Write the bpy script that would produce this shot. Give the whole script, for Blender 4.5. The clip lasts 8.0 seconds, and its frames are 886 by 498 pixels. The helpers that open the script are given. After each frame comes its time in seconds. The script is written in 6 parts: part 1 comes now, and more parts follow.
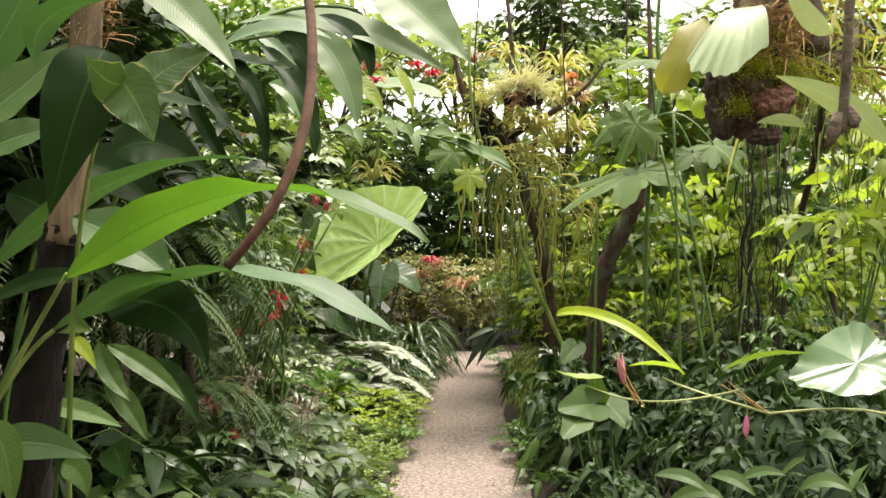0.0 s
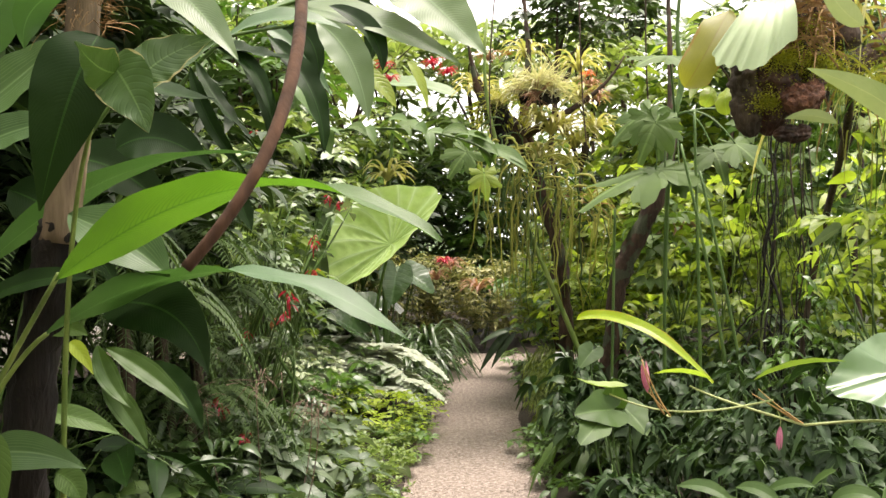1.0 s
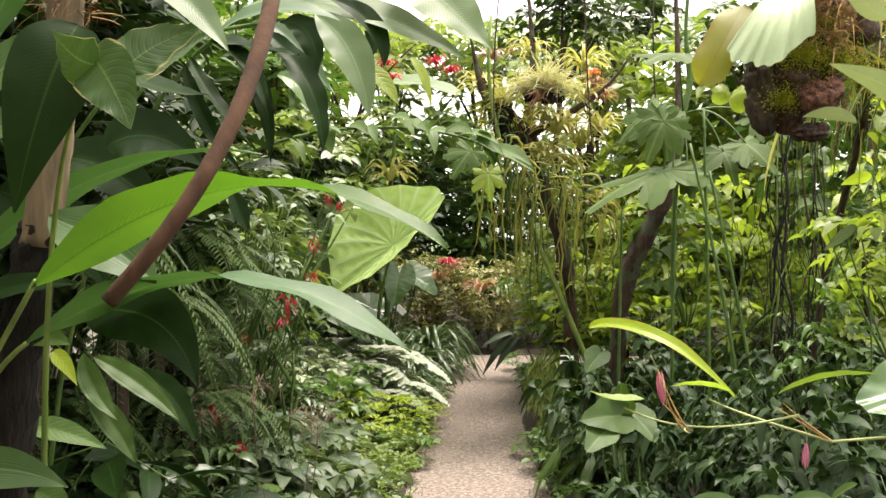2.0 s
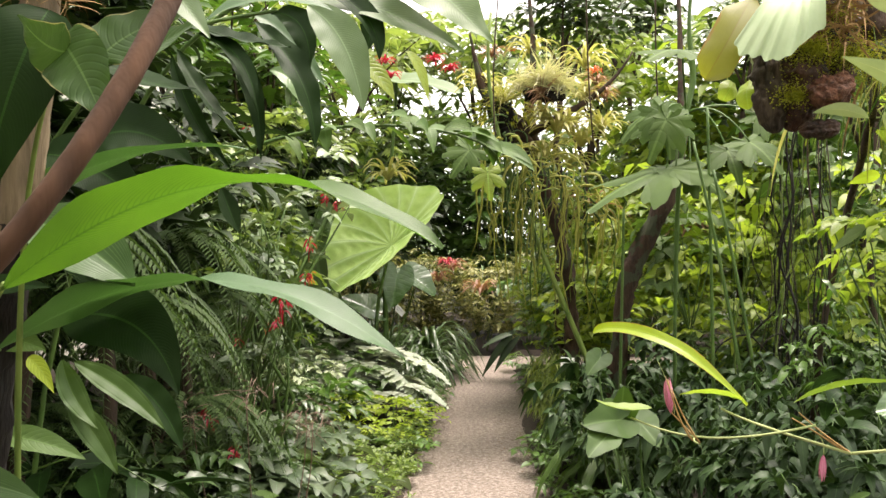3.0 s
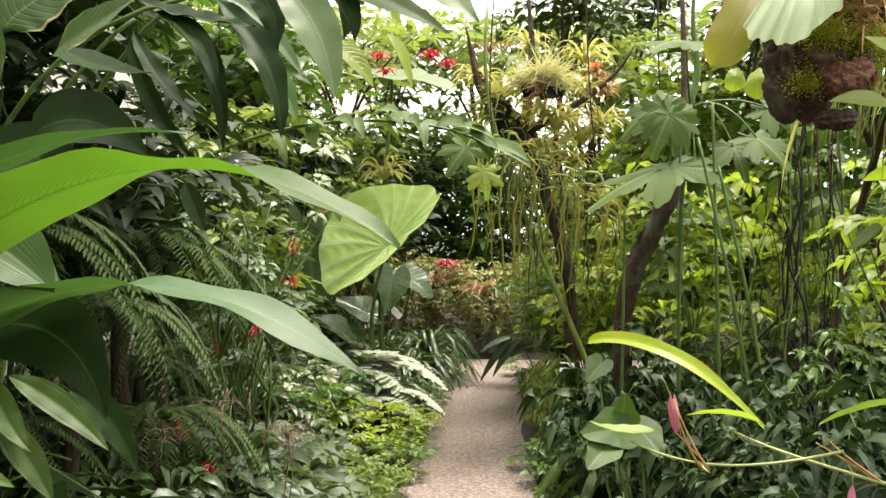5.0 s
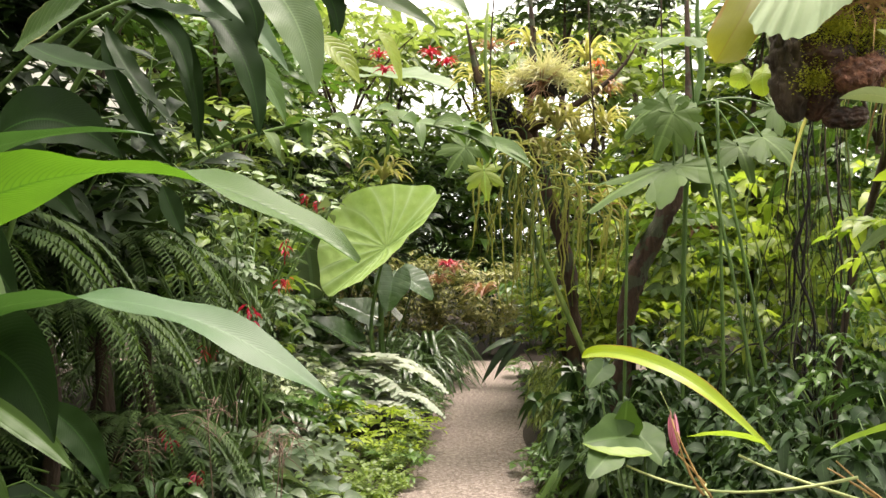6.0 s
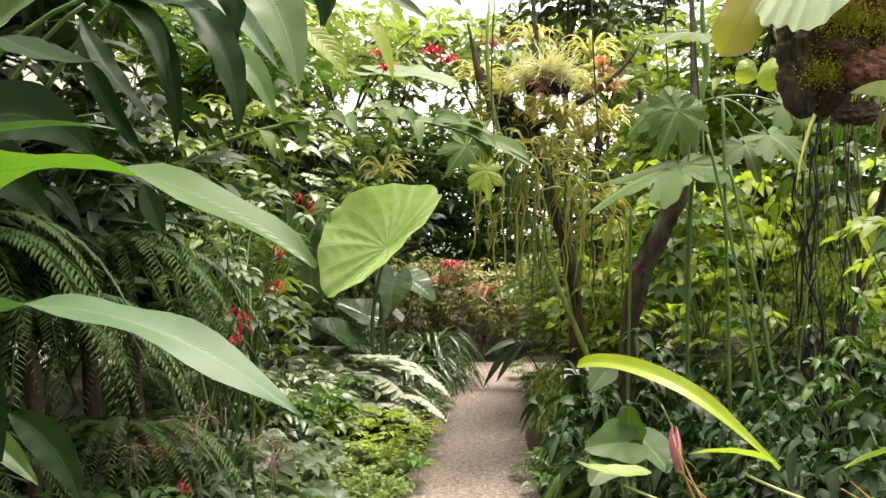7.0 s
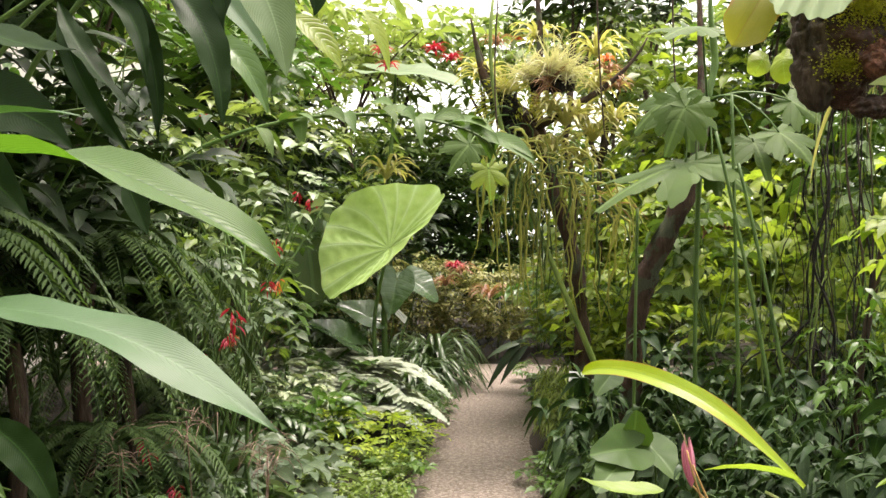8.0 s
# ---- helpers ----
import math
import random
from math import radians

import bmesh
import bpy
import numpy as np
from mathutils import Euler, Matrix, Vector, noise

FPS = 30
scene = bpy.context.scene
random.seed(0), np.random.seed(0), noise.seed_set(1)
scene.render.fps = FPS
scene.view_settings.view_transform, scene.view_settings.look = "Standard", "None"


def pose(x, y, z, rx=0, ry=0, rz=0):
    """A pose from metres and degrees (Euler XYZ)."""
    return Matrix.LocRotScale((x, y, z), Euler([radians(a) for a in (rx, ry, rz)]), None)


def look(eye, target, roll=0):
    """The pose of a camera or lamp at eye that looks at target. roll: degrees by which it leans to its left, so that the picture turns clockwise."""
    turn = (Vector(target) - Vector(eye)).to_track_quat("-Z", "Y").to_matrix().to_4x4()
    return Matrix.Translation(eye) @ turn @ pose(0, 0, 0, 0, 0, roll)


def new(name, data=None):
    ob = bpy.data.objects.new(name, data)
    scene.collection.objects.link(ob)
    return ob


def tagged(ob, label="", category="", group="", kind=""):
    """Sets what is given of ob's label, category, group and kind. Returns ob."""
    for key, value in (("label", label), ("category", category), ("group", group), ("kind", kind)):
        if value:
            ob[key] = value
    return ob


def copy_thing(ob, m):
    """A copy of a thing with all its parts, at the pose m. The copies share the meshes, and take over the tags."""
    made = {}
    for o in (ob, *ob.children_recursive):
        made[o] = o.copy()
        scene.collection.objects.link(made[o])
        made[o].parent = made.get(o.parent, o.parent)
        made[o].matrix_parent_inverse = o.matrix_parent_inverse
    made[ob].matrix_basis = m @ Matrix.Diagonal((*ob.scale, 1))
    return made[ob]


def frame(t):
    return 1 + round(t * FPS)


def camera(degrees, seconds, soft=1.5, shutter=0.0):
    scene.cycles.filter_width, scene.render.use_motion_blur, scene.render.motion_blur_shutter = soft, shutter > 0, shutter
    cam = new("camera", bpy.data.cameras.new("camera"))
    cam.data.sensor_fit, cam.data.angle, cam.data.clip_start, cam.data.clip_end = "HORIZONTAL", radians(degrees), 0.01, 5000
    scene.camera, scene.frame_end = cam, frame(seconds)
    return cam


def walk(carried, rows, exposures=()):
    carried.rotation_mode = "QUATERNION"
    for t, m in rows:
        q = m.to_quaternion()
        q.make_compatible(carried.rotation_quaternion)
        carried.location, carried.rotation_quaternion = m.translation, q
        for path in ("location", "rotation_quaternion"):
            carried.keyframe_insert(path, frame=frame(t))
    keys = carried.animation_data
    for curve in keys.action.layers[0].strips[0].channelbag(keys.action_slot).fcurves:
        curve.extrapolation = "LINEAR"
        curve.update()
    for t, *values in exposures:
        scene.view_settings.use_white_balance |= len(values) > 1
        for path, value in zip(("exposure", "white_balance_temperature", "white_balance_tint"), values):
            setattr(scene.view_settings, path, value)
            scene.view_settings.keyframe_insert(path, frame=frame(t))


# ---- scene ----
cam = camera(52.4, 8.0)
METRES, EYE, TILT, LEAN, TURN = 0.9, 1.62, -0.8, 0.0, 0.0
ROWS = [
    (0.0, 0.0, 0.0, 0.0, 0.0, -0.0, -0.0),
    (0.5, 0.0029, 0.0611, -0.0029, 0.58, 0.03, -0.11),
    (1.0, 0.0001, 0.1256, -0.0023, 0.92, 0.06, -0.17),
    (1.5, -0.0078, 0.1931, 0.0078, 1.07, 0.05, -0.23),
    (3.0, -0.0022, 0.3632, 0.0098, 1.06, 0.06, -0.28),
    (3.5, 0.0029, 0.4199, 0.0066, 1.06, 0.12, -0.27),
    (4.0, 0.014, 0.4814, 0.0043, 1.07, 0.16, -0.25),
    (4.5, 0.0313, 0.5454, 0.0027, 1.12, 0.17, -0.24),
    (6.0, 0.0912, 0.7405, 0.0241, 1.54, 0.11, -0.19),
    (6.5, 0.1104, 0.7983, 0.029, 1.73, 0.09, -0.19),
    (7.0, 0.1253, 0.8549, 0.0285, 1.89, 0.11, -0.19),
    (7.5, 0.1338, 0.9138, 0.0261, 2.06, 0.16, -0.21),
    (8.0, 0.1394, 0.9783, 0.0224, 2.2, 0.19, -0.22),
]
walk(cam, [(t, pose(0, 0, EYE, TILT, LEAN, TURN) @ pose(METRES * x, METRES * y, METRES * z, 90 + pitch, roll, yaw)) for t, x, y, z, yaw, pitch, roll in ROWS],
     exposures=[(0.0, 1.61, 6800, 19), (8.0, 1.61, 6800, 19)])

# ---- daylight: a bright overcast sky over the glasshouse, with a soft high sun ----
SUN_HEIGHT, SUN_BEARING = 74.0, 50.0
world = bpy.data.worlds.new("overcast_sky")
scene.world = world
world.use_nodes = True
wn, wl = world.node_tree.nodes, world.node_tree.links
sky = wn.new("ShaderNodeTexSky")
sky.sky_type, sky.sun_disc = "NISHITA", False
sky.sun_elevation, sky.sun_rotation = radians(SUN_HEIGHT), radians(SUN_BEARING)
sky.air_density, sky.dust_density, sky.ozone_density = 1.0, 6.0, 0.5
cloud = wn.new("ShaderNodeMix")
cloud.data_type = "RGBA"
cloud.inputs[0].default_value = 0.75
cloud.inputs[7].default_value = (11.2, 11.0, 10.4, 1)
wl.new(sky.outputs[0], cloud.inputs[6])
wl.new(cloud.outputs[2], wn["Background"].inputs[0])
wn["Background"].inputs[1].default_value = 0.138
sun = new("sun", bpy.data.lights.new("sun", "SUN"))
sun.data.energy, sun.data.angle, sun.data.color = 3.3, radians(28), (1.0, 0.96, 0.88)
sun.matrix_world = look((0, 0, 0), (-math.sin(radians(SUN_BEARING)) * math.cos(radians(SUN_HEIGHT)),
                                     -math.cos(radians(SUN_BEARING)) * math.cos(radians(SUN_HEIGHT)), -math.sin(radians(SUN_HEIGHT))))


# ---- materials ----
def shader(name):
    m = bpy.data.materials.new(name)
    m.use_nodes = True
    return m, m.node_tree.nodes, m.node_tree.links, m.node_tree.nodes["Principled BSDF"]


def maths(ns, ls, op, a, b=None, c=None):
    n = ns.new("ShaderNodeMath")
    n.operation = op
    for i, v in enumerate((a, b, c)):
        if v is None:
            continue
        if isinstance(v, (int, float)):
            n.inputs[i].default_value = v
        else:
            ls.new(v, n.inputs[i])
    return n.outputs[0]


def blend(ns, ls, fac, a, b, how="MIX"):
    n = ns.new("ShaderNodeMix")
    n.data_type, n.blend_type = "RGBA", how
    for i, v in ((0, fac), (6, a), (7, b)):
        if isinstance(v, (int, float)):
            n.inputs[i].default_value = v
        elif isinstance(v, tuple):
            n.inputs[i].default_value = (*v, 1)
        else:
            ls.new(v, n.inputs[i])
    return n.outputs[2]


def cloudy(ns, ls, scale, detail=3.0, coords="Object", stretch=None):
    tc = ns.new("ShaderNodeTexCoord")
    n = ns.new("ShaderNodeTexNoise")
    n.inputs["Scale"].default_value, n.inputs["Detail"].default_value = scale, detail
    if stretch:
        mp = ns.new("ShaderNodeMapping")
        mp.inputs["Scale"].default_value = stretch
        ls.new(tc.outputs[coords], mp.inputs[0])
        ls.new(mp.outputs[0], n.inputs["Vector"])
    else:
        ls.new(tc.outputs[coords], n.inputs["Vector"])
    return n.outputs["Fac"]


def leaf_material(name, dark, light, rib=None, rough=0.42, glow=0.3, ribs=16, slant=6.0, relief=0.25, ribbing=0.0, vary=0.5, old=None, patch=None, gloss=0.5, deep=0.01):
    """A leaf's surface: two greens mixed by leaf and by stain, a pale midrib, side veins in relief, light let through."""
    dark, light = (dark[0] * 1.18, dark[1], dark[2] * 1.0), (light[0] * 1.18, light[1], light[2] * 1.0)
    m, ns, ls, p = shader(name)
    uv = ns.new("ShaderNodeUVMap").outputs[0]
    sep = ns.new("ShaderNodeSeparateXYZ")
    ls.new(uv, sep.inputs[0])
    u, v = sep.outputs[0], sep.outputs[1]
    off = maths(ns, ls, "ABSOLUTE", maths(ns, ls, "SUBTRACT", v, 0.5))
    island = ns.new("ShaderNodeNewGeometry").outputs["Random Per Island"]
    thing = ns.new("ShaderNodeObjectInfo").outputs["Random"]
    stain = cloudy(ns, ls, 9.0, 4.0)
    fine = cloudy(ns, ls, 70.0, 2.0)
    fac = maths(ns, ls, "MULTIPLY_ADD", island, vary, maths(ns, ls, "MULTIPLY_ADD", stain, 0.7, maths(ns, ls, "MULTIPLY_ADD", thing, 0.25, -0.35)))
    fac = maths(ns, ls, "MULTIPLY_ADD", fine, 0.2, fac)
    fac = maths(ns, ls, "MINIMUM", maths(ns, ls, "MAXIMUM", fac, 0.0), 1.0)
    col = blend(ns, ls, fac, dark, light)
    phase = maths(ns, ls, "MULTIPLY_ADD", u, float(ribs), maths(ns, ls, "MULTIPLY", maths(ns, ls, "POWER", maths(ns, ls, "MULTIPLY", off, 2.0), 1.5), -0.5 * slant))
    wave = maths(ns, ls, "SINE", maths(ns, ls, "MULTIPLY", phase, 6.2832))
    vein = maths(ns, ls, "POWER", maths(ns, ls, "SUBTRACT", 1.0, maths(ns, ls, "ABSOLUTE", maths(ns, ls, "SINE", maths(ns, ls, "MULTIPLY", phase, 3.1416)))), 3.0)
    if ribbing:
        col = blend(ns, ls, maths(ns, ls, "MULTIPLY", vein, ribbing), col, rib or light)
    if patch:
        pale = maths(ns, ls, "MULTIPLY", maths(ns, ls, "GREATER_THAN", maths(ns, ls, "MULTIPLY_ADD", wave, 0.16, stain), 0.56), 0.85)
        col = blend(ns, ls, pale, col, patch)
    if old:
        edge = maths(ns, ls, "GREATER_THAN", maths(ns, ls, "MULTIPLY_ADD", stain, 0.45, off), 0.70)
        col = blend(ns, ls, maths(ns, ls, "MULTIPLY", edge, 0.8), col, old)
    mid = maths(ns, ls, "LESS_THAN", off, 0.018)
    col = blend(ns, ls, maths(ns, ls, "MULTIPLY", mid, 0.6), col, rib or light)
    ls.new(col, p.inputs["Base Color"])
    p.inputs["Roughness"].default_value = rough
    p.inputs["Specular IOR Level"].default_value = gloss
    ls.new(maths(ns, ls, "MULTIPLY_ADD", stain, 0.25, rough - 0.12), p.inputs["Roughness"])
    bump = ns.new("ShaderNodeBump")
    bump.inputs["Strength"].default_value, bump.inputs["Distance"].default_value = relief, deep
    ls.new(maths(ns, ls, "MULTIPLY_ADD", vein, -0.5, maths(ns, ls, "MULTIPLY", stain, 0.8)), bump.inputs["Height"])
    ls.new(bump.outputs[0], p.inputs["Normal"])
    tr = ns.new("ShaderNodeBsdfTranslucent")
    ls.new(blend(ns, ls, 1.0, col, (1.35, 1.45, 0.75), "MULTIPLY"), tr.inputs[0])
    ls.new(bump.outputs[0], tr.inputs["Normal"])
    mix = ns.new("ShaderNodeMixShader")
    mix.inputs[0].default_value = glow
    ls.new(p.outputs[0], mix.inputs[1])
    ls.new(tr.outputs[0], mix.inputs[2])
    ls.new(mix.outputs[0], ns["Material Output"].inputs[0])
    return m


def rough_material(name, dark, light, scale=12.0, fine=90.0, rough=0.85, relief=0.6, stretch=None, third=None):
    """Bark, soil, stone, fibre: two colours at two scales, with relief."""
    m, ns, ls, p = shader(name)
    big, small = cloudy(ns, ls, scale, 5.0, stretch=stretch), cloudy(ns, ls, fine, 3.0, stretch=stretch)
    f = maths(ns, ls, "MULTIPLY_ADD", big, 1.6, maths(ns, ls, "MULTIPLY_ADD", small, 0.9, -0.75))
    f = maths(ns, ls, "MINIMUM", maths(ns, ls, "MAXIMUM", f, 0.0), 1.0)
    col = blend(ns, ls, f, dark, light)
    if third:
        spot = maths(ns, ls, "GREATER_THAN", cloudy(ns, ls, scale * 0.45, 4.0), 0.54)
        col = blend(ns, ls, maths(ns, ls, "MULTIPLY", spot, 0.8), col, third)
    ls.new(col, p.inputs["Base Color"])
    p.inputs["Roughness"].default_value = rough
    p.inputs["Specular IOR Level"].default_value = 0.3
    bump = ns.new("ShaderNodeBump")
    bump.inputs["Strength"].default_value, bump.inputs["Distance"].default_value = relief, 0.01
    ls.new(maths(ns, ls, "ADD", big, small), bump.inputs["Height"])
    ls.new(bump.outputs[0], p.inputs["Normal"])
    return m


def gravel_material():
    """Fine pale grit: single stones by cell, darker damp drifts."""
    m, ns, ls, p = shader("fine_gravel")
    tc = ns.new("ShaderNodeTexCoord")
    vo = ns.new("ShaderNodeTexVoronoi")
    vo.inputs["Scale"].default_value = 120.0
    ls.new(tc.outputs["Object"], vo.inputs["Vector"])
    sep = ns.new("ShaderNodeSeparateColor")
    ls.new(vo.outputs["Color"], sep.inputs[0])
    drift = cloudy(ns, ls, 2.2, 5.0)
    clump = cloudy(ns, ls, 34.0, 5.0)
    col = blend(ns, ls, sep.outputs[0], (0.115, 0.088, 0.072), (0.30, 0.245, 0.20))
    col = blend(ns, ls, maths(ns, ls, "MULTIPLY", maths(ns, ls, "GREATER_THAN", sep.outputs[1], 0.95), 0.6), col, (0.48, 0.43, 0.38))
    col = blend(ns, ls, maths(ns, ls, "MULTIPLY", drift, 0.45), col, (0.18, 0.142, 0.118))
    dark = maths(ns, ls, "MULTIPLY", maths(ns, ls, "LESS_THAN", clump, 0.45), 0.55)
    col = blend(ns, ls, dark, col, (0.085, 0.062, 0.048))
    pale = maths(ns, ls, "MULTIPLY", maths(ns, ls, "GREATER_THAN", clump, 0.60), 0.5)
    col = blend(ns, ls, pale, col, (0.36, 0.31, 0.27))
    ls.new(col, p.inputs["Base Color"])
    p.inputs["Roughness"].default_value = 0.9
    bump = ns.new("ShaderNodeBump")
    bump.inputs["Strength"].default_value, bump.inputs["Distance"].default_value = 0.45, 0.005
    ls.new(maths(ns, ls, "SUBTRACT", 1.0, vo.outputs["Distance"]), bump.inputs["Height"])
    ls.new(bump.outputs[0], p.inputs["Normal"])
    return m


def pane_material():
    m, ns, ls, p = shader("greenhouse_glass")
    see = ns.new("ShaderNodeBsdfTransparent")
    see.inputs[0].default_value = (0.94, 0.97, 0.95, 1)
    shine = ns.new("ShaderNodeBsdfGlossy")
    shine.inputs["Roughness"].default_value = 0.08
    mix = ns.new("ShaderNodeMixShader")
    mix.inputs[0].default_value = 0.07
    ls.new(see.outputs[0], mix.inputs[1])
    ls.new(shine.outputs[0], mix.inputs[2])
    ls.new(mix.outputs[0], ns["Material Output"].inputs[0])
    return m


GRAVEL, PANE = gravel_material(), pane_material()
SOIL = rough_material("dark_soil", (0.012, 0.009, 0.007), (0.05, 0.036, 0.024), 6.0, 60.0)
LAWN = rough_material("outdoor_grass", (0.03, 0.06, 0.015), (0.07, 0.11, 0.03), 0.6, 14.0)
WHITE = rough_material("white_painted_steel", (0.72, 0.72, 0.70), (0.82, 0.82, 0.80), 3.0, 40.0, 0.5, 0.08)
# Pale so that the two added solid walls bounce fill light inwards.
MASONRY = rough_material("added_wall_whitewash", (0.44, 0.43, 0.39), (0.64, 0.62, 0.57), 2.0, 30.0)
PLINTH = rough_material("whitewashed_plinth", (0.62, 0.62, 0.60), (0.80, 0.80, 0.78), 3.0, 50.0)
TRUNK = rough_material("dark_red_brown_bark", (0.008, 0.005, 0.004), (0.080, 0.046, 0.028), 16.0, 70.0, 0.9, 1.0, (1, 1, 0.3), (0.045, 0.055, 0.03))
BARK = rough_material("brown_bark", (0.010, 0.007, 0.005), (0.075, 0.048, 0.032), 14.0, 70.0, 0.9, 0.9, (1, 1, 0.25))
PALEBARK = rough_material("pale_cane_bark", (0.06, 0.042, 0.025), (0.27, 0.195, 0.12), 18.0, 60.0, 0.8, 0.7, (1, 1, 0.15))
FIBRE = rough_material("dry_brown_fibre", (0.14, 0.075, 0.03), (0.42, 0.26, 0.12), 30.0, 90.0, 0.9, 0.5)
LIANA = rough_material("brown_liana", (0.026, 0.012, 0.006), (0.085, 0.040, 0.020), 30.0, 120.0, 0.95, 0.2, (1, 1, 0.3))
TWIG = rough_material("grey_twig", (0.05, 0.038, 0.025), (0.15, 0.115, 0.08), 40.0, 120.0, 0.8, 0.5)
ROTTEN = rough_material("rotten_wood", (0.006, 0.004, 0.003), (0.085, 0.038, 0.022), 14.0, 60.0, 0.6, 1.0, None, (0.012, 0.009, 0.006))
PALEROT = rough_material("grey_rotten_bark", (0.008, 0.006, 0.004), (0.085, 0.060, 0.040), 26.0, 90.0, 0.8, 0.9, (1, 1, 0.2))
REDROT = rough_material("red_crumbling_wood", (0.008, 0.004, 0.003), (0.20, 0.085, 0.05), 34.0, 110.0, 0.8, 1.0)
MOSS = leaf_material("moss", (0.09, 0.13, 0.010), (0.40, 0.46, 0.04), rough=0.8, glow=0.35, relief=0.0)
HUSK = rough_material("dark_husk_bark", (0.003, 0.0025, 0.002), (0.017, 0.012, 0.008), 14.0, 70.0, 0.9, 0.9, (1, 1, 0.2))
CANE = rough_material("green_cane", (0.06, 0.11, 0.02), (0.20, 0.26, 0.06), 18.0, 60.0, 0.45, 0.15, (1, 1, 0.2))
STALK = rough_material("green_stalk", (0.035, 0.075, 0.018), (0.10, 0.17, 0.035), 14.0, 60.0, 0.5, 0.15, (1, 1, 0.2))
VINE = rough_material("pale_green_vine", (0.22, 0.27, 0.09), (0.42, 0.46, 0.20), 25.0, 90.0, 0.5, 0.1)
STRAW = rough_material("straw_stalk", (0.26, 0.15, 0.05), (0.48, 0.30, 0.12), 30.0, 90.0, 0.6, 0.2)
TAG = rough_material("white_plastic_tag", (0.74, 0.74, 0.72), (0.84, 0.84, 0.82), 4.0, 60.0, 0.45, 0.05)
INK = rough_material("grey_print", (0.36, 0.36, 0.36), (0.46, 0.46, 0.46), 4.0, 60.0, 0.6, 0.0)

GINGER = leaf_material("ginger_leaf", (0.019, 0.066, 0.014), (0.043, 0.112, 0.034), (0.075, 0.15, 0.06), 0.50, 0.26, 60, 22, 0.14, 0.22, gloss=0.5)
GINGER_BRIGHT = leaf_material("young_ginger_leaf", (0.030, 0.096, 0.008), (0.060, 0.148, 0.014), (0.02, 0.065, 0.008), 0.46, 0.47, 62, 24, 0.22, 0.60, gloss=0.6)
# Ginger leaf green taken near black: the shade is put into its colour.
GINGER_DARK = leaf_material("shaded_ginger_leaf", (0.004, 0.014, 0.003), (0.012, 0.036, 0.006), (0.03, 0.08, 0.015), 0.5, 0.10, 40, 16, 0.12, 0.05, gloss=0.10)
# Paler ginger green: sky sheen on the leaf tops is put into the colour.
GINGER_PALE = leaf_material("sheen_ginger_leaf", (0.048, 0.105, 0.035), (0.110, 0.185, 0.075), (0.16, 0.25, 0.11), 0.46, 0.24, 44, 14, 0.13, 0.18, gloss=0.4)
STRIPED = leaf_material("striped_leaf", (0.018, 0.058, 0.014), (0.055, 0.122, 0.032), (0.12, 0.19, 0.08), 0.5, 0.22, 0, 16, 0.12, 0.5, gloss=0.3)
EDGED = leaf_material("brown_edged_leaf", (0.020, 0.058, 0.014), (0.055, 0.120, 0.026), (0.12, 0.20, 0.07), 0.42, 0.22, 12, 5, 0.18, 0.03, old=(0.36, 0.31, 0.15), gloss=0.35)
ALOCASIA = leaf_material("elephant_ear", (0.19, 0.42, 0.07), (0.54, 0.80, 0.32), (0.72, 0.86, 0.56), 0.34, 0.36, 18, 0.0, 0.45, 0.70, gloss=0.9, deep=0.02)
# Elephant ear again, its green darkened for the leaves standing in shade.
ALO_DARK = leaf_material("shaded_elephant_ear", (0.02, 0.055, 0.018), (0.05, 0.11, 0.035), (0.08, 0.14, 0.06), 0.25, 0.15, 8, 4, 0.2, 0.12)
HEART = leaf_material("heart_vine_leaf", (0.028, 0.088, 0.022), (0.066, 0.15, 0.038), (0.022, 0.072, 0.016), 0.30, 0.20, 6, 0.3, 0.12, 0.25, gloss=0.9)
STRAPLIME = leaf_material("lime_strap_leaf", (0.17, 0.31, 0.008), (0.29, 0.43, 0.015), (0.16, 0.30, 0.01), 0.40, 0.50, 0, 10, 0.08, 0.05, old=(0.32, 0.16, 0.03))
# Darker copy of the shade shrub green: right-bed shade is put into the colour.
PEPPER = leaf_material("shaded_pointed_leaf", (0.010, 0.032, 0.009), (0.040, 0.086, 0.026), (0.08, 0.15, 0.05), 0.48, 0.16, 9, 4, 0.12, gloss=0.25)
DULL = leaf_material("dull_green_leaf", (0.028, 0.075, 0.015), (0.075, 0.150, 0.030), (0.11, 0.20, 0.05), 0.55, 0.25, 12, 5, 0.15, 0.1, gloss=0.25)
PALE = leaf_material("pale_fern_leaf", (0.16, 0.26, 0.12), (0.31, 0.40, 0.24), None, 0.42, 0.16, 9, 4, 0.1)
CLIMBING = leaf_material("greyish_climber_leaf", (0.075, 0.145, 0.055), (0.18, 0.27, 0.135), None, 0.40, 0.16, 9, 4, 0.1)
SHADE = leaf_material("shade_shrub_leaf", (0.016, 0.045, 0.012), (0.062, 0.125, 0.038), (0.10, 0.18, 0.06), 0.33, 0.18, 9, 4, 0.12)
MID = leaf_material("green_leaf", (0.025, 0.075, 0.012), (0.09, 0.20, 0.03), (0.14, 0.26, 0.06), 0.36, 0.28, 9, 4, 0.12)
SILVERY = leaf_material("greyish_leaf", (0.04, 0.085, 0.04), (0.13, 0.19, 0.11), (0.18, 0.26, 0.14), 0.42, 0.22, 9, 4, 0.12, gloss=0.35)
# Lit counterpart of the plain leaf green: backlight is put into its bright yellow-green.
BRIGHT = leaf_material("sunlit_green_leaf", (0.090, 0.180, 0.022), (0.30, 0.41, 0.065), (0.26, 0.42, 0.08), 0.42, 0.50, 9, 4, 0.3)
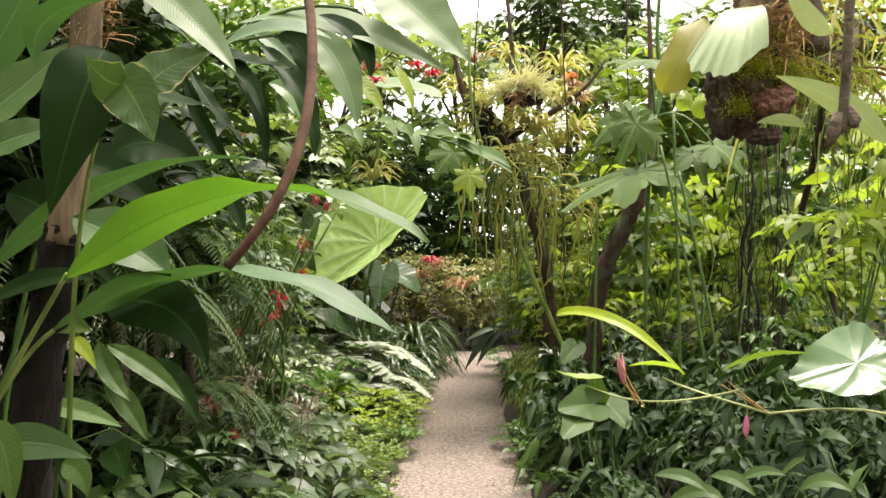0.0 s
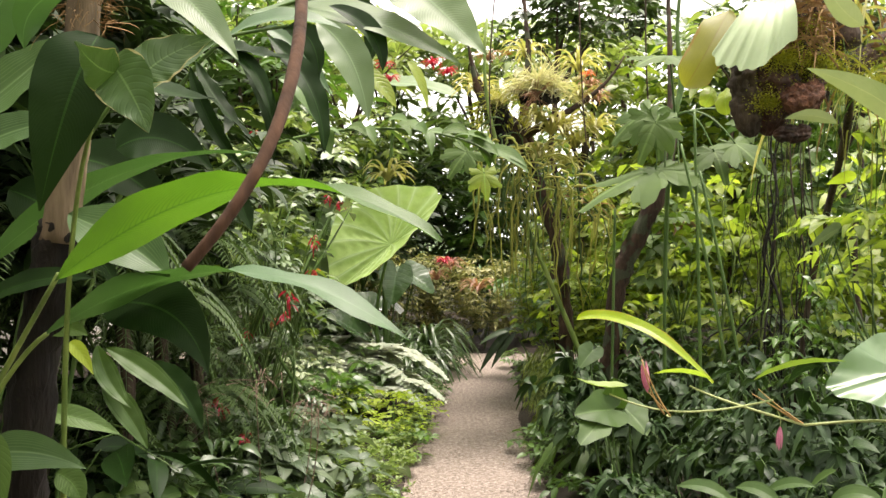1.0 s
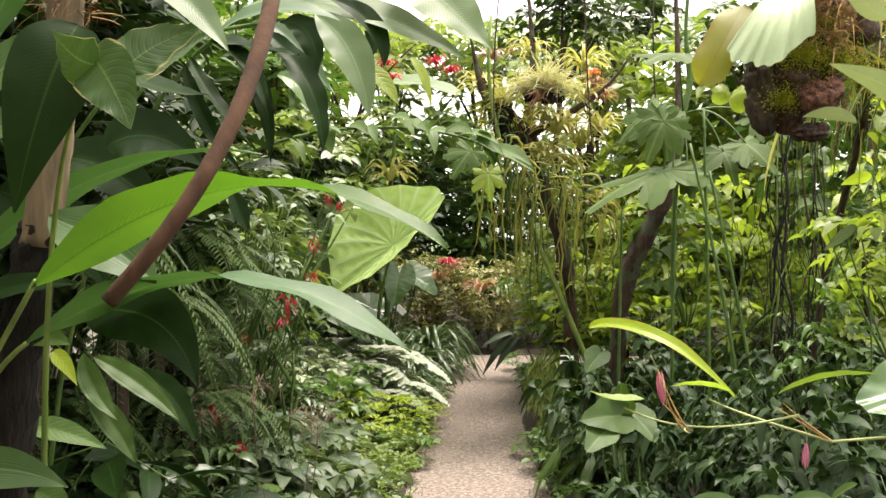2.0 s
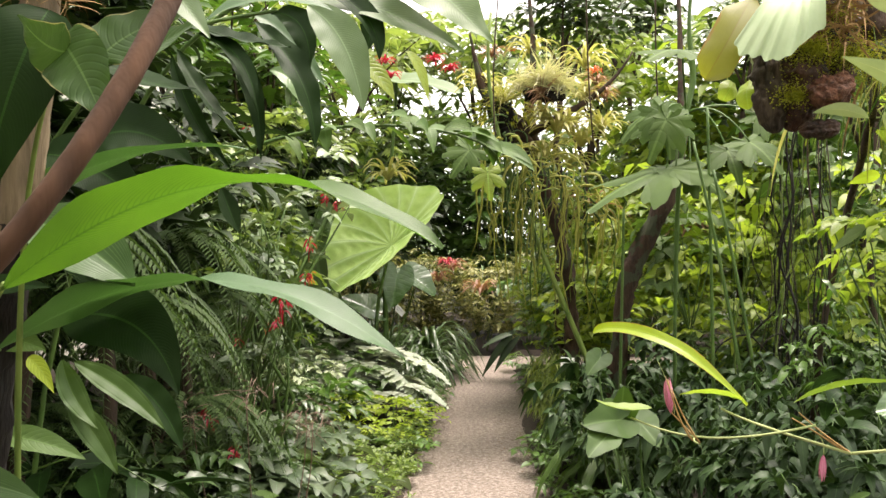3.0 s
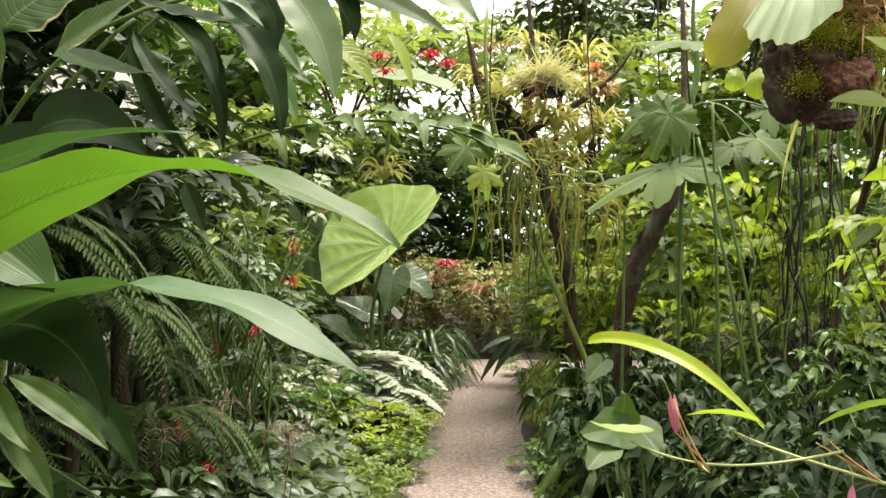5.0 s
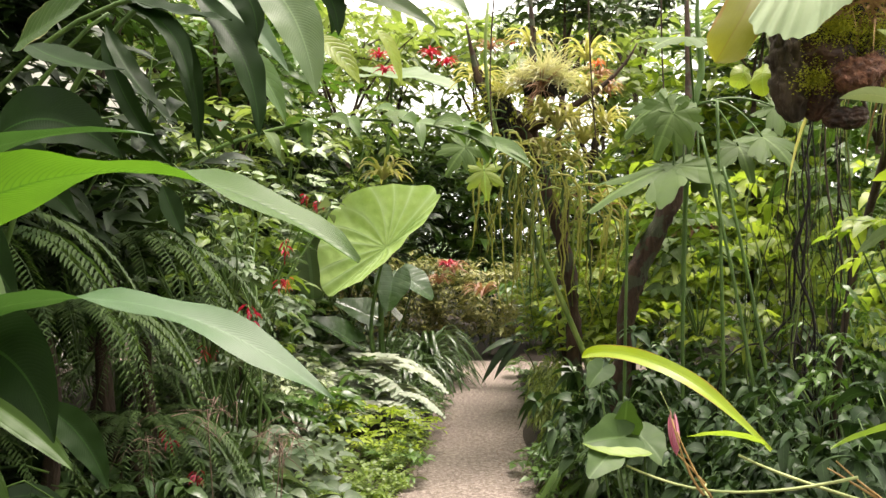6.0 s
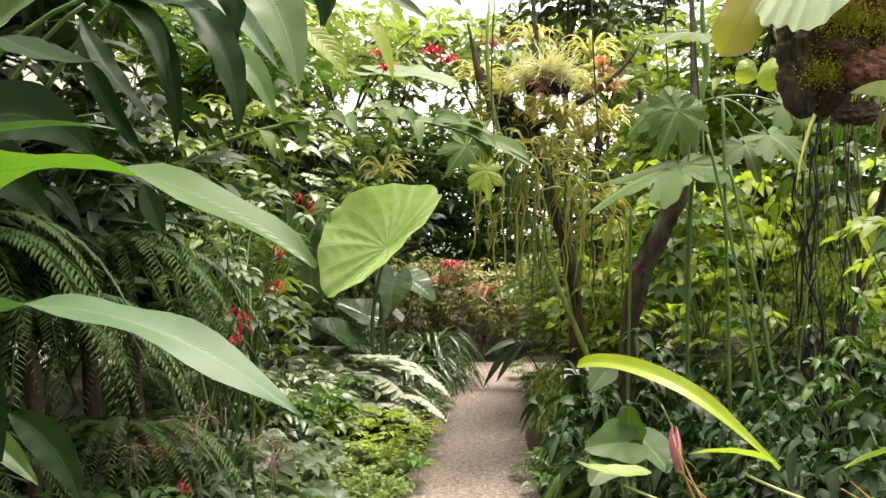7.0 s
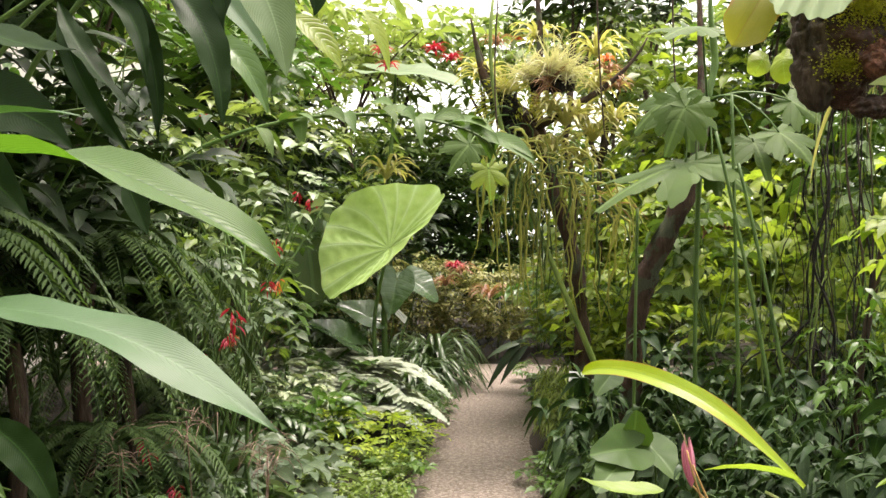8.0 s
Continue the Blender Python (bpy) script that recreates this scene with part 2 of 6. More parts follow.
LIME = leaf_material("lime_leaf", (0.17, 0.31, 0.02), (0.36, 0.50, 0.06), (0.35, 0.48, 0.10), 0.48, 0.45, 8, 4, 0.2)
FERN = leaf_material("fern_frond", (0.020, 0.052, 0.015), (0.074, 0.138, 0.040), None, 0.6, 0.28, 0, 8, 0.1, gloss=0.25)
FERN_PALE = leaf_material("silver_fern_frond", (0.33, 0.45, 0.34), (0.56, 0.66, 0.55), (0.16, 0.30, 0.16), 0.45, 0.10, 0, 6, 0.2, 0.12)
LOBED = leaf_material("lobed_leaf", (0.030, 0.072, 0.014), (0.068, 0.128, 0.026), (0.13, 0.20, 0.06), 0.62, 0.30, 6, 4, 0.25, gloss=0.25)
HORN = leaf_material("staghorn_shield", (0.19, 0.31, 0.16), (0.33, 0.45, 0.27), (0.17, 0.30, 0.13), 0.5, 0.16, 0, 18, 0.15, 0.08, deep=0.01)
HORN_OLD = leaf_material("browned_staghorn_shield", (0.14, 0.16, 0.02), (0.24, 0.27, 0.05), (0.20, 0.15, 0.03), 0.5, 0.45, 0, 12, 0.15, 0.0, old=(0.26, 0.15, 0.04))
STRAND = leaf_material("hanging_cactus_strand", (0.14, 0.19, 0.026), (0.38, 0.42, 0.09), None, 0.55, 0.25, 0, 1, 0.1)
WIRY = leaf_material("grassy_air_plant", (0.22, 0.26, 0.14), (0.52, 0.56, 0.38), None, 0.6, 0.3, 0, 1, 0.1)
BROM = leaf_material("yellow_bromeliad", (0.20, 0.26, 0.07), (0.44, 0.46, 0.22), (0.30, 0.10, 0.03), 0.4, 0.4, 0, 6, 0.2, 0.2)
RUST = leaf_material("rusty_bromeliad", (0.15, 0.09, 0.06), (0.32, 0.20, 0.14), (0.40, 0.20, 0.12), 0.5, 0.35, 0, 6, 0.2, 0.1)
RED = leaf_material("red_petal", (0.20, 0.006, 0.028), (0.40, 0.020, 0.060), None, 0.45, 0.35, 0, 3, 0.1)
ORANGE = leaf_material("orange_bract", (0.42, 0.07, 0.03), (0.60, 0.20, 0.09), None, 0.45, 0.35, 0, 3, 0.1)
PINK = leaf_material("pink_bud", (0.36, 0.05, 0.17), (0.64, 0.34, 0.46), (0.75, 0.55, 0.58), 0.45, 0.06, 0, 3, 0.1, 0.2)
FAR = leaf_material("far_leaf", (0.04, 0.09, 0.02), (0.14, 0.23, 0.055), None, 0.5, 0.35, 0, 3, 0.0)
HEDGE = leaf_material("variegated_hedge_leaf", (0.09, 0.125, 0.04), (0.31, 0.35, 0.14), None, 0.5, 0.3, 0, 3, 0.0, vary=0.9)
CANOPY = leaf_material("dark_canopy_leaf", (0.012, 0.032, 0.008), (0.05, 0.10, 0.02), None, 0.35, 0.2, 0, 3, 0.0)


# Near-black greens: for the backing shrubs, deep shade is put into the leaf colour.
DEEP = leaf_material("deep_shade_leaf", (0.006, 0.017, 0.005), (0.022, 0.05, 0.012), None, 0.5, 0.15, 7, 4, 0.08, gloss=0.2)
NEEDLE = leaf_material("weeping_leaf", (0.07, 0.13, 0.02), (0.23, 0.32, 0.07), None, 0.5, 0.35, 0, 4, 0.1)
CROWN = leaf_material("pale_crown_leaf", (0.09, 0.16, 0.04), (0.25, 0.35, 0.11), None, 0.36, 0.38, 7, 4, 0.1)
DRY = rough_material("dry_pink_twigs", (0.10, 0.06, 0.045), (0.28, 0.19, 0.15), 30.0, 90.0, 0.8, 0.2)
ARUM = leaf_material("arum_leaf", (0.022, 0.062, 0.012), (0.060, 0.125, 0.026), (0.10, 0.17, 0.05), 0.5, 0.25, 0, 3, 0.15, 0.0, gloss=0.3)
COVER = leaf_material("ground_cover_leaf", (0.06, 0.125, 0.02), (0.18, 0.29, 0.05), None, 0.45, 0.35, 7, 4, 0.1)
PLEATED = leaf_material("pleated_leaf", (0.028, 0.078, 0.016), (0.095, 0.18, 0.042), (0.10, 0.20, 0.04), 0.42, 0.3, 0, 9, 0.3, 0.3)
STONE = rough_material("gravel_stone", (0.10, 0.08, 0.065), (0.34, 0.285, 0.24), 60.0, 200.0, 0.9, 0.2)
LITTER = leaf_material("dead_leaf", (0.05, 0.03, 0.015), (0.16, 0.10, 0.05), None, 0.7, 0.1, 0, 3, 0.0)

# ---- mesh tools ----
V = Vector
UP = V((0, 0, 1))
rnd = random.Random(7)


class Buf:
    """Collects sheets and tubes for one mesh, with a UV map along and across each sheet."""

    def __init__(self):
        self.v, self.f, self.uv = [], [], []

    def sheet(self, rows):
        """rows: lists of (place, u, v), all of one length."""
        base, n = len(self.v), len(rows[0])
        for row in rows:
            self.v.extend([tuple(q[0]) for q in row])
        for i in range(len(rows) - 1):
            for j in range(n - 1):
                a, b = base + i * n + j, base + (i + 1) * n + j
                self.f.append((a, a + 1, b + 1, b))
                r, s = rows[i], rows[i + 1]
                self.uv.extend((r[j][1:], r[j + 1][1:], s[j + 1][1:], s[j][1:]))

    def tube(self, pts, radii, sides=6, rough=0.0, cap=True):
        pts = [V(p) for p in pts]
        base, n = len(self.v), len(pts)
        side = None
        for i, p in enumerate(pts):
            d = (pts[min(i + 1, n - 1)] - pts[max(i - 1, 0)]).normalized()
            side = d.orthogonal().normalized() if side is None else (side - d * side.dot(d)).normalized()
            other = d.cross(side)
            r = radii[min(i, len(radii) - 1)] if isinstance(radii, (list, tuple)) else radii
            for j in range(sides):
                a = 2 * math.pi * j / sides
                k = r * (1 + rough * rnd.uniform(-1, 1))
                self.v.append(tuple(p + side * (k * math.cos(a)) + other * (k * math.sin(a))))
        for i in range(n - 1):
            for j in range(sides):
                a, b = base + i * sides + j, base + i * sides + (j + 1) % sides
                self.f.append((a, b, b + sides, a + sides))
                self.uv.extend(((i / n, j / sides), (i / n, (j + 1) / sides), ((i + 1) / n, (j + 1) / sides), ((i + 1) / n, j / sides)))
        if cap:
            for first, turn in ((base, -1), (base + (n - 1) * sides, 1)):
                face = [first + j for j in range(sides)][::turn]
                self.f.append(tuple(face))
                self.uv.extend([(0.5, 0.2)] * sides)

    def mesh(self, name, material, smooth=True):
        me = bpy.data.meshes.new(name)
        me.from_pydata(self.v, [], self.f)
        layer = me.uv_layers.new(name="UVMap")
        layer.data.foreach_set("uv", np.array(self.uv, dtype=np.float32).ravel())
        me.materials.append(material)
        if smooth:
            me.polygons.foreach_set("use_smooth", np.ones(len(me.polygons), dtype=bool))
        me.update()
        return me


def part(name, buf, material, parent=None, label="", smooth=True):
    """One mesh object under a thing or a part."""
    ob = new(name, buf.mesh(name, material, smooth))
    if parent is not None:
        ob.parent = parent
    return tagged(ob, label)


def thing(name, label, category, at=(0, 0, 0), group="", kind=""):
    ob = new(name)
    ob.location = at
    ob.empty_display_size = 0.1
    return tagged(ob, label, category, group, kind)


def solid(name, buf, material, label, category="", group="", kind=""):
    return tagged(new(name, buf.mesh(name, material)), label, category, group, kind)


# outlines of blades: half width along the length, 0 to 1
def lance(u):
    return max(0.0, math.sin(math.pi * min(1.0, u ** 0.85))) ** 0.85


def tailed(u):
    """Widest near the base third, narrowing evenly to a short drip tip."""
    rise = math.sin(0.5 * math.pi * min(1.0, u / 0.34)) ** 0.8
    fall = 1.0 if u < 0.34 else 1.0 - 0.50 * (u - 0.34) / 0.66
    return rise * fall * (1.0 if u < 0.80 else max(0.0, 1.0 - ((u - 0.80) / 0.20) ** 2.4))


def waisted(u):
    """Broad near the base, then suddenly narrow, with a long even tail."""
    rise = math.sin(0.5 * math.pi * min(1.0, u / 0.26)) ** 0.8
    fall = 1.0 if u < 0.26 else 0.56 + 0.44 * math.exp(-((u - 0.26) / 0.25) ** 2)
    return rise * fall * (1.0 if u < 0.88 else max(0.0, 1.0 - ((u - 0.88) / 0.12) ** 1.9))


def ovate(u):
    return max(0.0, math.sin(math.pi * u ** 0.62)) ** 0.9


def strap(u):
    return min(1.0, 0.45 + 3.0 * u) * (1 - u ** 5) ** 0.8 if u < 1 else 0.0


def spoon(u):
    """Narrow at the foot, broad towards the end."""
    return ovate(1 - u) if 0 < u < 1 else 0.0


def blunt(u):
    """A strap with a narrow foot and a rounded end."""
    return min(1.0, 0.30 + 2.2 * u) * (1 - u ** 12) ** 0.5 if u < 1 else 0.0


def grassy(u):
    return (1 - u) ** 0.6


def oblong(u):
    return min(1.0, math.sin(math.pi * min(max(u, 0.0), 1.0)) * 1.9) ** 0.7 if 0 < u < 1 else 0.0


def bezier(p, u):
    p = list(p)
    while len(p) > 1:
        p = [a.lerp(b, u) for a, b in zip(p, p[1:])]
    return p[0]


def blade(buf, ctrl, width, outline=lance, up=UP, n=5, k=1, fold=0.2, twist=0.0, ripple=0.0, ripples=5, turn=0.0, sweep=0.0):
    """A leaf along a Bezier spine; fold lifts its halves, twist turns it on the way (degrees), ripple waves its edge."""
    ctrl = [V(c) for c in ctrl]
    up = V(up)
    rows = []
    ph = rnd.uniform(0, 6.28)
    for i in range(n + 1):
        u = i / n
        c = bezier(ctrl, u)
        d = (bezier(ctrl, min(1.0, u + 0.02)) - bezier(ctrl, max(0.0, u - 0.02))).normalized()
        s = d.cross(up)
        s = s.normalized() if s.length > 1e-4 else d.orthogonal().normalized()
        nrm = s.cross(d)
        a = radians(turn + twist * u * u * (3 - 2 * u))
        s, nrm = s * math.cos(a) + nrm * math.sin(a), nrm * math.cos(a) - s * math.sin(a)
        w = 0.5 * width * max(outline(u), 0.02)
        row = []
        for j in range(-k, k + 1):
            q = j / k
            lift = fold * abs(q) * w + ripple * width * math.sin(ph + ripples * 6.28 * u + (1.3 if j > 0 else 0)) * q * q
            row.append((c + s * (q * w) + nrm * lift + d * (sweep * abs(q) * w), u, 0.5 + 0.5 * q))
        rows.append(row)
    buf.sheet(rows)


def arc(p0, mid, p2):
    """Control points of a bow from p0 through mid to p2."""
    a, m, b = V(p0), V(mid), V(p2)
    return [a, m * 2 - (a + b) * 0.5, b]


def fan(buf, centre, ahead, up, size, radius, rings=4, spokes=24, cup=0.0, droop=0.0, spread=math.pi, ripple=0.0, fold=0.0):
    """A leaf spread round its stalk: radius(angle) gives its outline, 0 along the midrib."""
    c, y = V(centre), V(ahead).normalized()
    x = y.cross(V(up)).normalized()
    z = x.cross(y)
    longest = radius(0.0)
    ph = rnd.uniform(0, 6)
    rows = []
    for i in range(rings + 1):
        r = i / rings
        row = []
        for j in range(spokes + 1):
            a = -spread + 2 * spread * j / spokes
            q = radius(a) * r * size
            px, py = q * math.sin(a), q * math.cos(a)
            h = fold * abs(px) + cup * q * q / size + droop * py * abs(py) / size + ripple * size * r * r * math.sin(7 * a + ph)
            row.append((c + x * px + y * py + z * h, 0.3 + 0.7 * py / (size * longest), 0.5 + 0.5 * px / (size * 0.8)))
        rows.append(row)
    buf.sheet(rows)


def heart(a):
    """Heart or arrow shaped outline with two rounded lobes behind the stalk."""
    b = abs(a)
    tip = 1.0 / (math.cos(b) + 0.95 * math.sin(b)) if b < math.pi / 2 else 1.0 / (0.95 * math.sin(b) + 0.9 * abs(math.cos(b)))
    return 0.62 * tip * (1 + 0.3 * math.exp(-((b - 2.35) / 0.5) ** 2)) * (1 - 0.93 * math.exp(-((b - math.pi) / 0.22) ** 2)) + 0.38 * math.exp(-(b / 0.35) ** 2)


def ear(a):
    """Arrow-shaped leaf outline: a point ahead, full flanks, a narrow cleft behind."""
    b = abs(a)
    return 0.60 + 0.42 * math.exp(-(b / 0.42) ** 2) + 0.10 * math.exp(-((b - 2.6) / 0.4) ** 2) - 0.40 * math.exp(-((b - math.pi) / 0.16) ** 2)


def ear_leaf(buf, c, ahead, behind, upper, lower, rings=30, spokes=192, veins=9):
    """Elephant ear folded along its midrib: its veins run out from the stalk, and it bulges between them."""
    c, ahead, behind, upper, lower = V(c), V(ahead), V(behind), V(upper), V(lower)
    nrm = ahead.cross(upper).normalized()
    big = ahead.length / 0.65
    rows = []
    for i in range(rings + 1):
        r = i / rings
        row = []
        for j in range(spokes + 1):
            a = -math.pi + 2 * math.pi * j / spokes
            q = r * (0.93 + 0.045 * math.cos(4 * a) + 0.012 * math.sin(11 * a) - 0.06 * math.exp(-((abs(a) - math.pi) / 0.08) ** 2))
            f, s = q * math.cos(a), q * math.sin(a)
            aw = a + 0.13 * math.sin(2 * a + 0.6) + 0.05 * math.sin(5 * a) + 0.22 * r * r * math.sin(a)
            pillow = abs(math.sin(veins * aw))
            pucker = math.sin(34 * r + 5 * math.sin(veins * aw) + 2 * math.sin(3 * a)) * pillow
            bulge = big * ((0.046 + 0.010 * pucker) * r * (1.25 - r) * pillow ** 0.8 + 0.016 * r * r * math.sin(5 * a + 1) + 0.012 * r ** 5 * math.sin(13 * a + 2 * math.sin(4 * a)) - 0.05 * s * s)
            row.append((c + (ahead * f if f > 0 else behind * -f) + (upper * s if s > 0 else lower * -s) + nrm * bulge, 0.5 + aw / (2 * math.pi), 0.52 + 0.45 * r))
        rows.append(row)
    buf.sheet(rows)


def scatter_dir(lo=-0.2, hi=0.9):
    a = rnd.uniform(0, 2 * math.pi)
    z = rnd.uniform(lo, hi)
    r = math.sqrt(max(0.0, 1 - z * z))
    return V((r * math.cos(a), r * math.sin(a), z))


def spray(buf, p, d, size, wide=0.45, outline=ovate, n=4, droop=0.35, fold=0.25, k=1):
    """One small leaf from p along d, sagging at its tip."""
    d = V(d).normalized()
    m = V(p) + d * (size * 0.5)
    blade(buf, [p, m, V(p) + d * (size * 0.95) - UP * (size * droop)], size * wide, outline, UP, n, k, fold, 0, 0, 3, rnd.uniform(-40, 40))


def frond(buf, ctrl, length, pairs=16, pinna=0.09, wide=0.22, droop=0.25):
    """A feathered frond with paired leaflets."""
    ctrl = [V(c) for c in ctrl]
    for i in range(1, pairs + 1):
        u = i / (pairs + 0.6)
        c = bezier(ctrl, u)
        d = (bezier(ctrl, min(1, u + 0.03)) - bezier(ctrl, max(0, u - 0.03))).normalized()
        s = d.cross(UP)
        s = s.normalized() if s.length > 1e-3 else V((1, 0, 0))
        size = pinna * (math.sin(math.pi * (0.12 + 0.88 * u)) ** 0.7 + 0.08)
        for sg in (-1, 1):
            way = (s * sg + d * 0.45 + V((0, 0, rnd.uniform(-0.15, 0.1)))).normalized()
            tip = c + way * size - UP * (size * droop)
            blade(buf, [c, c + way * size * 0.5, tip], size * wide, lance, UP, 3, 1, 0.1)
    buf.tube([bezier(ctrl, i / 6) for i in range(7)], [length * 0.006, length * 0.006, length * 0.005, length * 0.004, length * 0.003, length * 0.002, length * 0.001], 3)


# ---- ground, beds, gravel path, glasshouse ----
def path_left(y):
    return -0.34 + 0.030 * (y - 5.5) + 0.04 * math.sin(y * 1.7)


def path_right(y):
    return 0.53 + 0.024 * (y - 5.5) + 0.035 * math.sin(y * 1.3 + 1)


def bed_height(x, y):
    """Soil a little higher than the path, with lumps."""
    lump = 0.035 * noise.noise((x * 1.4, y * 1.4, 0)) + 0.012 * noise.noise((x * 6, y * 6, 3))
    edge = max(path_left(y) - x, x - path_right(y))
    if 11.5 < y < 12.7:
        edge = min(edge, max(11.5 - y, y - 12.7))
    return -0.03 if edge < 0.0 else min(edge * 0.8, 0.10) - 0.025 + lump


def ground_sheet(name, x0, x1, y0, y1, nx, ny, height, material, label):
    b = Buf()
    b.sheet([[((x0 + (x1 - x0) * i / nx, y0 + (y1 - y0) * j / ny, height(x0 + (x1 - x0) * i / nx, y0 + (y1 - y0) * j / ny)), i / nx, j / ny)
              for i in range(nx + 1)] for j in range(ny + 1)])
    return solid(name, b, material, label, name.split("_")[0], kind="structure")


ground_sheet("ground", -1500, 1500, -1500, 1500, 8, 8, lambda x, y: -0.12, LAWN, "grass lawn outside the glasshouse reaching the horizon")
ground_sheet("bed_soil", -5.0, 5.2, -4.0, 19.0, 100, 200, bed_height, SOIL, "dark damp planting soil beside the gravel path")

b = Buf()
ys = [-4.0 + 0.1 * i for i in range(157)]
b.sheet([[((path_left(y) - 0.06 + (path_right(y) - path_left(y) + 0.12) * i / 10, y,
            0.004 + 0.006 * noise.noise((i * 0.4, y * 3, 7)) - 0.02 * (abs(i - 5) / 5) ** 4), i / 10, y) for i in range(11)] for y in ys])
solid("path", b, GRAVEL, "pale fine gravel garden path between planted beds", "path", kind="structure")
b = Buf()
b.sheet([[((-4.9 + 10.0 * i / 40, 11.46 + 1.28 * j / 8, 0.010 + 0.005 * noise.noise((i * 0.7, j * 0.9, 2)) - 0.02 * (abs(j - 4) / 4) ** 4), i, j) for i in range(41)] for j in range(9)])
solid("path_cross", b, GRAVEL, "pale gravel cross path at the end of the walk", "path", kind="structure")

X0, X1, Y0, Y1, EAVE, RIDGE = -5.0, 5.2, -4.0, 19.0, 5.4, 8.2
MIDX = (X0 + X1) / 2


def box(buf, lo, hi):
    (a, b_, c), (d, e, f) = lo, hi
    base = len(buf.v)
    buf.v.extend([(a, b_, c), (d, b_, c), (d, e, c), (a, e, c), (a, b_, f), (d, b_, f), (d, e, f), (a, e, f)])
    for q in ((3, 2, 1, 0), (4, 5, 6, 7), (0, 1, 5, 4), (1, 2, 6, 5), (2, 3, 7, 6), (3, 0, 4, 7)):
        buf.f.append(tuple(base + i for i in q))
        buf.uv.extend(((0, 0), (1, 0), (1, 1), (0, 1)))


def bar(parent, name, p, q, w=0.06, h=0.09):
    """A squared steel bar between two points."""
    b = Buf()
    p, q = V(p), V(q)
    d = (q - p).normalized()
    s = d.cross(UP)
    s = s.normalized() if s.length > 0.01 else V((1, 0, 0))
    o = s.cross(d)
    base = len(b.v)
    for c in (p, q):
        for sx, sz in ((-1, -1), (1, -1), (1, 1), (-1, 1)):
            b.v.append(tuple(c + s * (sx * w / 2) + o * (sz * h / 2)))
    for f in ((0, 1, 5, 4), (1, 2, 6, 5), (2, 3, 7, 6), (3, 0, 4, 7), (3, 2, 1, 0), (4, 5, 6, 7)):
        b.f.append(tuple(base + i for i in f))
        b.uv.extend(((0, 0), (1, 0), (1, 1), (0, 1)))
    return part(name, b, WHITE, parent, smooth=False)


def pane(parent, a, b_, c, d):
    b = Buf()
    n = (V(b_) - V(a)).cross(V(d) - V(a)).normalized() * 0.006
    b.v.extend([tuple(V(p) + n * s) for s in (0, 1) for p in (a, b_, c, d)])
    for f in ((3, 2, 1, 0), (4, 5, 6, 7), (0, 1, 5, 4), (1, 2, 6, 5), (2, 3, 7, 6), (3, 0, 4, 7)):
        b.f.append(f)
        b.uv.extend(((0, 0), (1, 0), (1, 1), (0, 1)))
    ob = part("pane", b, PANE, parent, smooth=False)
    ob.visible_shadow = False
    return ob


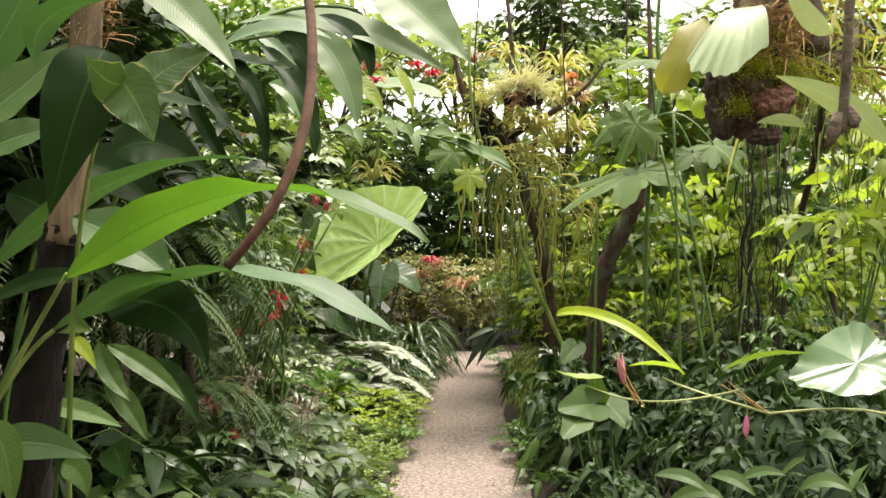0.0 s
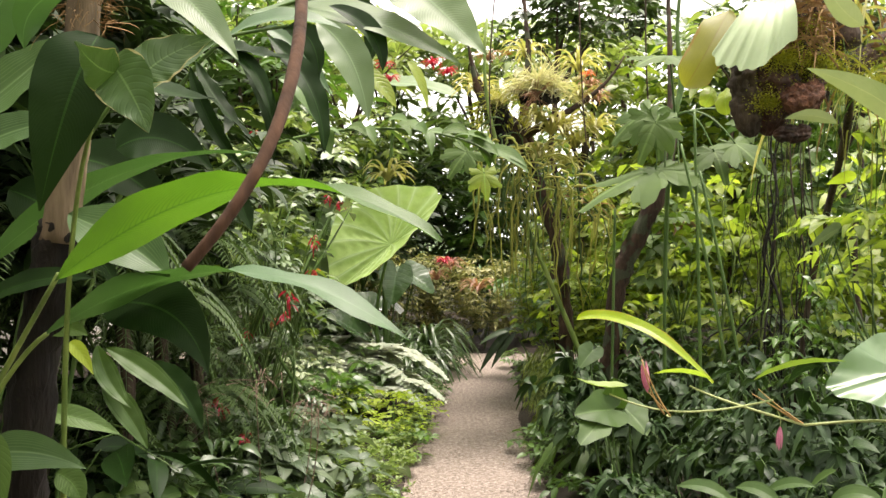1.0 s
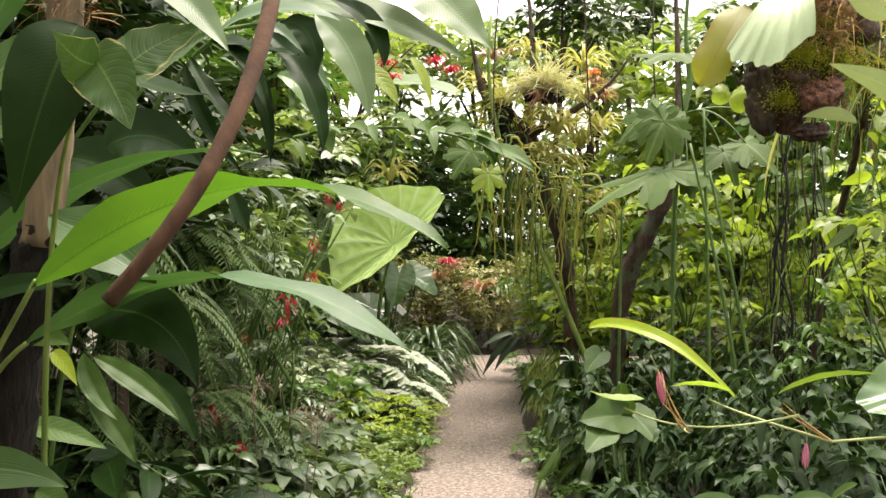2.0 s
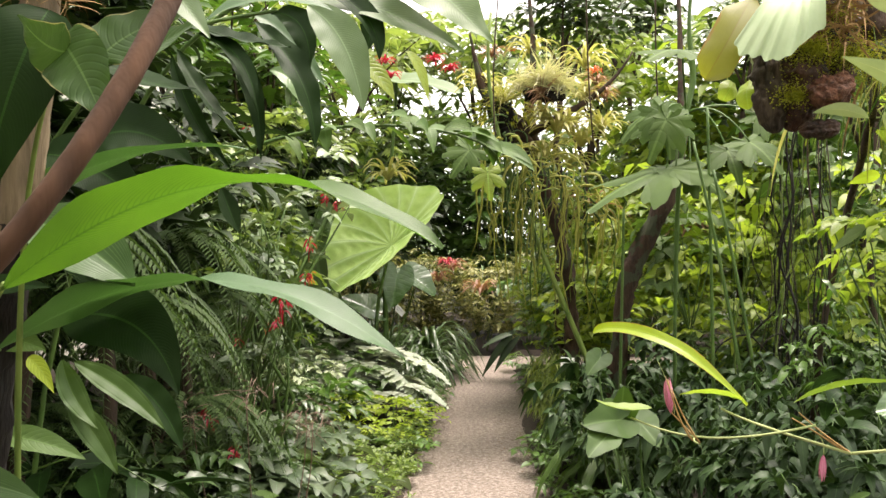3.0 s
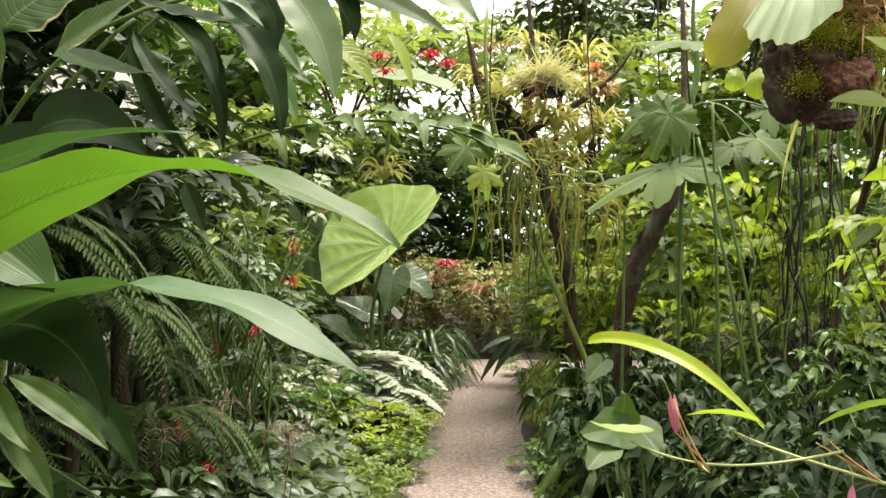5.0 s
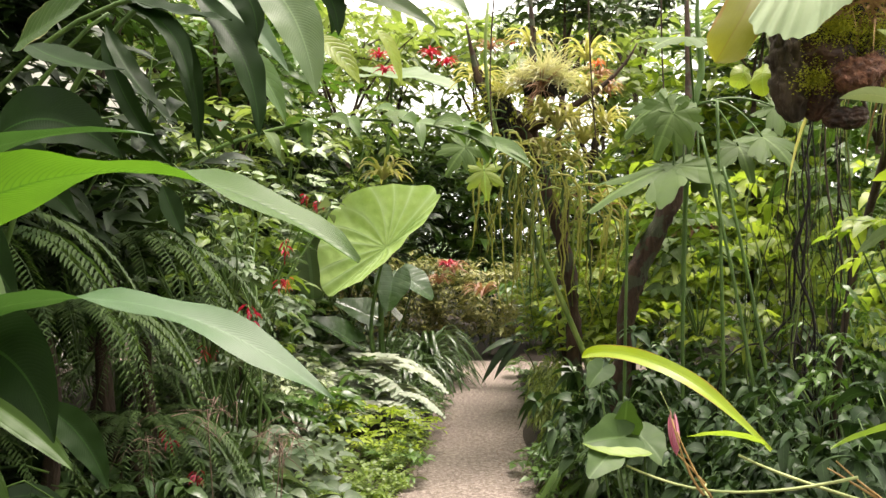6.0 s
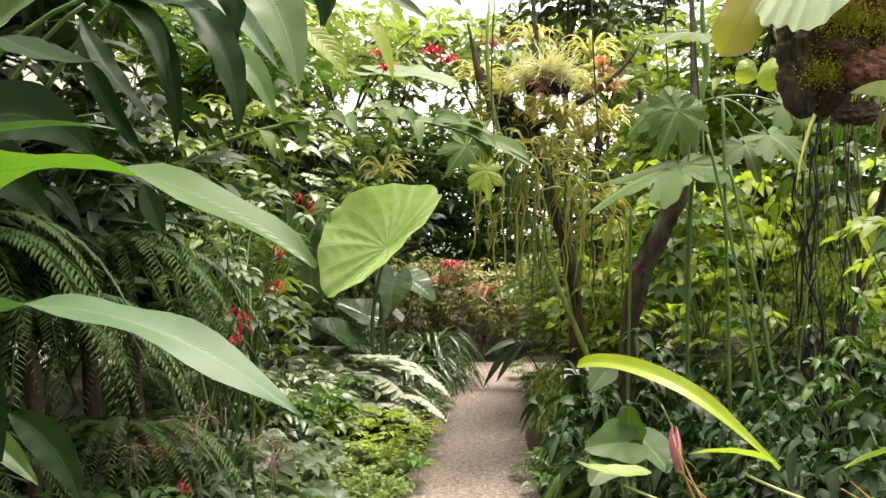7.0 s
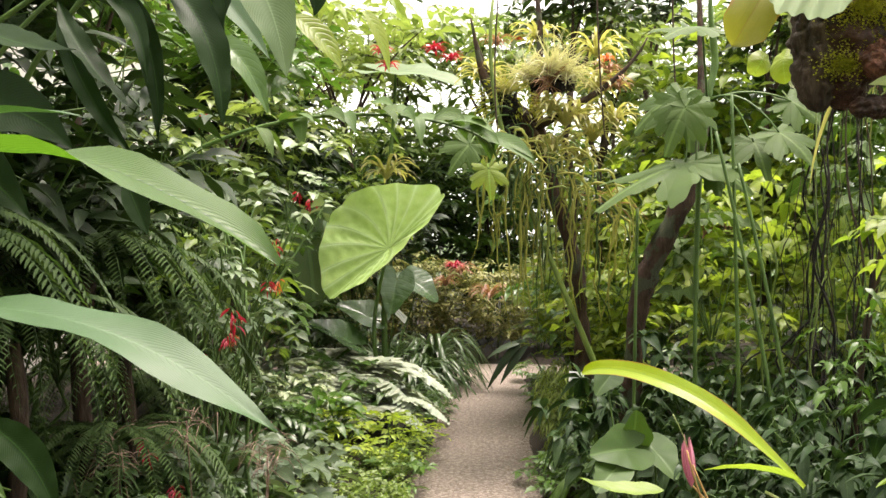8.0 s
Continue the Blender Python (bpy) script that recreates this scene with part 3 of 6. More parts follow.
def glasshouse():
    """Glazed walls on a low plinth, steel frames, pitched glass roof, each with its own bars and panes."""
    bays = 8
    dy = (Y1 - Y0) / bays
    # Unseen solid walls, added to cut low light from the west and south.
    for name, lo, hi in (("wall_west", (X0 - 0.3, Y0, -0.15), (X0, Y1, EAVE)), ("wall_south", (X0, Y0 - 0.3, -0.15), (X1, Y0, EAVE + 1.6))):
        b = Buf()
        box(b, lo, hi)
        tagged(new(name, b.mesh(name, MASONRY, False)), "added unseen white wall that blocks and bounces light", "wall", kind="structure")
    for name, x in (("wall_east", X1),):
        w = thing(name, "glazed glasshouse side wall with white steel mullions", "wall", (0, 0, 0), kind="structure")
        b = Buf()
        box(b, (x - 0.12, Y0, -0.15), (x + 0.12, Y1, 0.9))
        part("plinth", b, PLINTH, w, smooth=False)
        for i in range(bays + 1):
            bar(w, "mullion", (x, Y0 + dy * i, 0.9), (x, Y0 + dy * i, EAVE), 0.09, 0.12)
            if i < bays:
                bar(w, "mullion", (x, Y0 + dy * (i + 0.5), 0.9), (x, Y0 + dy * (i + 0.5), EAVE), 0.04, 0.05)
                pane(w, (x, Y0 + dy * i + 0.04, 0.92), (x, Y0 + dy * (i + 1) - 0.04, 0.92), (x, Y0 + dy * (i + 1) - 0.04, EAVE), (x, Y0 + dy * i + 0.04, EAVE))
        for z in (0.94, 2.3, EAVE):
            bar(w, "rail", (x, Y0, z), (x, Y1, z), 0.08, 0.08)
    for name, y in (("wall_north", Y1),):
        w = thing(name, "glazed glasshouse gable wall with white steel mullions", "wall", (0, 0, 0), kind="structure")
        b = Buf()
        box(b, (X0, y - 0.12, -0.15), (X1, y + 0.12, 0.9))
        part("plinth", b, PLINTH, w, smooth=False)
        for i in range(1, 7):
            x = X0 + (X1 - X0) * i / 7
            top = EAVE + (RIDGE - EAVE) * (1 - abs(x - MIDX) / (X1 - MIDX))
            bar(w, "mullion", (x, y, 0.9), (x, y, top), 0.06, 0.08)
        pane(w, (X0, y, 0.92), (X1, y, 0.92), (X1, y, EAVE), (X0, y, EAVE))
        for z in (2.3, EAVE):
            bar(w, "rail", (X0, y, z), (X1, y, z), 0.08, 0.08)
    r = thing("roof", "pitched glass roof on white steel rafters", "roof", (0, 0, 0), kind="structure")
    bar(r, "ridge_beam", (MIDX, Y0, RIDGE), (MIDX, Y1, RIDGE), 0.12, 0.16)
    for side in (X0, X1):
        for i in range(bays * 2 + 1):
            y = Y0 + dy * i / 2
            bar(r, "rafter", (side, y, EAVE), (MIDX, y, RIDGE), 0.05 if i % 2 else 0.09, 0.07 if i % 2 else 0.14)
        for t in (0.33, 0.66):
            x, z = side + (MIDX - side) * t, EAVE + (RIDGE - EAVE) * t
            bar(r, "purlin", (x, Y0, z - 0.05), (x, Y1, z - 0.05), 0.05, 0.06)
        for i in range(bays):
            a, c = Y0 + dy * i + 0.03, Y0 + dy * (i + 1) - 0.03
            pane(r, (side, a, EAVE + 0.08), (side, c, EAVE + 0.08), (MIDX, c, RIDGE + 0.08), (MIDX, a, RIDGE + 0.08))
    for i in range(1, bays, 2):
        bar(r, "tie_beam", (X0, Y0 + dy * i, EAVE), (X1, Y0 + dy * i, EAVE), 0.07, 0.10)


glasshouse()


# ---- near left: tall ginger clump beside the path ----
def leaf(parent, material, p0, mid, p2, width, outline=lance, turn=0.0, twist=0.0, fold=0.25, ripple=0.015, n=22, k=4, label="", up=UP):
    """One large blade, from its base through a point on its midrib to its tip."""
    b = Buf()
    blade(b, arc(p0, mid, p2), width, outline, up, n, k, fold, twist, ripple, 4, turn)
    return part("leaf", b, material, parent, label)


def stem(parent, material, pts, r0, r1, name="stem", sides=8, steps=14, rough=0.04, label="", smooth=True):
    """A tapering stem bowed through its control points."""
    pts = [V(p) for p in pts]
    b = Buf()
    b.tube([bezier(pts, i / steps) for i in range(steps + 1)], [r0 + (r1 - r0) * i / steps for i in range(steps + 1)], sides, rough)
    return part(name, b, material, parent, label, smooth)


def limb(parent, material, pts, radii, name="trunk", sides=14, per=7, rough=0.16, knots=0.3):
    """A woody limb that runs through all its points, knotted and uneven in girth."""
    pts = [V(p) for p in pts]
    ext = [pts[0] * 2 - pts[1]] + pts + [pts[-1] * 2 - pts[-2]]
    line, girth = [], []
    for i in range(1, len(ext) - 2):
        a, b_, c, d = ext[i - 1:i + 3]
        for j in range(per + (i == len(ext) - 3)):
            u = j / per
            line.append((b_ * 2 + (c - a) * u + (a * 2 - b_ * 5 + c * 4 - d) * (u * u) + (b_ * 3 - a - c * 3 + d) * (u * u * u)) * 0.5)
            girth.append((radii[i - 1] * (1 - u) + radii[min(i, len(radii) - 1)] * u) * (1 + knots * noise.noise(line[-1] * 5)))
    b = Buf()
    b.tube(line, girth, sides, rough)
    return rooted(part(name, b, material), parent)


g = thing("ginger_plant", "tall ginger plant with long arching bright green leaves beside a cane", "plant", (-1.40, 1.98, 0.05))
g0 = Matrix.Translation(g.location).inverted()


def rooted(ob, parent):
    """Keeps a part's world place under its thing."""
    ob.parent = parent
    ob.matrix_parent_inverse = Matrix.Translation(parent.location).inverted()
    return ob


def gl(material, *a, **k):
    return rooted(leaf(None, material, *a, **k), g)


rooted(stem(None, CANE, [(-1.42, 1.95, 0.05), (-1.32, 1.95, 0.7), (-1.036, 1.950, 1.152), (-0.835, 1.860, 1.443), (-0.744, 1.780, 1.546)], 0.008, 0.005, "cane"), g)
rooted(stem(None, CANE, [(-1.40, 2.05, 0.05), (-1.28, 2.04, 0.8), (-1.048, 2.020, 1.212), (-0.938, 2.020, 1.371), (-0.866, 2.000, 1.411)], 0.008, 0.005, "cane"), g)
rooted(stem(None, CANE, [(-1.30, 2.1, 0.05), (-1.22, 2.1, 0.9), (-1.12, 2.1, 1.45), (-1.024, 2.080, 1.543)], 0.008, 0.005, "cane"), g)
gl(GINGER_BRIGHT, (-0.751, 1.780, 1.532), (-0.367, 1.680, 1.703), (-0.026, 1.560, 1.607), 0.100, waisted, 60, -80, 0.30, 0.06, label="long bright yellow-green arching leaf")
gl(GINGER, (-0.870, 2.000, 1.407), (-0.463, 1.920, 1.546), (-0.095, 1.860, 1.414), 0.106, tailed, 34, -66, 0.15, 0.055, label="long green leaf arching over the path")
gl(GINGER, (-1.060, 2.100, 1.542), (-0.749, 2.100, 1.753), (-0.417, 2.090, 1.796), 0.085, tailed, 46, -50, 0.2, 0.02)
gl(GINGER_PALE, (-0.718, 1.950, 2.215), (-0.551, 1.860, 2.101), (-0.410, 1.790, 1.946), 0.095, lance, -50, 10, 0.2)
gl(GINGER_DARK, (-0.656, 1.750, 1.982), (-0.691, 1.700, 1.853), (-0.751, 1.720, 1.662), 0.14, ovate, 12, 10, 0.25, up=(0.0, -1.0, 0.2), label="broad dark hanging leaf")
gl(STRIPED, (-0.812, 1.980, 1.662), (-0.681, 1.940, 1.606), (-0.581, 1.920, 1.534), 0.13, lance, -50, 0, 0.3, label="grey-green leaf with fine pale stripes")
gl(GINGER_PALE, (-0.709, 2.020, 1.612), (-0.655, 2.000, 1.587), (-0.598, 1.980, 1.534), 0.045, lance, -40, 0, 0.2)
gl(GINGER_DARK, (-0.769, 2.060, 1.466), (-0.602, 1.980, 1.457), (-0.505, 1.930, 1.339), 0.14, ovate, -55, 10, 0.2, label="broad glossy leaf in shade-darkened green")
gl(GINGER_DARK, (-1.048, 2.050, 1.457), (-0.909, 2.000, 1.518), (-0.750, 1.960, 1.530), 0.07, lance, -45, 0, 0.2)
gl(DULL, (-0.914, 2.080, 1.422), (-0.853, 2.060, 1.418), (-0.800, 2.050, 1.402), 0.06, ovate, -55, 0, 0.25)
gl(DULL, (-0.981, 2.200, 1.200), (-0.892, 2.200, 1.192), (-0.794, 2.220, 1.149), 0.06, lance, -45, 0, 0.25)
gl(STRIPED, (-0.975, 1.950, 1.164), (-0.870, 1.950, 1.170), (-0.770, 1.970, 1.132), 0.085, ovate, -60, 0, 0.25)
gl(DULL, (-0.849, 2.000, 1.115), (-0.811, 2.000, 1.089), (-0.793, 2.000, 1.039), 0.06, ovate, -50, 0, 0.25)
gl(DULL, (-0.886, 1.750, 1.255), (-0.853, 1.750, 1.189), (-0.843, 1.750, 1.084), 0.07, ovate, -60, 0, 0.2)
gl(GINGER, (-0.793, 1.750, 1.958), (-0.747, 1.720, 2.038), (-0.610, 1.700, 2.070), 0.06, lance, 40, -30, 0.25)
gl(GINGER, (-0.929, 1.800, 1.934), (-0.862, 1.780, 2.030), (-0.785, 1.760, 2.146), 0.09, lance, 60, 0, 0.3)
gl(STRIPED, (-1.136, 2.200, 1.901), (-1.018, 2.200, 1.990), (-0.907, 2.200, 2.093), 0.16, ovate, -60, 0, 0.2)
gl(STRIPED, (-1.173, 2.300, 1.834), (-1.072, 2.300, 1.877), (-0.957, 2.300, 1.899), 0.12, ovate, -55, 0, 0.2)
gl(DULL, (-0.963, 2.100, 1.328), (-0.930, 2.100, 1.262), (-0.911, 2.100, 1.189), 0.06, ovate, -60, 0, 0.2)
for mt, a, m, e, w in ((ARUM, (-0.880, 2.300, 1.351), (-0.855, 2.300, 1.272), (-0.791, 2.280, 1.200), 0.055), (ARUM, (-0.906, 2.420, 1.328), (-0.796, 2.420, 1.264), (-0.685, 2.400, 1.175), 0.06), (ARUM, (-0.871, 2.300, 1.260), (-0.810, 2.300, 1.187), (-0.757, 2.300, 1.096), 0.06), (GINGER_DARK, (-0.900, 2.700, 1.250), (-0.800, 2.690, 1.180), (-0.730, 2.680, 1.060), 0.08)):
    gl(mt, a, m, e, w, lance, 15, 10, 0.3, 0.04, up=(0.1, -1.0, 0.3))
gl(LIME, (-0.884, 2.150, 1.375), (-0.857, 2.150, 1.348), (-0.830, 2.150, 1.301), 0.035, ovate, -60, 0, 0.2)

h = thing("broadleaf_climber", "climbing plant with broad leaves that have curled pale edges", "plant", (-0.86, 2.06, 0.9))
for a, m, t, w in (((-0.616, 1.700, 1.927), (-0.566, 1.660, 1.868), (-0.529, 1.650, 1.794), 0.105), ((-0.595, 1.690, 1.904), (-0.622, 1.660, 1.910), (-0.661, 1.660, 1.953), 0.085), ((-0.596, 1.800, 1.912), (-0.551, 1.820, 1.960), (-0.462, 1.850, 2.006), 0.10)):
    rooted(leaf(None, EDGED, a, m, t, w, ovate, -62, 0, 0.12, 0.03), h)
rooted(stem(None, CANE, [(-0.86, 2.06, 0.9), (-0.812, 1.950, 1.643), (-0.715, 1.800, 1.799), (-0.602, 1.690, 1.910)], 0.007, 0.003), h)

t = thing("palm_cane", "pale woody cane with a shaggy brown fibre collar", "tree", (-0.92, 2.05, 0.03))
limb(t, HUSK, [(-0.95, 2.10, 0.0), (-0.965, 2.09, 0.6), (-0.955, 2.085, 1.1), (-0.91, 2.07, 1.4), (-0.868, 2.06, 1.62), (-0.862, 2.06, 1.67)], [0.06, 0.054, 0.050, 0.046, 0.042, 0.030], "trunk", 16, 8, 0.22, 0.35)
rooted(stem(None, PALEBARK, [(-0.867, 2.055, 1.605), (-0.838, 2.050, 1.773), (-0.815, 2.055, 2.004), (-0.804, 2.060, 2.121), (-0.80, 2.1, 2.75)], 0.040, 0.034, "cane", 12, 30, 0.06), t)
b = Buf()
c = V((-0.808, 2.060, 2.134))
for i in range(460):
    d, e = scatter_dir(-0.9, 0.6), scatter_dir(-1, 1)
    p = c + V((d.x * 0.046, d.y * 0.046, rnd.uniform(-0.06, 0.16)))
    L = rnd.uniform(0.02, 0.055)
    blade(b, [p, p + d * L * 0.8 + e * L * 0.4, p + d * L * 0.6 + e * L - UP * L * 0.5], rnd.uniform(0.0015, 0.0035), grassy, e.orthogonal(), 4, 1, 0)
rooted(part("fibre", b, FIBRE, None, "shaggy dry brown fibre"), t)

# ---- loose brown stems close to the lens ----
li = thing("liana", "bare brown woody liana hanging from a cane", "vine", (-0.80, 2.1, 2.7))
rooted(stem(None, LIANA, [(-0.80, 2.1, 2.7), (-0.5, 1.7, 2.9), (-0.22, 1.35, 2.6), (-0.144, 0.900, 1.923)], 0.0050, 0.0044, "stem", 12, 30, 0.03), li)
rooted(stem(None, LIANA, [(-0.144, 0.900, 1.923), (-0.111, 0.740, 1.814), (-0.073, 0.610, 1.723), (-0.086, 0.565, 1.662), (-0.105, 0.550, 1.632), (-0.131, 0.545, 1.601)], 0.0044, 0.0030, "stem", 12, 50, 0.03), li)
tw = thing("dead_twig", "grey dead twig hanging from a tree limb", "vine", (1.52, 3.6, 3.6))
rooted(stem(None, TWIG, [(1.52, 3.6, 3.6), (0.9, 2.0, 3.9), (0.33, 0.66, 3.2), (0.335, 0.68, 2.3), (0.309, 0.680, 1.815), (0.300, 0.670, 1.741), (0.296, 0.670, 1.697)], 0.0030, 0.0038, "stem", 10, 60, 0.05), tw)
b = Buf()
b.tube([(0.300, 0.670, 1.716), (0.305, 0.670, 1.705), (0.304, 0.665, 1.702)], [0.004, 0.006, 0.003], 8, 0.15)
b.tube([(0.294, 0.670, 1.712), (0.290, 0.670, 1.697), (0.287, 0.670, 1.687)], [0.004, 0.005, 0.002], 8, 0.15)
rooted(part("fork", b, TWIG), tw)

# ---- near right: twining vine with pink buds ----
vn = thing("twining_vine", "thin twining vine with heart leaves and pink buds", "vine", (1.45, 2.4, 0.03))


def vl(material, *a, **k):
    return rooted(leaf(None, material, *a, **k), vn)


rooted(stem(None, VINE, [(1.45, 2.4, 0.03), (1.45, 2.35, 0.9), (1.35, 2.15, 1.2), (1.068, 2.080, 1.252), (0.863, 2.060, 1.223), (0.749, 2.060, 1.214)], 0.0035, 0.003, sides=6), vn)
rooted(stem(None, VINE, [(0.749, 2.060, 1.214), (0.643, 2.060, 1.245), (0.564, 2.080, 1.265), (0.512, 2.100, 1.291)], 0.0032, 0.0022, sides=6), vn)
rooted(stem(None, VINE, [(0.678, 2.050, 1.270), (0.565, 2.060, 1.240), (0.466, 2.080, 1.223), (0.402, 2.090, 1.244), (0.336, 2.100, 1.272)], 0.0028, 0.002, sides=6), vn)
for a, m, e in (((0.749, 2.060, 1.214), (0.695, 2.060, 1.249), (0.649, 2.060, 1.292)), ((0.736, 2.060, 1.219), (0.682, 2.060, 1.255), (0.636, 2.060, 1.281)), ((0.466, 2.080, 1.228), (0.437, 2.080, 1.265), (0.411, 2.080, 1.331)), ((0.453, 2.080, 1.232), (0.424, 2.080, 1.265), (0.403, 2.080, 1.350))):
    rooted(stem(None, STRAW, [a, m, e], 0.0025, 0.0012, "dry_stalk", 5, 8), vn)
b = Buf()
blade(b, [(0.563, 2.100, 1.297), (0.470, 2.125, 1.395), (0.420, 2.145, 1.438), (0.318, 2.270, 1.447), (0.290, 2.300, 1.418)], 0.030, blunt, UP, 30, 3, 0.30, 14, 0.03, 3, 34)
rooted(part("leaf", b, STRAPLIME, None, "yellow-green strap leaf"), vn)
vl(BRIGHT, (0.556, 2.100, 1.307), (0.497, 2.100, 1.321), (0.435, 2.120, 1.314), 0.035, lance, -25, 0, 0.2)
vl(COVER, (0.378, 2.100, 1.291), (0.318, 2.100, 1.288), (0.264, 2.100, 1.307), 0.05, ovate, 5, 0, 0.3)
vl(COVER, (0.833, 2.050, 1.353), (0.730, 2.050, 1.345), (0.636, 2.050, 1.312), 0.048, spoon, -30, 10, 0.3)
b = Buf()
ear_leaf(b, (0.950, 2.062, 1.330), (-0.172, -0.045, -0.030), (0.085, 0.020, 0.030), (0.010, 0.080, 0.078), (0.020, -0.070, -0.062), 12, 120, 3)
rooted(part("leaf", b, HEART, None, "large glossy heart-shaped leaf"), vn)
rooted(stem(None, VINE, [(1.131, 2.100, 1.301), (1.046, 2.090, 1.329), (0.977, 2.070, 1.332)], 0.003, 0.002, sides=6), vn)
for foot, tip, n, fat in (((0.462, 2.300, 1.240), (0.452, 2.300, 1.318), 8, 0.0095), ((0.697, 2.060, 1.213), (0.694, 2.060, 1.158), 6, 0.0065)):
    b = Buf()
    foot, tip = V(foot), V(tip)
    for i in range(n):
        a = 2 * math.pi * i / n
        o = V((math.cos(a), math.sin(a), 0)) * fat
        blade(b, [foot, foot.lerp(tip, 0.45) + o * 1.3, tip + o * 0.7 + (tip - foot) * rnd.uniform(-0.15, 0.1)], fat * 0.95, lance, o, 7, 1, 0.3)
    rooted(part("bud", b, PINK, None, "closed pink bud"), vn)
rooted(stem(None, STRAW, [(0.515, 2.300, 1.189), (0.490, 2.300, 1.215), (0.462, 2.300, 1.245)], 0.002, 0.0014, "dry_stalk", 5, 8), vn)
rooted(stem(None, VINE, [(0.470, 2.300, 1.240), (0.462, 2.300, 1.300), (0.432, 2.300, 1.356)], 0.0013, 0.0008, "filament", 4, 8), vn)
rooted(stem(None, VINE, [(0.515, 2.300, 1.189), (0.480, 2.20, 1.205), (0.466, 2.08, 1.225)], 0.002, 0.0018, "stem", 5, 8), vn)
rooted(stem(None, VINE, [(0.690, 2.060, 1.245), (0.700, 2.060, 1.232), (0.697, 2.060, 1.210)], 0.0012, 0.001, "filament", 4, 6), vn)


lp = thing("broadleaf_herb", "low herb with pale green pointed leaves", "plant", (0.95, 3.05, 0.03))
for a, m, e, w in (((0.707, 3.000, 0.822), (0.795, 2.950, 0.830), (0.862, 2.900, 0.789), 0.050), ((0.895, 3.000, 0.819), (0.958, 2.950, 0.822), (1.013, 2.900, 0.778), 0.050), ((0.984, 3.000, 0.801), (1.048, 2.950, 0.846), (1.110, 2.900, 0.847), 0.045), ((1.122, 3.000, 0.809), (1.148, 2.950, 0.865), (1.172, 2.900, 0.901), 0.050), ((1.434, 3.000, 0.862), (1.374, 2.950, 0.838), (1.315, 2.900, 0.780), 0.080), ((0.744, 3.000, 0.720), (0.840, 2.950, 0.781), (0.915, 2.900, 0.760), 0.060), ((1.187, 3.000, 0.768), (1.257, 2.950, 0.816), (1.333, 2.900, 0.789), 0.060)):
    rooted(leaf(None, ARUM, a, m, e, w, lance, -40, 0, 0.25, 0.02, 12, 2), lp)
    rooted(stem(None, STALK, [(0.95, 3.05, 0.03), (a[0] * 0.6 + 0.38, 3.05, 0.45), a], 0.004, 0.002, "stalk", 5, 8), lp)


# ---- plant kinds ----
def bush(name, label, category, material, count=300, size=0.12, rx=0.5, rz=0.5, base=0.15, wide=0.45, outline=ovate, droop=0.4, bark=STALK, group="", n=3, branches=7, lo=-0.3, hi=0.6, hollow=0.35, fold=0.25, per=7, whorl=False):
    """A leafy mass: a trunk that forks into bowed branches, and leafy twigs all through an uneven crown.
    Leaves stand by turns along their twig, or (whorl) in a ring at its end."""
    t = thing(name, label, category, (0, 0, 0), group)
    f, tw_ = Buf(), Buf()
    lumps = [(scatter_dir(-0.6, 0.9), rnd.uniform(0.55, 1.1)) for _ in range(9)]
    fork = V((0, 0, base * 0.95))
    thick = (0.005 if bark is STALK else 0.009) * (base + rz) ** 0.5
    if base > 0.4:
        s = Buf()
        s.tube([(0.05 * math.sin(2.1 * i) * (i > 0), 0.05 * math.cos(1.7 * i) * (i > 0), fork.z * i / 6) for i in range(6)] + [fork], [thick * (2.0 - 0.12 * i) for i in range(7)], 7, 0.08)
        part("trunk", s, bark, t)
    for i in range(max(4, count // per)):
        d = scatter_dir(-0.95, 0.98)
        edge = max(k * max(0.0, d.dot(l)) ** 2 for l, k in lumps) * 0.6 + 0.42
        r = (hollow + (1 - hollow) * rnd.random() ** 0.6) * edge
        p = V((d.x * rx * r, d.y * rx * r, base + rz * (1 + d.z * r)))
        way = (V((d.x, d.y, 0)) * 0.8 + scatter_dir(lo, hi)).normalized()
        big = rnd.uniform(0.7, 1.2)
        long = size * (0.8 if whorl else 0.24 * per) * big
        spine = [p - way * (long * 0.5), p + way * (long * 0.1) + UP * (long * 0.08), p + way * (long * 0.5) - UP * (long * droop * 0.6)]
        side = way.cross(UP)
        side = side.normalized() if side.length > 0.05 else V((1, 0, 0))
        over = side.cross(way)
        turn = rnd.uniform(0, 6.28)
        for j in range(per):
            if whorl:
                a = turn + 6.283 * j / per
                q = spine[2]
                go = side * math.cos(a) + over * (0.8 * math.sin(a)) + way * 0.6 + scatter_dir(-1, 1) * 0.15
            else:
                q = bezier(spine, (j + 0.8) / per)
                go = side * (1 if j % 2 else -1) + way * (0.55 if j < per - 1 else 3.0) + over * rnd.uniform(-0.2, 0.3) + scatter_dir(-1, 1) * 0.25
            spray(f, q, go, size * big * rnd.uniform(0.65, 1.15), wide * rnd.uniform(0.85, 1.1), outline, n, droop * rnd.uniform(0.5, 1.5), fold)
        tw_.tube(spine, [0.012 * size + 0.001, 0.010 * size + 0.0008, 0.006 * size + 0.0005], 3, 0.0, False)
        if i < branches:
            start = fork if base > 0.4 else V((0, 0, 0))
            c = [start, start.lerp(p, 0.5) + V((rnd.uniform(-0.2, 0.2) * rx, rnd.uniform(-0.2, 0.2) * rx, 0.15 * rz)), p]
            s = Buf()
            s.tube([bezier(c, j / 5) for j in range(6)], [thick * (1.15 - j / 5.5) + 0.001 for j in range(6)], 5)
            part("branch", s, bark, t)
    tagged(part("twig", tw_, bark, t), kind="stuff")
    tagged(part("foliage", f, material, t), kind="stuff")
    return t


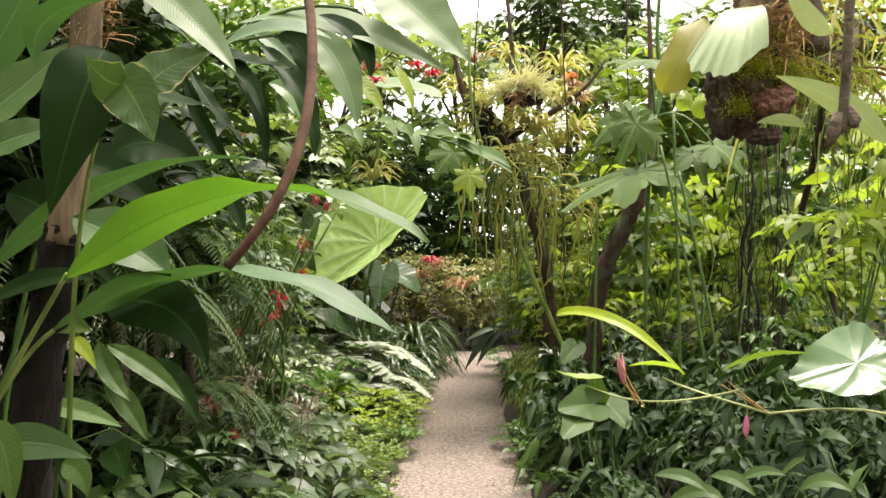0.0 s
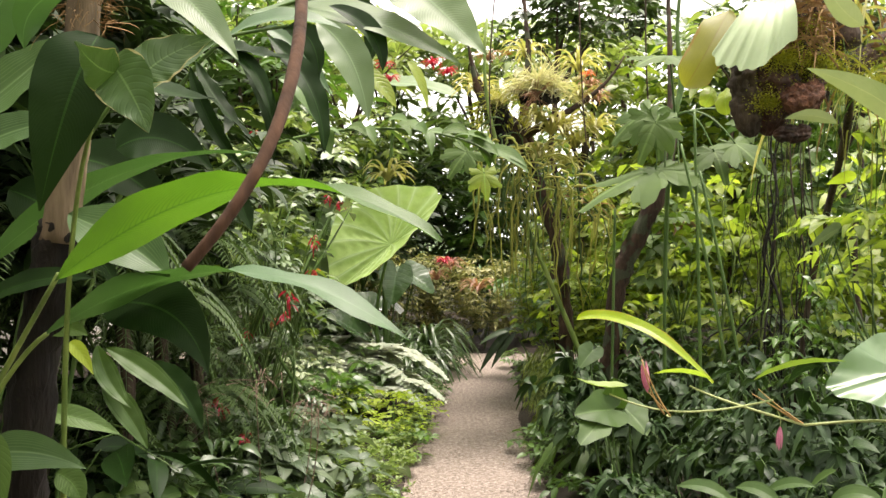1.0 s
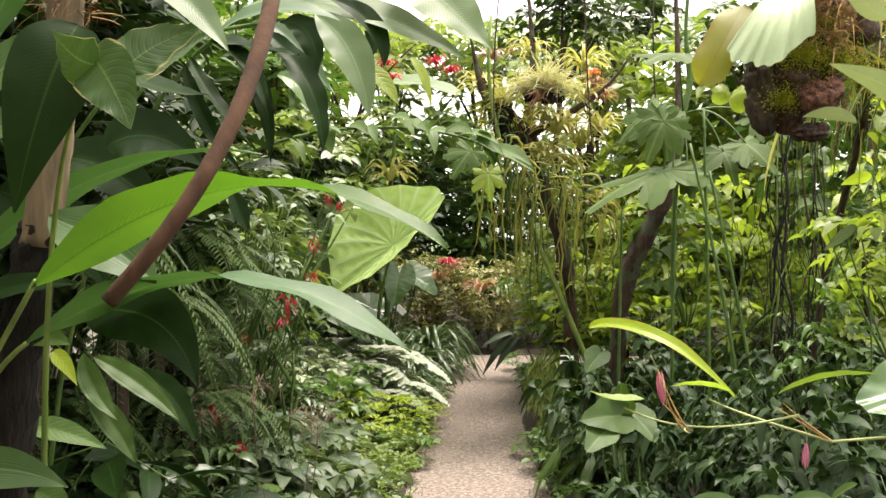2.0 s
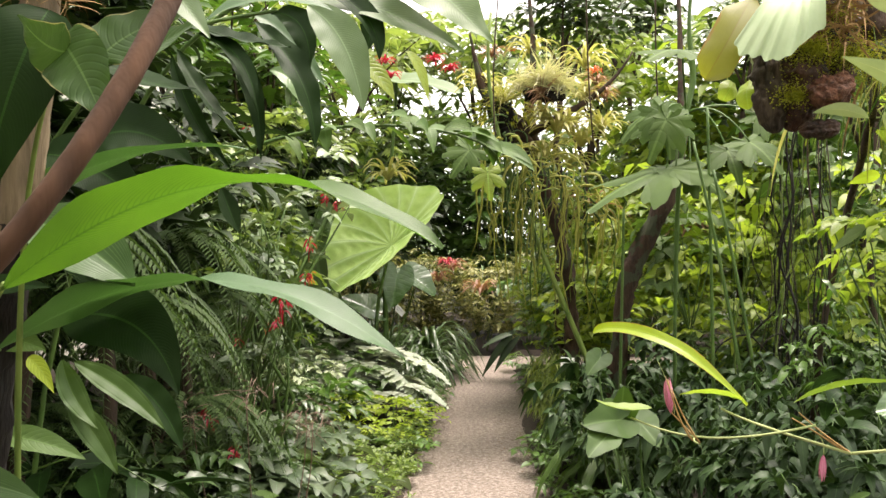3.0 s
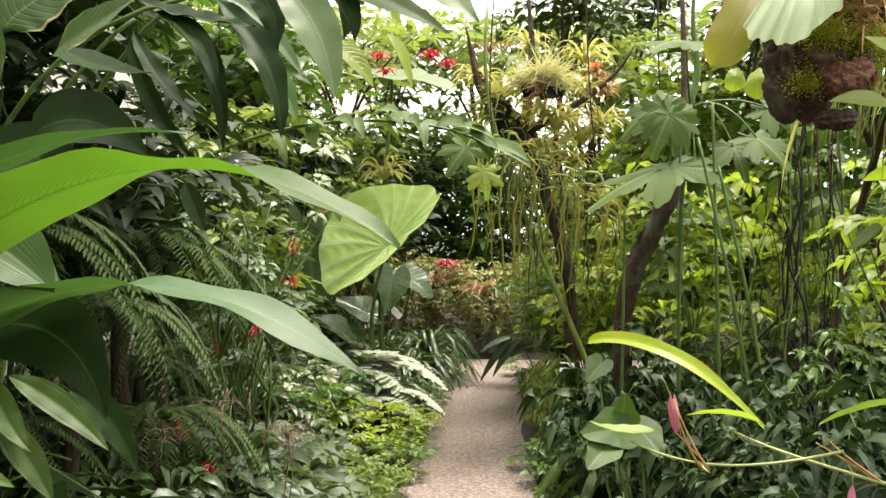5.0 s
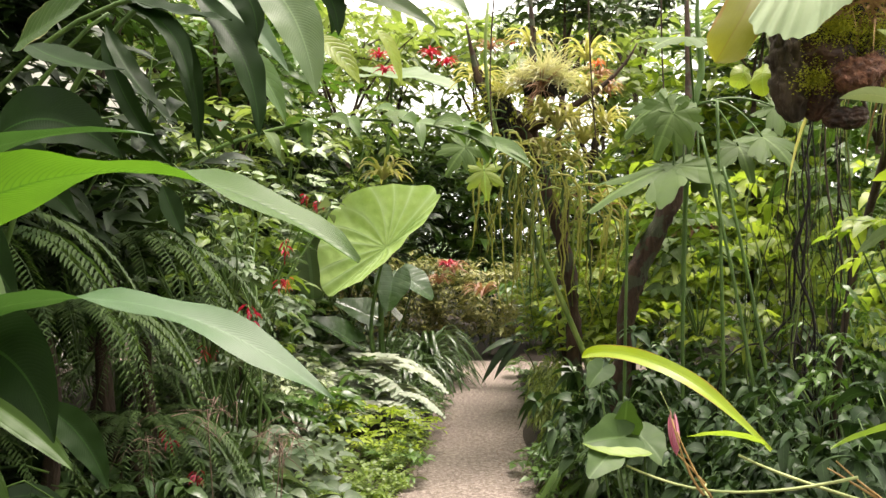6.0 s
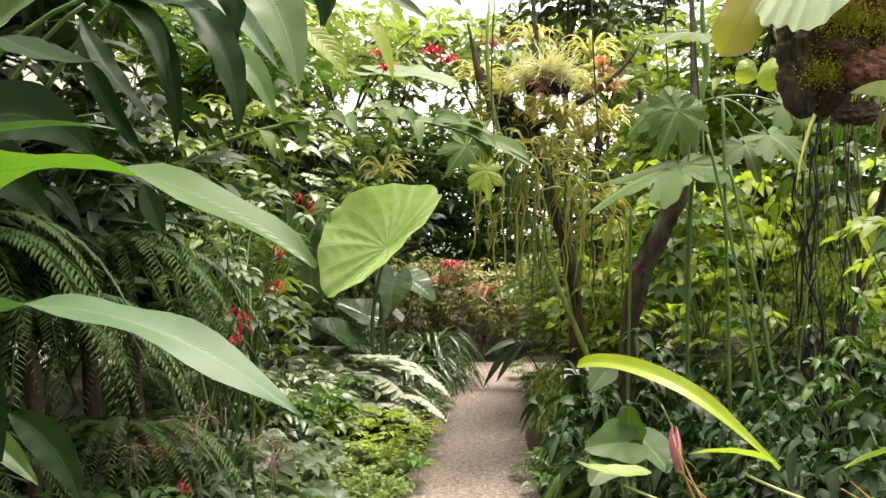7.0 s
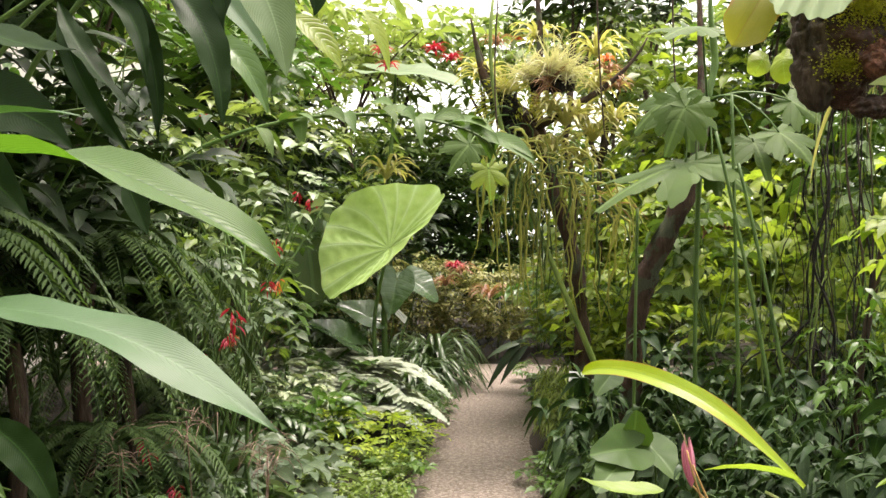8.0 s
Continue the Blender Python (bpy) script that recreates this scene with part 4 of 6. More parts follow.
def fern(name, label, material, fronds=12, length=0.7, pairs=16, pinna=0.1, rise=0.7, fall=0.6, trunk=0.0, group="", wide=0.24):
    t = thing(name, label, "fern", (0, 0, 0), group)
    for no in range(fronds):
        f = Buf()
        a = 2 * math.pi * (no + 0.6 * rnd.random()) / fronds
        L = length * rnd.uniform(0.75, 1.1)
        o = V((math.cos(a), math.sin(a), 0))
        z = rise * rnd.uniform(0.5, 1.2)
        c = UP * trunk
        frond(f, [c, c + o * (L * 0.35) + UP * (L * z), c + o * (L * 0.75) + UP * (L * z * 0.9), c + o * L + UP * (L * (z - fall))], L, pairs, pinna, wide, 0.3)
        part("frond", f, material, t)
    if trunk:
        s = Buf()
        s.tube([(0.02 * math.sin(i), 0.02 * math.cos(i * 1.3), trunk * i / 10 - 0.05) for i in range(11)], 0.028, 9, 0.2)
        part("trunk", s, BARK, t)
    return t


def rosette(name, label, category, material, blades=26, length=0.5, width=0.03, rise=0.9, fall=0.6, outline=strap, group="", n=6):
    t = thing(name, label, category, (0, 0, 0), group)
    for i in range(blades):
        f = Buf()
        a = 2.4 * i + rnd.uniform(-0.2, 0.2)
        o = V((math.cos(a), math.sin(a), 0))
        L = length * rnd.uniform(0.7, 1.1)
        z = rise * (0.35 + 0.65 * i / blades)
        blade(f, [o * 0.015, o * (L * 0.3) + UP * (L * z), o * (L * 0.8) + UP * (L * (z - fall * 0.3)), o * L + UP * (L * (z - fall))], width, outline, UP, n, 1, 0.35)
        part("blade", f, material, t)
    return t


def place(src, rows):
    """Sets the first of a kind on the first row and copies it to the others: x, y, z, turn, size."""
    for i, (x, y, z, turn, size) in enumerate(rows):
        m = pose(x, y, z, 0, 0, turn)
        ob = src if i == 0 else copy_thing(src, m)
        ob.matrix_basis = m @ Matrix.Diagonal((size, size, size, 1))


def on_bed(x, y):
    return max(bed_height(x, y), 0.0) - 0.01


def strewn(count, x0, x1, y0, y1, lo=0.8, hi=1.2, seed=1, gap=0.12):
    """Random places in a bed, kept off the path."""
    r = random.Random(seed)
    rows = []
    while len(rows) < count:
        x, y = r.uniform(x0, x1), r.uniform(y0, y1)
        if path_left(y) - gap < x < path_right(y) + gap:
            continue
        rows.append((x, y, on_bed(x, y), r.uniform(0, 360), r.uniform(lo, hi)))
    return rows


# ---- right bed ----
# These right-bed shrubs carry their shade in the darkened leaf green.
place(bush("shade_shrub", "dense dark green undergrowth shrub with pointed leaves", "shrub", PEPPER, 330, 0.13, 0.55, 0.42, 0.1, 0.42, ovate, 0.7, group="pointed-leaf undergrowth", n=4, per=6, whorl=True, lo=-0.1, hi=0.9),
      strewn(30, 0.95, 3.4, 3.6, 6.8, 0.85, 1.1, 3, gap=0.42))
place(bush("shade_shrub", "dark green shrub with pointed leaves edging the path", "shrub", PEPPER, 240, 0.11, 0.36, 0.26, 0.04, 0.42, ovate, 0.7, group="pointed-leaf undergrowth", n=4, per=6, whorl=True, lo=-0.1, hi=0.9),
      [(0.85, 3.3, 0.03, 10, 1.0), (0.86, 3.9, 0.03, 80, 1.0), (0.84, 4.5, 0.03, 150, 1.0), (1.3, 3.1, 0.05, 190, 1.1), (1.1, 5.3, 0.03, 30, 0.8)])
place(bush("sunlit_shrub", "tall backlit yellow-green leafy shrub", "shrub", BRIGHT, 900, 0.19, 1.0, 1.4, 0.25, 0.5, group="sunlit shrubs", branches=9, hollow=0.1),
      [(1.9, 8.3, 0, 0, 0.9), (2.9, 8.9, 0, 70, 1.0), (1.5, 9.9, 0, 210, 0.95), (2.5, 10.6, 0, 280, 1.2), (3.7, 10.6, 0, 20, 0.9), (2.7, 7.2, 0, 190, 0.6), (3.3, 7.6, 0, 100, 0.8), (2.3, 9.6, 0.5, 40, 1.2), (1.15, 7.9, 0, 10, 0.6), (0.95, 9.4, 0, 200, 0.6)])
place(bush("green_shrub", "leafy mid-green shrub among taller backlit shrubs", "shrub", MID, 520, 0.16, 0.7, 0.7, 0.2, 0.45, group="green shrubs", branches=8),
      [(1.9, 7.3, 0, 60, 0.8), (2.6, 6.9, 0, 120, 0.9), (1.25, 8.9, 0, 200, 1.0), (1.2, 10.6, 0, 300, 1.1), (1.5, 11.1, 0, 20, 1.1), (2.6, 11.2, 0, 120, 1.2)])
place(bush("tall_shrub", "tall leafy shrub before the glass wall", "shrub", MID, 900, 0.20, 1.0, 1.35, 0.2, 0.5, group="tall shrubs", branches=9),
      [(-1.2, 15.0, 0, 50, 1.3), (0.3, 15.1, 0, 150, 1.25), (-2.6, 15.0, 0, 250, 1.3), (3.7, 8.6, 0, 130, 1.25), (3.1, 10.2, 0, 230, 1.5), (4.3, 10.0, 0, 80, 1.4)])
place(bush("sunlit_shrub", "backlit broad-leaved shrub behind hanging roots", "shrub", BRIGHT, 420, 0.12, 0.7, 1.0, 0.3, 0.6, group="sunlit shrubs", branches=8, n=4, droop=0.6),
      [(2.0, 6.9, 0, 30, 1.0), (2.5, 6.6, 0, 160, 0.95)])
# ---- left bed ----
place(bush("shade_shrub", "dark green undergrowth shrub with small leaves", "shrub", SHADE, 300, 0.12, 0.42, 0.36, 0.05, 0.45, group="small-leaf undergrowth", n=4),
      [(-1.35, 2.9, 0, 0, 1.0), (-1.0, 3.6, 0, 50, 0.8), (-1.7, 3.4, 0, 90, 1.2), (-1.35, 4.2, 0, 140, 1.0), (-1.9, 4.3, 0, 190, 1.2), (-1.15, 5.0, 0, 220, 0.8), (-1.7, 5.2, 0, 260, 1.0),
       (-2.4, 5.0, 0, 300, 1.4), (-1.3, 6.8, 0, 20, 0.9), (-1.9, 6.3, 0, 70, 1.2), (-1.2, 7.8, 0, 110, 0.9), (-1.9, 7.6, 0, 160, 1.3), (-1.3, 9.6, 0, 200, 1.3), (-0.8, 10.6, 0, 200, 0.8), (-1.5, 10.8, 0, 240, 1.3)])
place(bush("silver_shrub", "low shrub with dull grey-green oval leaves", "shrub", SILVERY, 90, 0.17, 0.36, 0.24, 0.08, 0.5, group="grey-green shrubs", n=5, lo=0.0, hi=0.5),
      [(-0.92, 5.9, 0.0, 0, 0.9), (-1.25, 5.5, 0.1, 60, 1.0), (-1.05, 4.5, 0.25, 120, 0.9), (-1.45, 4.9, 0.1, 200, 1.1), (-1.2, 6.3, 0.0, 260, 0.9), (-0.95, 6.6, 0.0, 300, 0.8), (-1.6, 3.9, 0.2, 20, 1.1), (-1.2, 3.2, 0.1, 130, 1.0), (-0.66, 4.8, 0.0, 40, 1.0), (-0.85, 4.4, 0.0, 250, 1.15), (-0.95, 5.2, 0.1, 320, 1.1)])
place(bush("tall_shrub", "tall leafy tropical shrub in the shaded bed", "shrub", MID, 650, 0.21, 0.95, 1.35, 0.2, 0.42, group="tall shrubs", branches=9),
      [(-2.2, 6.4, 0, 0, 0.95), (-3.0, 5.4, 0, 60, 1.1), (-1.75, 8.4, 0, 120, 0.9), (-2.7, 7.8, 0, 180, 1.1), (-3.6, 7.0, 0, 240, 1.2), (-1.5, 10.2, 0, 300, 1.0), (-2.4, 10.2, 0, 0, 1.15), (-3.4, 9.6, 0, 60, 1.2), (-4.2, 8.8, 0, 120, 1.2), (-2.9, 3.9, 0, 180, 1.0), (-3.8, 4.4, 0, 240, 1.1), (-1.9, 11.2, 0, 0, 1.0), (-3.2, 11.0, 0, 0, 1.2)])
place(fern("tree_fern", "feathery dark green fern with drooping fronds on a short trunk", FERN, 28, 0.60, 50, 0.042, 0.34, 0.95, 1.35, group="ferns", wide=0.24),
      [(-1.3, 3.6, 0, 20, 1.0), (-1.95, 3.7, 0, 80, 1.0), (-1.2, 4.25, 0, 140, 0.95), (-1.9, 4.0, 0, 260, 1.1), (-1.15, 4.0, -0.25, 50, 0.85), (-1.6, 3.5, -0.3, 100, 0.9), (-1.45, 4.7, -0.2, 170, 0.9), (-1.5, 3.35, 0, 10, 1.18), (-1.3, 4.1, 0, 200, 1.15), (-1.85, 3.95, 0, 100, 1.25)])

# ---- beyond the cross path ----
place(bush("hedge_bush", "fine variegated olive and green hedge bush", "shrub", HEDGE, 2000, 0.13, 0.7, 0.9, 0.0, 0.34, lance, group="hedge", n=2, hollow=0.5),
      [(-2.6 + 0.6 * i, 13.35 + 0.2 * math.sin(i * 2.1), 0, 47 * i, 0.9 + 0.1 * math.sin(i)) for i in range(11)])
place(bush("background_shrub", "tall leafy greenery along the glass wall", "shrub", FAR, 1000, 0.24, 1.4, 1.9, 0.1, 0.42, group="background greenery", branches=9, n=2),
      [(-4.2 + 0.95 * i, 15.9 + 0.7 * (i % 3), 0, 61 * i, 0.85 + 0.25 * math.sin(i * 1.7)) for i in range(10)])

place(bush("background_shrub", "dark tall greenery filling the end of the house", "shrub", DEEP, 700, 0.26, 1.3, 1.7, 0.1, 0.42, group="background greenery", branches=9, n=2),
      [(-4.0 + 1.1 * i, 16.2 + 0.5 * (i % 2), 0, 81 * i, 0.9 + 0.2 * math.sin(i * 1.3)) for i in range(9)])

place(bush("background_shrub", "very tall pale greenery at the end of the house", "shrub", FAR, 800, 0.26, 1.3, 2.2, 0.3, 0.42, group="background greenery", branches=9, n=2),
      [(-2.6, 16.8, 0, 0, 1.25), (-1.0, 16.4, 0, 100, 1.3), (0.6, 16.8, 0, 200, 1.25), (2.2, 16.6, 0, 300, 1.25), (3.8, 16.6, 0, 50, 1.25), (3.0, 14.3, 0, 120, 1.25), (4.7, 13.2, 0, 220, 1.25), (-0.5, 15.2, 0, 70, 1.25), (-2.0, 14.9, 0, 170, 1.2)])

# ---- elephant ear by the path ----
al = thing("elephant_ear_plant", "elephant ear with one huge yellow-green leaf", "plant", (-0.65, 8.75, 0.05))
b = Buf()
ear_leaf(b, (-0.603, 8.250, 1.553), (-0.495, -0.050, -0.418), (0.476, -0.130, 0.471), (-0.439, 0.300, 0.372), (0.101, -0.300, -0.073))
rooted(part("leaf", b, ALOCASIA, None, "huge yellow-green ribbed leaf"), al)
rooted(stem(None, STALK, [(-0.65, 8.75, 0.05), (-0.75, 8.8, 0.6), (-0.870, 8.600, 0.720), (-0.603, 8.270, 1.545)], 0.03, 0.012), al)
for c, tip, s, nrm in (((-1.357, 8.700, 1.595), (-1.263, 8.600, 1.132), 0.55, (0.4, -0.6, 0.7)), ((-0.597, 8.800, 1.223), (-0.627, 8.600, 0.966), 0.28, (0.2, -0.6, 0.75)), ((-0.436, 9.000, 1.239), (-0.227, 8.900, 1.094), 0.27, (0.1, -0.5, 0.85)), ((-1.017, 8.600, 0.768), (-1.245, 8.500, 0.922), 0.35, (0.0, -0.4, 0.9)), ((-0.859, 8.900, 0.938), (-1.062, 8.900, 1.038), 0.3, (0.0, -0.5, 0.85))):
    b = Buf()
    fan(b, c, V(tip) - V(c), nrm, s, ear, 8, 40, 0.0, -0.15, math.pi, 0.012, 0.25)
    rooted(part("leaf", b, GINGER_PALE if s > 0.5 else ALO_DARK, None, "greyish sheened leaf" if s > 0.5 else "glossy leaf in shade-darkened green"), al)
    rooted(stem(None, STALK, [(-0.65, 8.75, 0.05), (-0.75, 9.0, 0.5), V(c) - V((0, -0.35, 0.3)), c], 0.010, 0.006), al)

# High leaf, coloured pale for the light falling on its top.
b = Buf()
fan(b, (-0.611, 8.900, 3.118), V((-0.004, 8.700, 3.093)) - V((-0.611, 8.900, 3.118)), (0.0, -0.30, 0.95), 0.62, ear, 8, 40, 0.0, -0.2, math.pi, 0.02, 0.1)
rooted(part("leaf", b, GINGER_PALE, None, "broad leaf held high, its top light painted pale"), al)
rooted(stem(None, STALK, [(-0.65, 8.75, 0.05), (-0.8, 9.0, 1.5), (-0.619, 9.000, 2.566), (-0.611, 8.900, 3.118)], 0.03, 0.012), al)

# ---- left bed, upper storey: second ginger clump with long hanging leaves ----
g2 = thing("dark_ginger_plant", "tall ginger with long dark leaves hanging from arching canes", "plant", (-1.5, 3.0, 0.03))


def g2l(material, *a, **k):
    return rooted(leaf(None, material, *a, **k), g2)


rooted(stem(None, STALK, [(-1.5, 3.0, 0.03), (-1.5, 2.95, 1.4), (-1.3, 2.9, 2.25), (-0.768, 2.900, 2.224), (-0.518, 2.850, 2.258)], 0.010, 0.005, "cane"), g2)
rooted(stem(None, STALK, [(-1.4, 3.2, 0.03), (-1.4, 3.1, 1.5), (-1.0, 3.0, 2.5), (-0.402, 2.900, 2.381), (-0.264, 2.800, 2.321)], 0.010, 0.005, "cane"), g2)
rooted(stem(None, STALK, [(-1.6, 2.9, 0.03), (-1.6, 2.9, 1.2), (-1.007, 2.900, 2.097), (-0.815, 2.900, 2.192)], 0.010, 0.005, "cane"), g2)
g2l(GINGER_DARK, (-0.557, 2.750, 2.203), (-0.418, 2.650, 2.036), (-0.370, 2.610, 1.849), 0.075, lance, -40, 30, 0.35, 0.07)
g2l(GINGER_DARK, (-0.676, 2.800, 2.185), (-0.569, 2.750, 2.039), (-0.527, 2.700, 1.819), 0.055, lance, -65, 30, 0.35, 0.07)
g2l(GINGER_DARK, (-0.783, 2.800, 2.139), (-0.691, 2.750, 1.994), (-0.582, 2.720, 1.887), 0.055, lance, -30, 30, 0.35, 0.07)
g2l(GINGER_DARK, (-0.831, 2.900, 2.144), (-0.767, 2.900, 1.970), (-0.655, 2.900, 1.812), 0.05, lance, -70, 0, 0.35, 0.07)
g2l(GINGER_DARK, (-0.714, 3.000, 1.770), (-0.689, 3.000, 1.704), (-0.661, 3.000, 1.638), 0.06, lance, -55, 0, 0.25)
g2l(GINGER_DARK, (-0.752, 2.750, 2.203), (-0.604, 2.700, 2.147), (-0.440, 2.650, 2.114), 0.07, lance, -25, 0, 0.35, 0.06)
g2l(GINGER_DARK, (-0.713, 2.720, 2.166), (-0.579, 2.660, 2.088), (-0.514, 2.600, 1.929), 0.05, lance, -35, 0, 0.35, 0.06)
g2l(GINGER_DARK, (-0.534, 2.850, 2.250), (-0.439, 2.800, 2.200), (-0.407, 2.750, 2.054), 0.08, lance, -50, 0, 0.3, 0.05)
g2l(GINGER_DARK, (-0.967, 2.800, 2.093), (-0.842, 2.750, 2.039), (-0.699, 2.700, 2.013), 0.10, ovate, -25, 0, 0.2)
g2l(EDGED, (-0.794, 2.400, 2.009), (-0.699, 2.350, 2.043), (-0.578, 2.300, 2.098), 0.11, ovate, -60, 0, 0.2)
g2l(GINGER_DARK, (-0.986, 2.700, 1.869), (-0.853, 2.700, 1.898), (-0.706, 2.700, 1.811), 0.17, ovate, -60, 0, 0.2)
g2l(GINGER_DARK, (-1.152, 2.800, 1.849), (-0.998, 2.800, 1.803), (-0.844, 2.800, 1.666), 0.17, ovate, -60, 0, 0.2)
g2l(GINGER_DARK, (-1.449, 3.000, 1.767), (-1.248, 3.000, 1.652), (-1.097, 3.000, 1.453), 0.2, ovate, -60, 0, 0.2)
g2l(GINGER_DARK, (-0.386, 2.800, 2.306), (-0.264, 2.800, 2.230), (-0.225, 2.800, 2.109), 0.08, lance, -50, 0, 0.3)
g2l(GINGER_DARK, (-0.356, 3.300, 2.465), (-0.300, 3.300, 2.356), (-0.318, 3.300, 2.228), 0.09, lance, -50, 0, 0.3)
g2l(GINGER, (-0.710, 3.400, 2.381), (-0.596, 3.400, 2.305), (-0.462, 3.400, 2.135), 0.09, lance, -50, 0, 0.3)
g2l(MID, (-0.696, 3.600, 2.230), (-0.594, 3.600, 2.169), (-0.513, 3.600, 2.007), 0.10, lance, -50, 0, 0.3)
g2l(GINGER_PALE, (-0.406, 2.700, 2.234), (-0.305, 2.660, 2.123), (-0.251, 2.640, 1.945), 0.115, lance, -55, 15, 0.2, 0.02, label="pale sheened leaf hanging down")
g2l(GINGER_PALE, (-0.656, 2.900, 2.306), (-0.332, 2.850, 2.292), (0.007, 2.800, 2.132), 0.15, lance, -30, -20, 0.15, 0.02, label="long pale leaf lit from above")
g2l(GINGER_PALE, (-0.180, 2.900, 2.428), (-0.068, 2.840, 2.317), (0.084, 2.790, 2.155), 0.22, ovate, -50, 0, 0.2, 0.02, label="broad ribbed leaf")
g2l(GINGER, (-0.589, 2.400, 2.123), (-0.449, 2.400, 2.174), (-0.296, 2.400, 2.145), 0.09, lance, -35, 0, 0.2)
g2l(BRIGHT, (-0.318, 3.000, 2.157), (-0.252, 3.000, 2.108), (-0.198, 3.000, 2.031), 0.07, lance, -50, 0, 0.2)
g2l(BRIGHT, (-0.174, 3.200, 2.216), (-0.134, 3.200, 2.163), (-0.103, 3.200, 2.057), 0.045, lance, -50, 0, 0.2)

# leafy spray arching over the middle of the view
sp = thing("arching_spray", "arching green stem with two rows of pointed leaves", "plant", (-2.3, 5.6, 0.03))
path_s = [V(p) for p in ((-2.3, 5.6, 0.03), (-2.2, 5.5, 2.0), (-1.405, 5.300, 2.210), (-0.671, 5.300, 2.389), (0.109, 5.300, 2.235), (0.192, 5.300, 2.083))]
rooted(stem(None, STALK, path_s, 0.016, 0.005, "cane", 7, 30), sp)
for i in range(15):
    u = 0.52 + 0.48 * i / 15
    p = bezier(path_s, u)
    for sg in (-1, 1):
        L = rnd.uniform(0.2, 0.3)
        e = p + V((rnd.uniform(0.1, 0.9) * L, sg * 0.55 * L, rnd.uniform(-0.75, 0.15) * L))
        rooted(leaf(None, DULL if i % 3 else LOBED, p, p.lerp(e, 0.5) + UP * 0.04, e, L * 0.33, lance, rnd.uniform(-50, 10), 0, 0.2, 0.01, 8, 2), sp)

# climbing small-leaved plants in the gloom behind
place(bush("climber", "climbing plant with small pale oval leaves", "plant", SILVERY, 150, 0.10, 0.42, 0.42, 1.1, 0.5, group="climbers", n=4, lo=-0.2, hi=0.5),
      [(-0.98, 4.9, -0.2, 0, 0.9), (-1.5, 5.6, 0.2, 90, 1.2), (-1.35, 6.0, 0.25, 200, 1.0), (-0.80, 4.5, 0.30, 70, 0.75), (-1.05, 5.6, 0.55, 150, 0.8)])
place(bush("climber", "climbing plant with small green leaves", "plant", COVER, 260, 0.10, 0.5, 0.6, 0.7, 0.45, group="climbers", n=3),
      [(-1.1, 5.3, 0.2, 0, 1.0), (-1.6, 6.2, 0.2, 120, 1.2), (-1.75, 6.9, 0.35, 240, 1.1), (-1.75, 8.2, 0.4, 60, 1.2), (-1.0, 9.6, 0.2, 300, 1.3)])

place(bush("climber", "tall climber with pale green leaves near the glass", "plant", CROWN, 200, 0.13, 0.5, 0.42, 1.7, 0.45, group="climbers", n=4, branches=5),
      [(-1.35, 5.9, 0.1, 0, 1.0), (-1.4, 8.0, 0.3, 100, 1.0), (-1.05, 9.9, 0.4, 220, 1.1), (-1.5, 7.2, 0.2, 300, 1.1)])

place(bush("climber", "climbing plant with round whitish green leaves", "plant", CLIMBING, 74, 0.072, 0.40, 0.42, 1.1, 0.62, group="climbers", n=4, lo=-0.2, hi=0.5, per=6),
      [(-0.88, 4.75, 0, 0, 1.18), (-1.12, 5.25, 0, 100, 1.25), (-1.0, 4.4, 0, 210, 1.05)])

# red flowers on thin stems
rf = thing("red_flowering_shrub", "shrub with hanging clusters of red tubular flowers", "shrub", (-1.2, 5.0, 0.03))
for i, (p, s) in enumerate((((-0.72, 4.61, 1.60), 0.07), ((-0.73, 4.01, 1.36), 0.085), ((-0.76, 4.05, 1.28), 0.06), ((-1.0, 5.01, 1.18), 0.06), ((-1.23, 5.27, 1.06), 0.075), ((-1.5, 5.6, 0.60), 0.09), ((-1.36, 6.0, 0.33), 0.07), ((-1.42, 5.9, 0.26), 0.07),
                            ((-0.70, 5.0, 1.83), 0.05), ((-0.62, 4.9, 1.80), 0.05), ((-0.70, 4.4, 1.45), 0.05), ((-1.262, 5.300, 1.083), 0.07), ((-0.727, 4.700, 1.433), 0.05), ((-1.000, 3.900, 0.920), 0.07), ((-0.896, 3.900, 0.780), 0.06), ((-0.957, 4.200, 1.187), 0.05), ((-1.020, 4.600, 2.135), 0.05))):
    b = Buf()
    p = V(p)
    s *= 0.68
    for j in range(12):
        d = scatter_dir(-1.0, 0.3)
        q = p + d * (0.2 * s) + UP * rnd.uniform(-0.7, 0.5) * s
        blade(b, [q, q + d * s * 0.4, q + d * s * 0.7 - UP * s * 0.5], s * 0.22, lance, d.orthogonal(), 3, 1, 0.6)
    rooted(part("flower", b, RED if i % 9 != 3 else ORANGE, None, "red tubular flower cluster"), rf)
    rooted(stem(None, STALK, [(-1.2, 5.0, 0.03), V((p.x * 0.6 - 0.5, p.y + 0.2, p.z * 0.7)), p + UP * 0.12, p], 0.006, 0.002, "stem", 5, 10), rf)

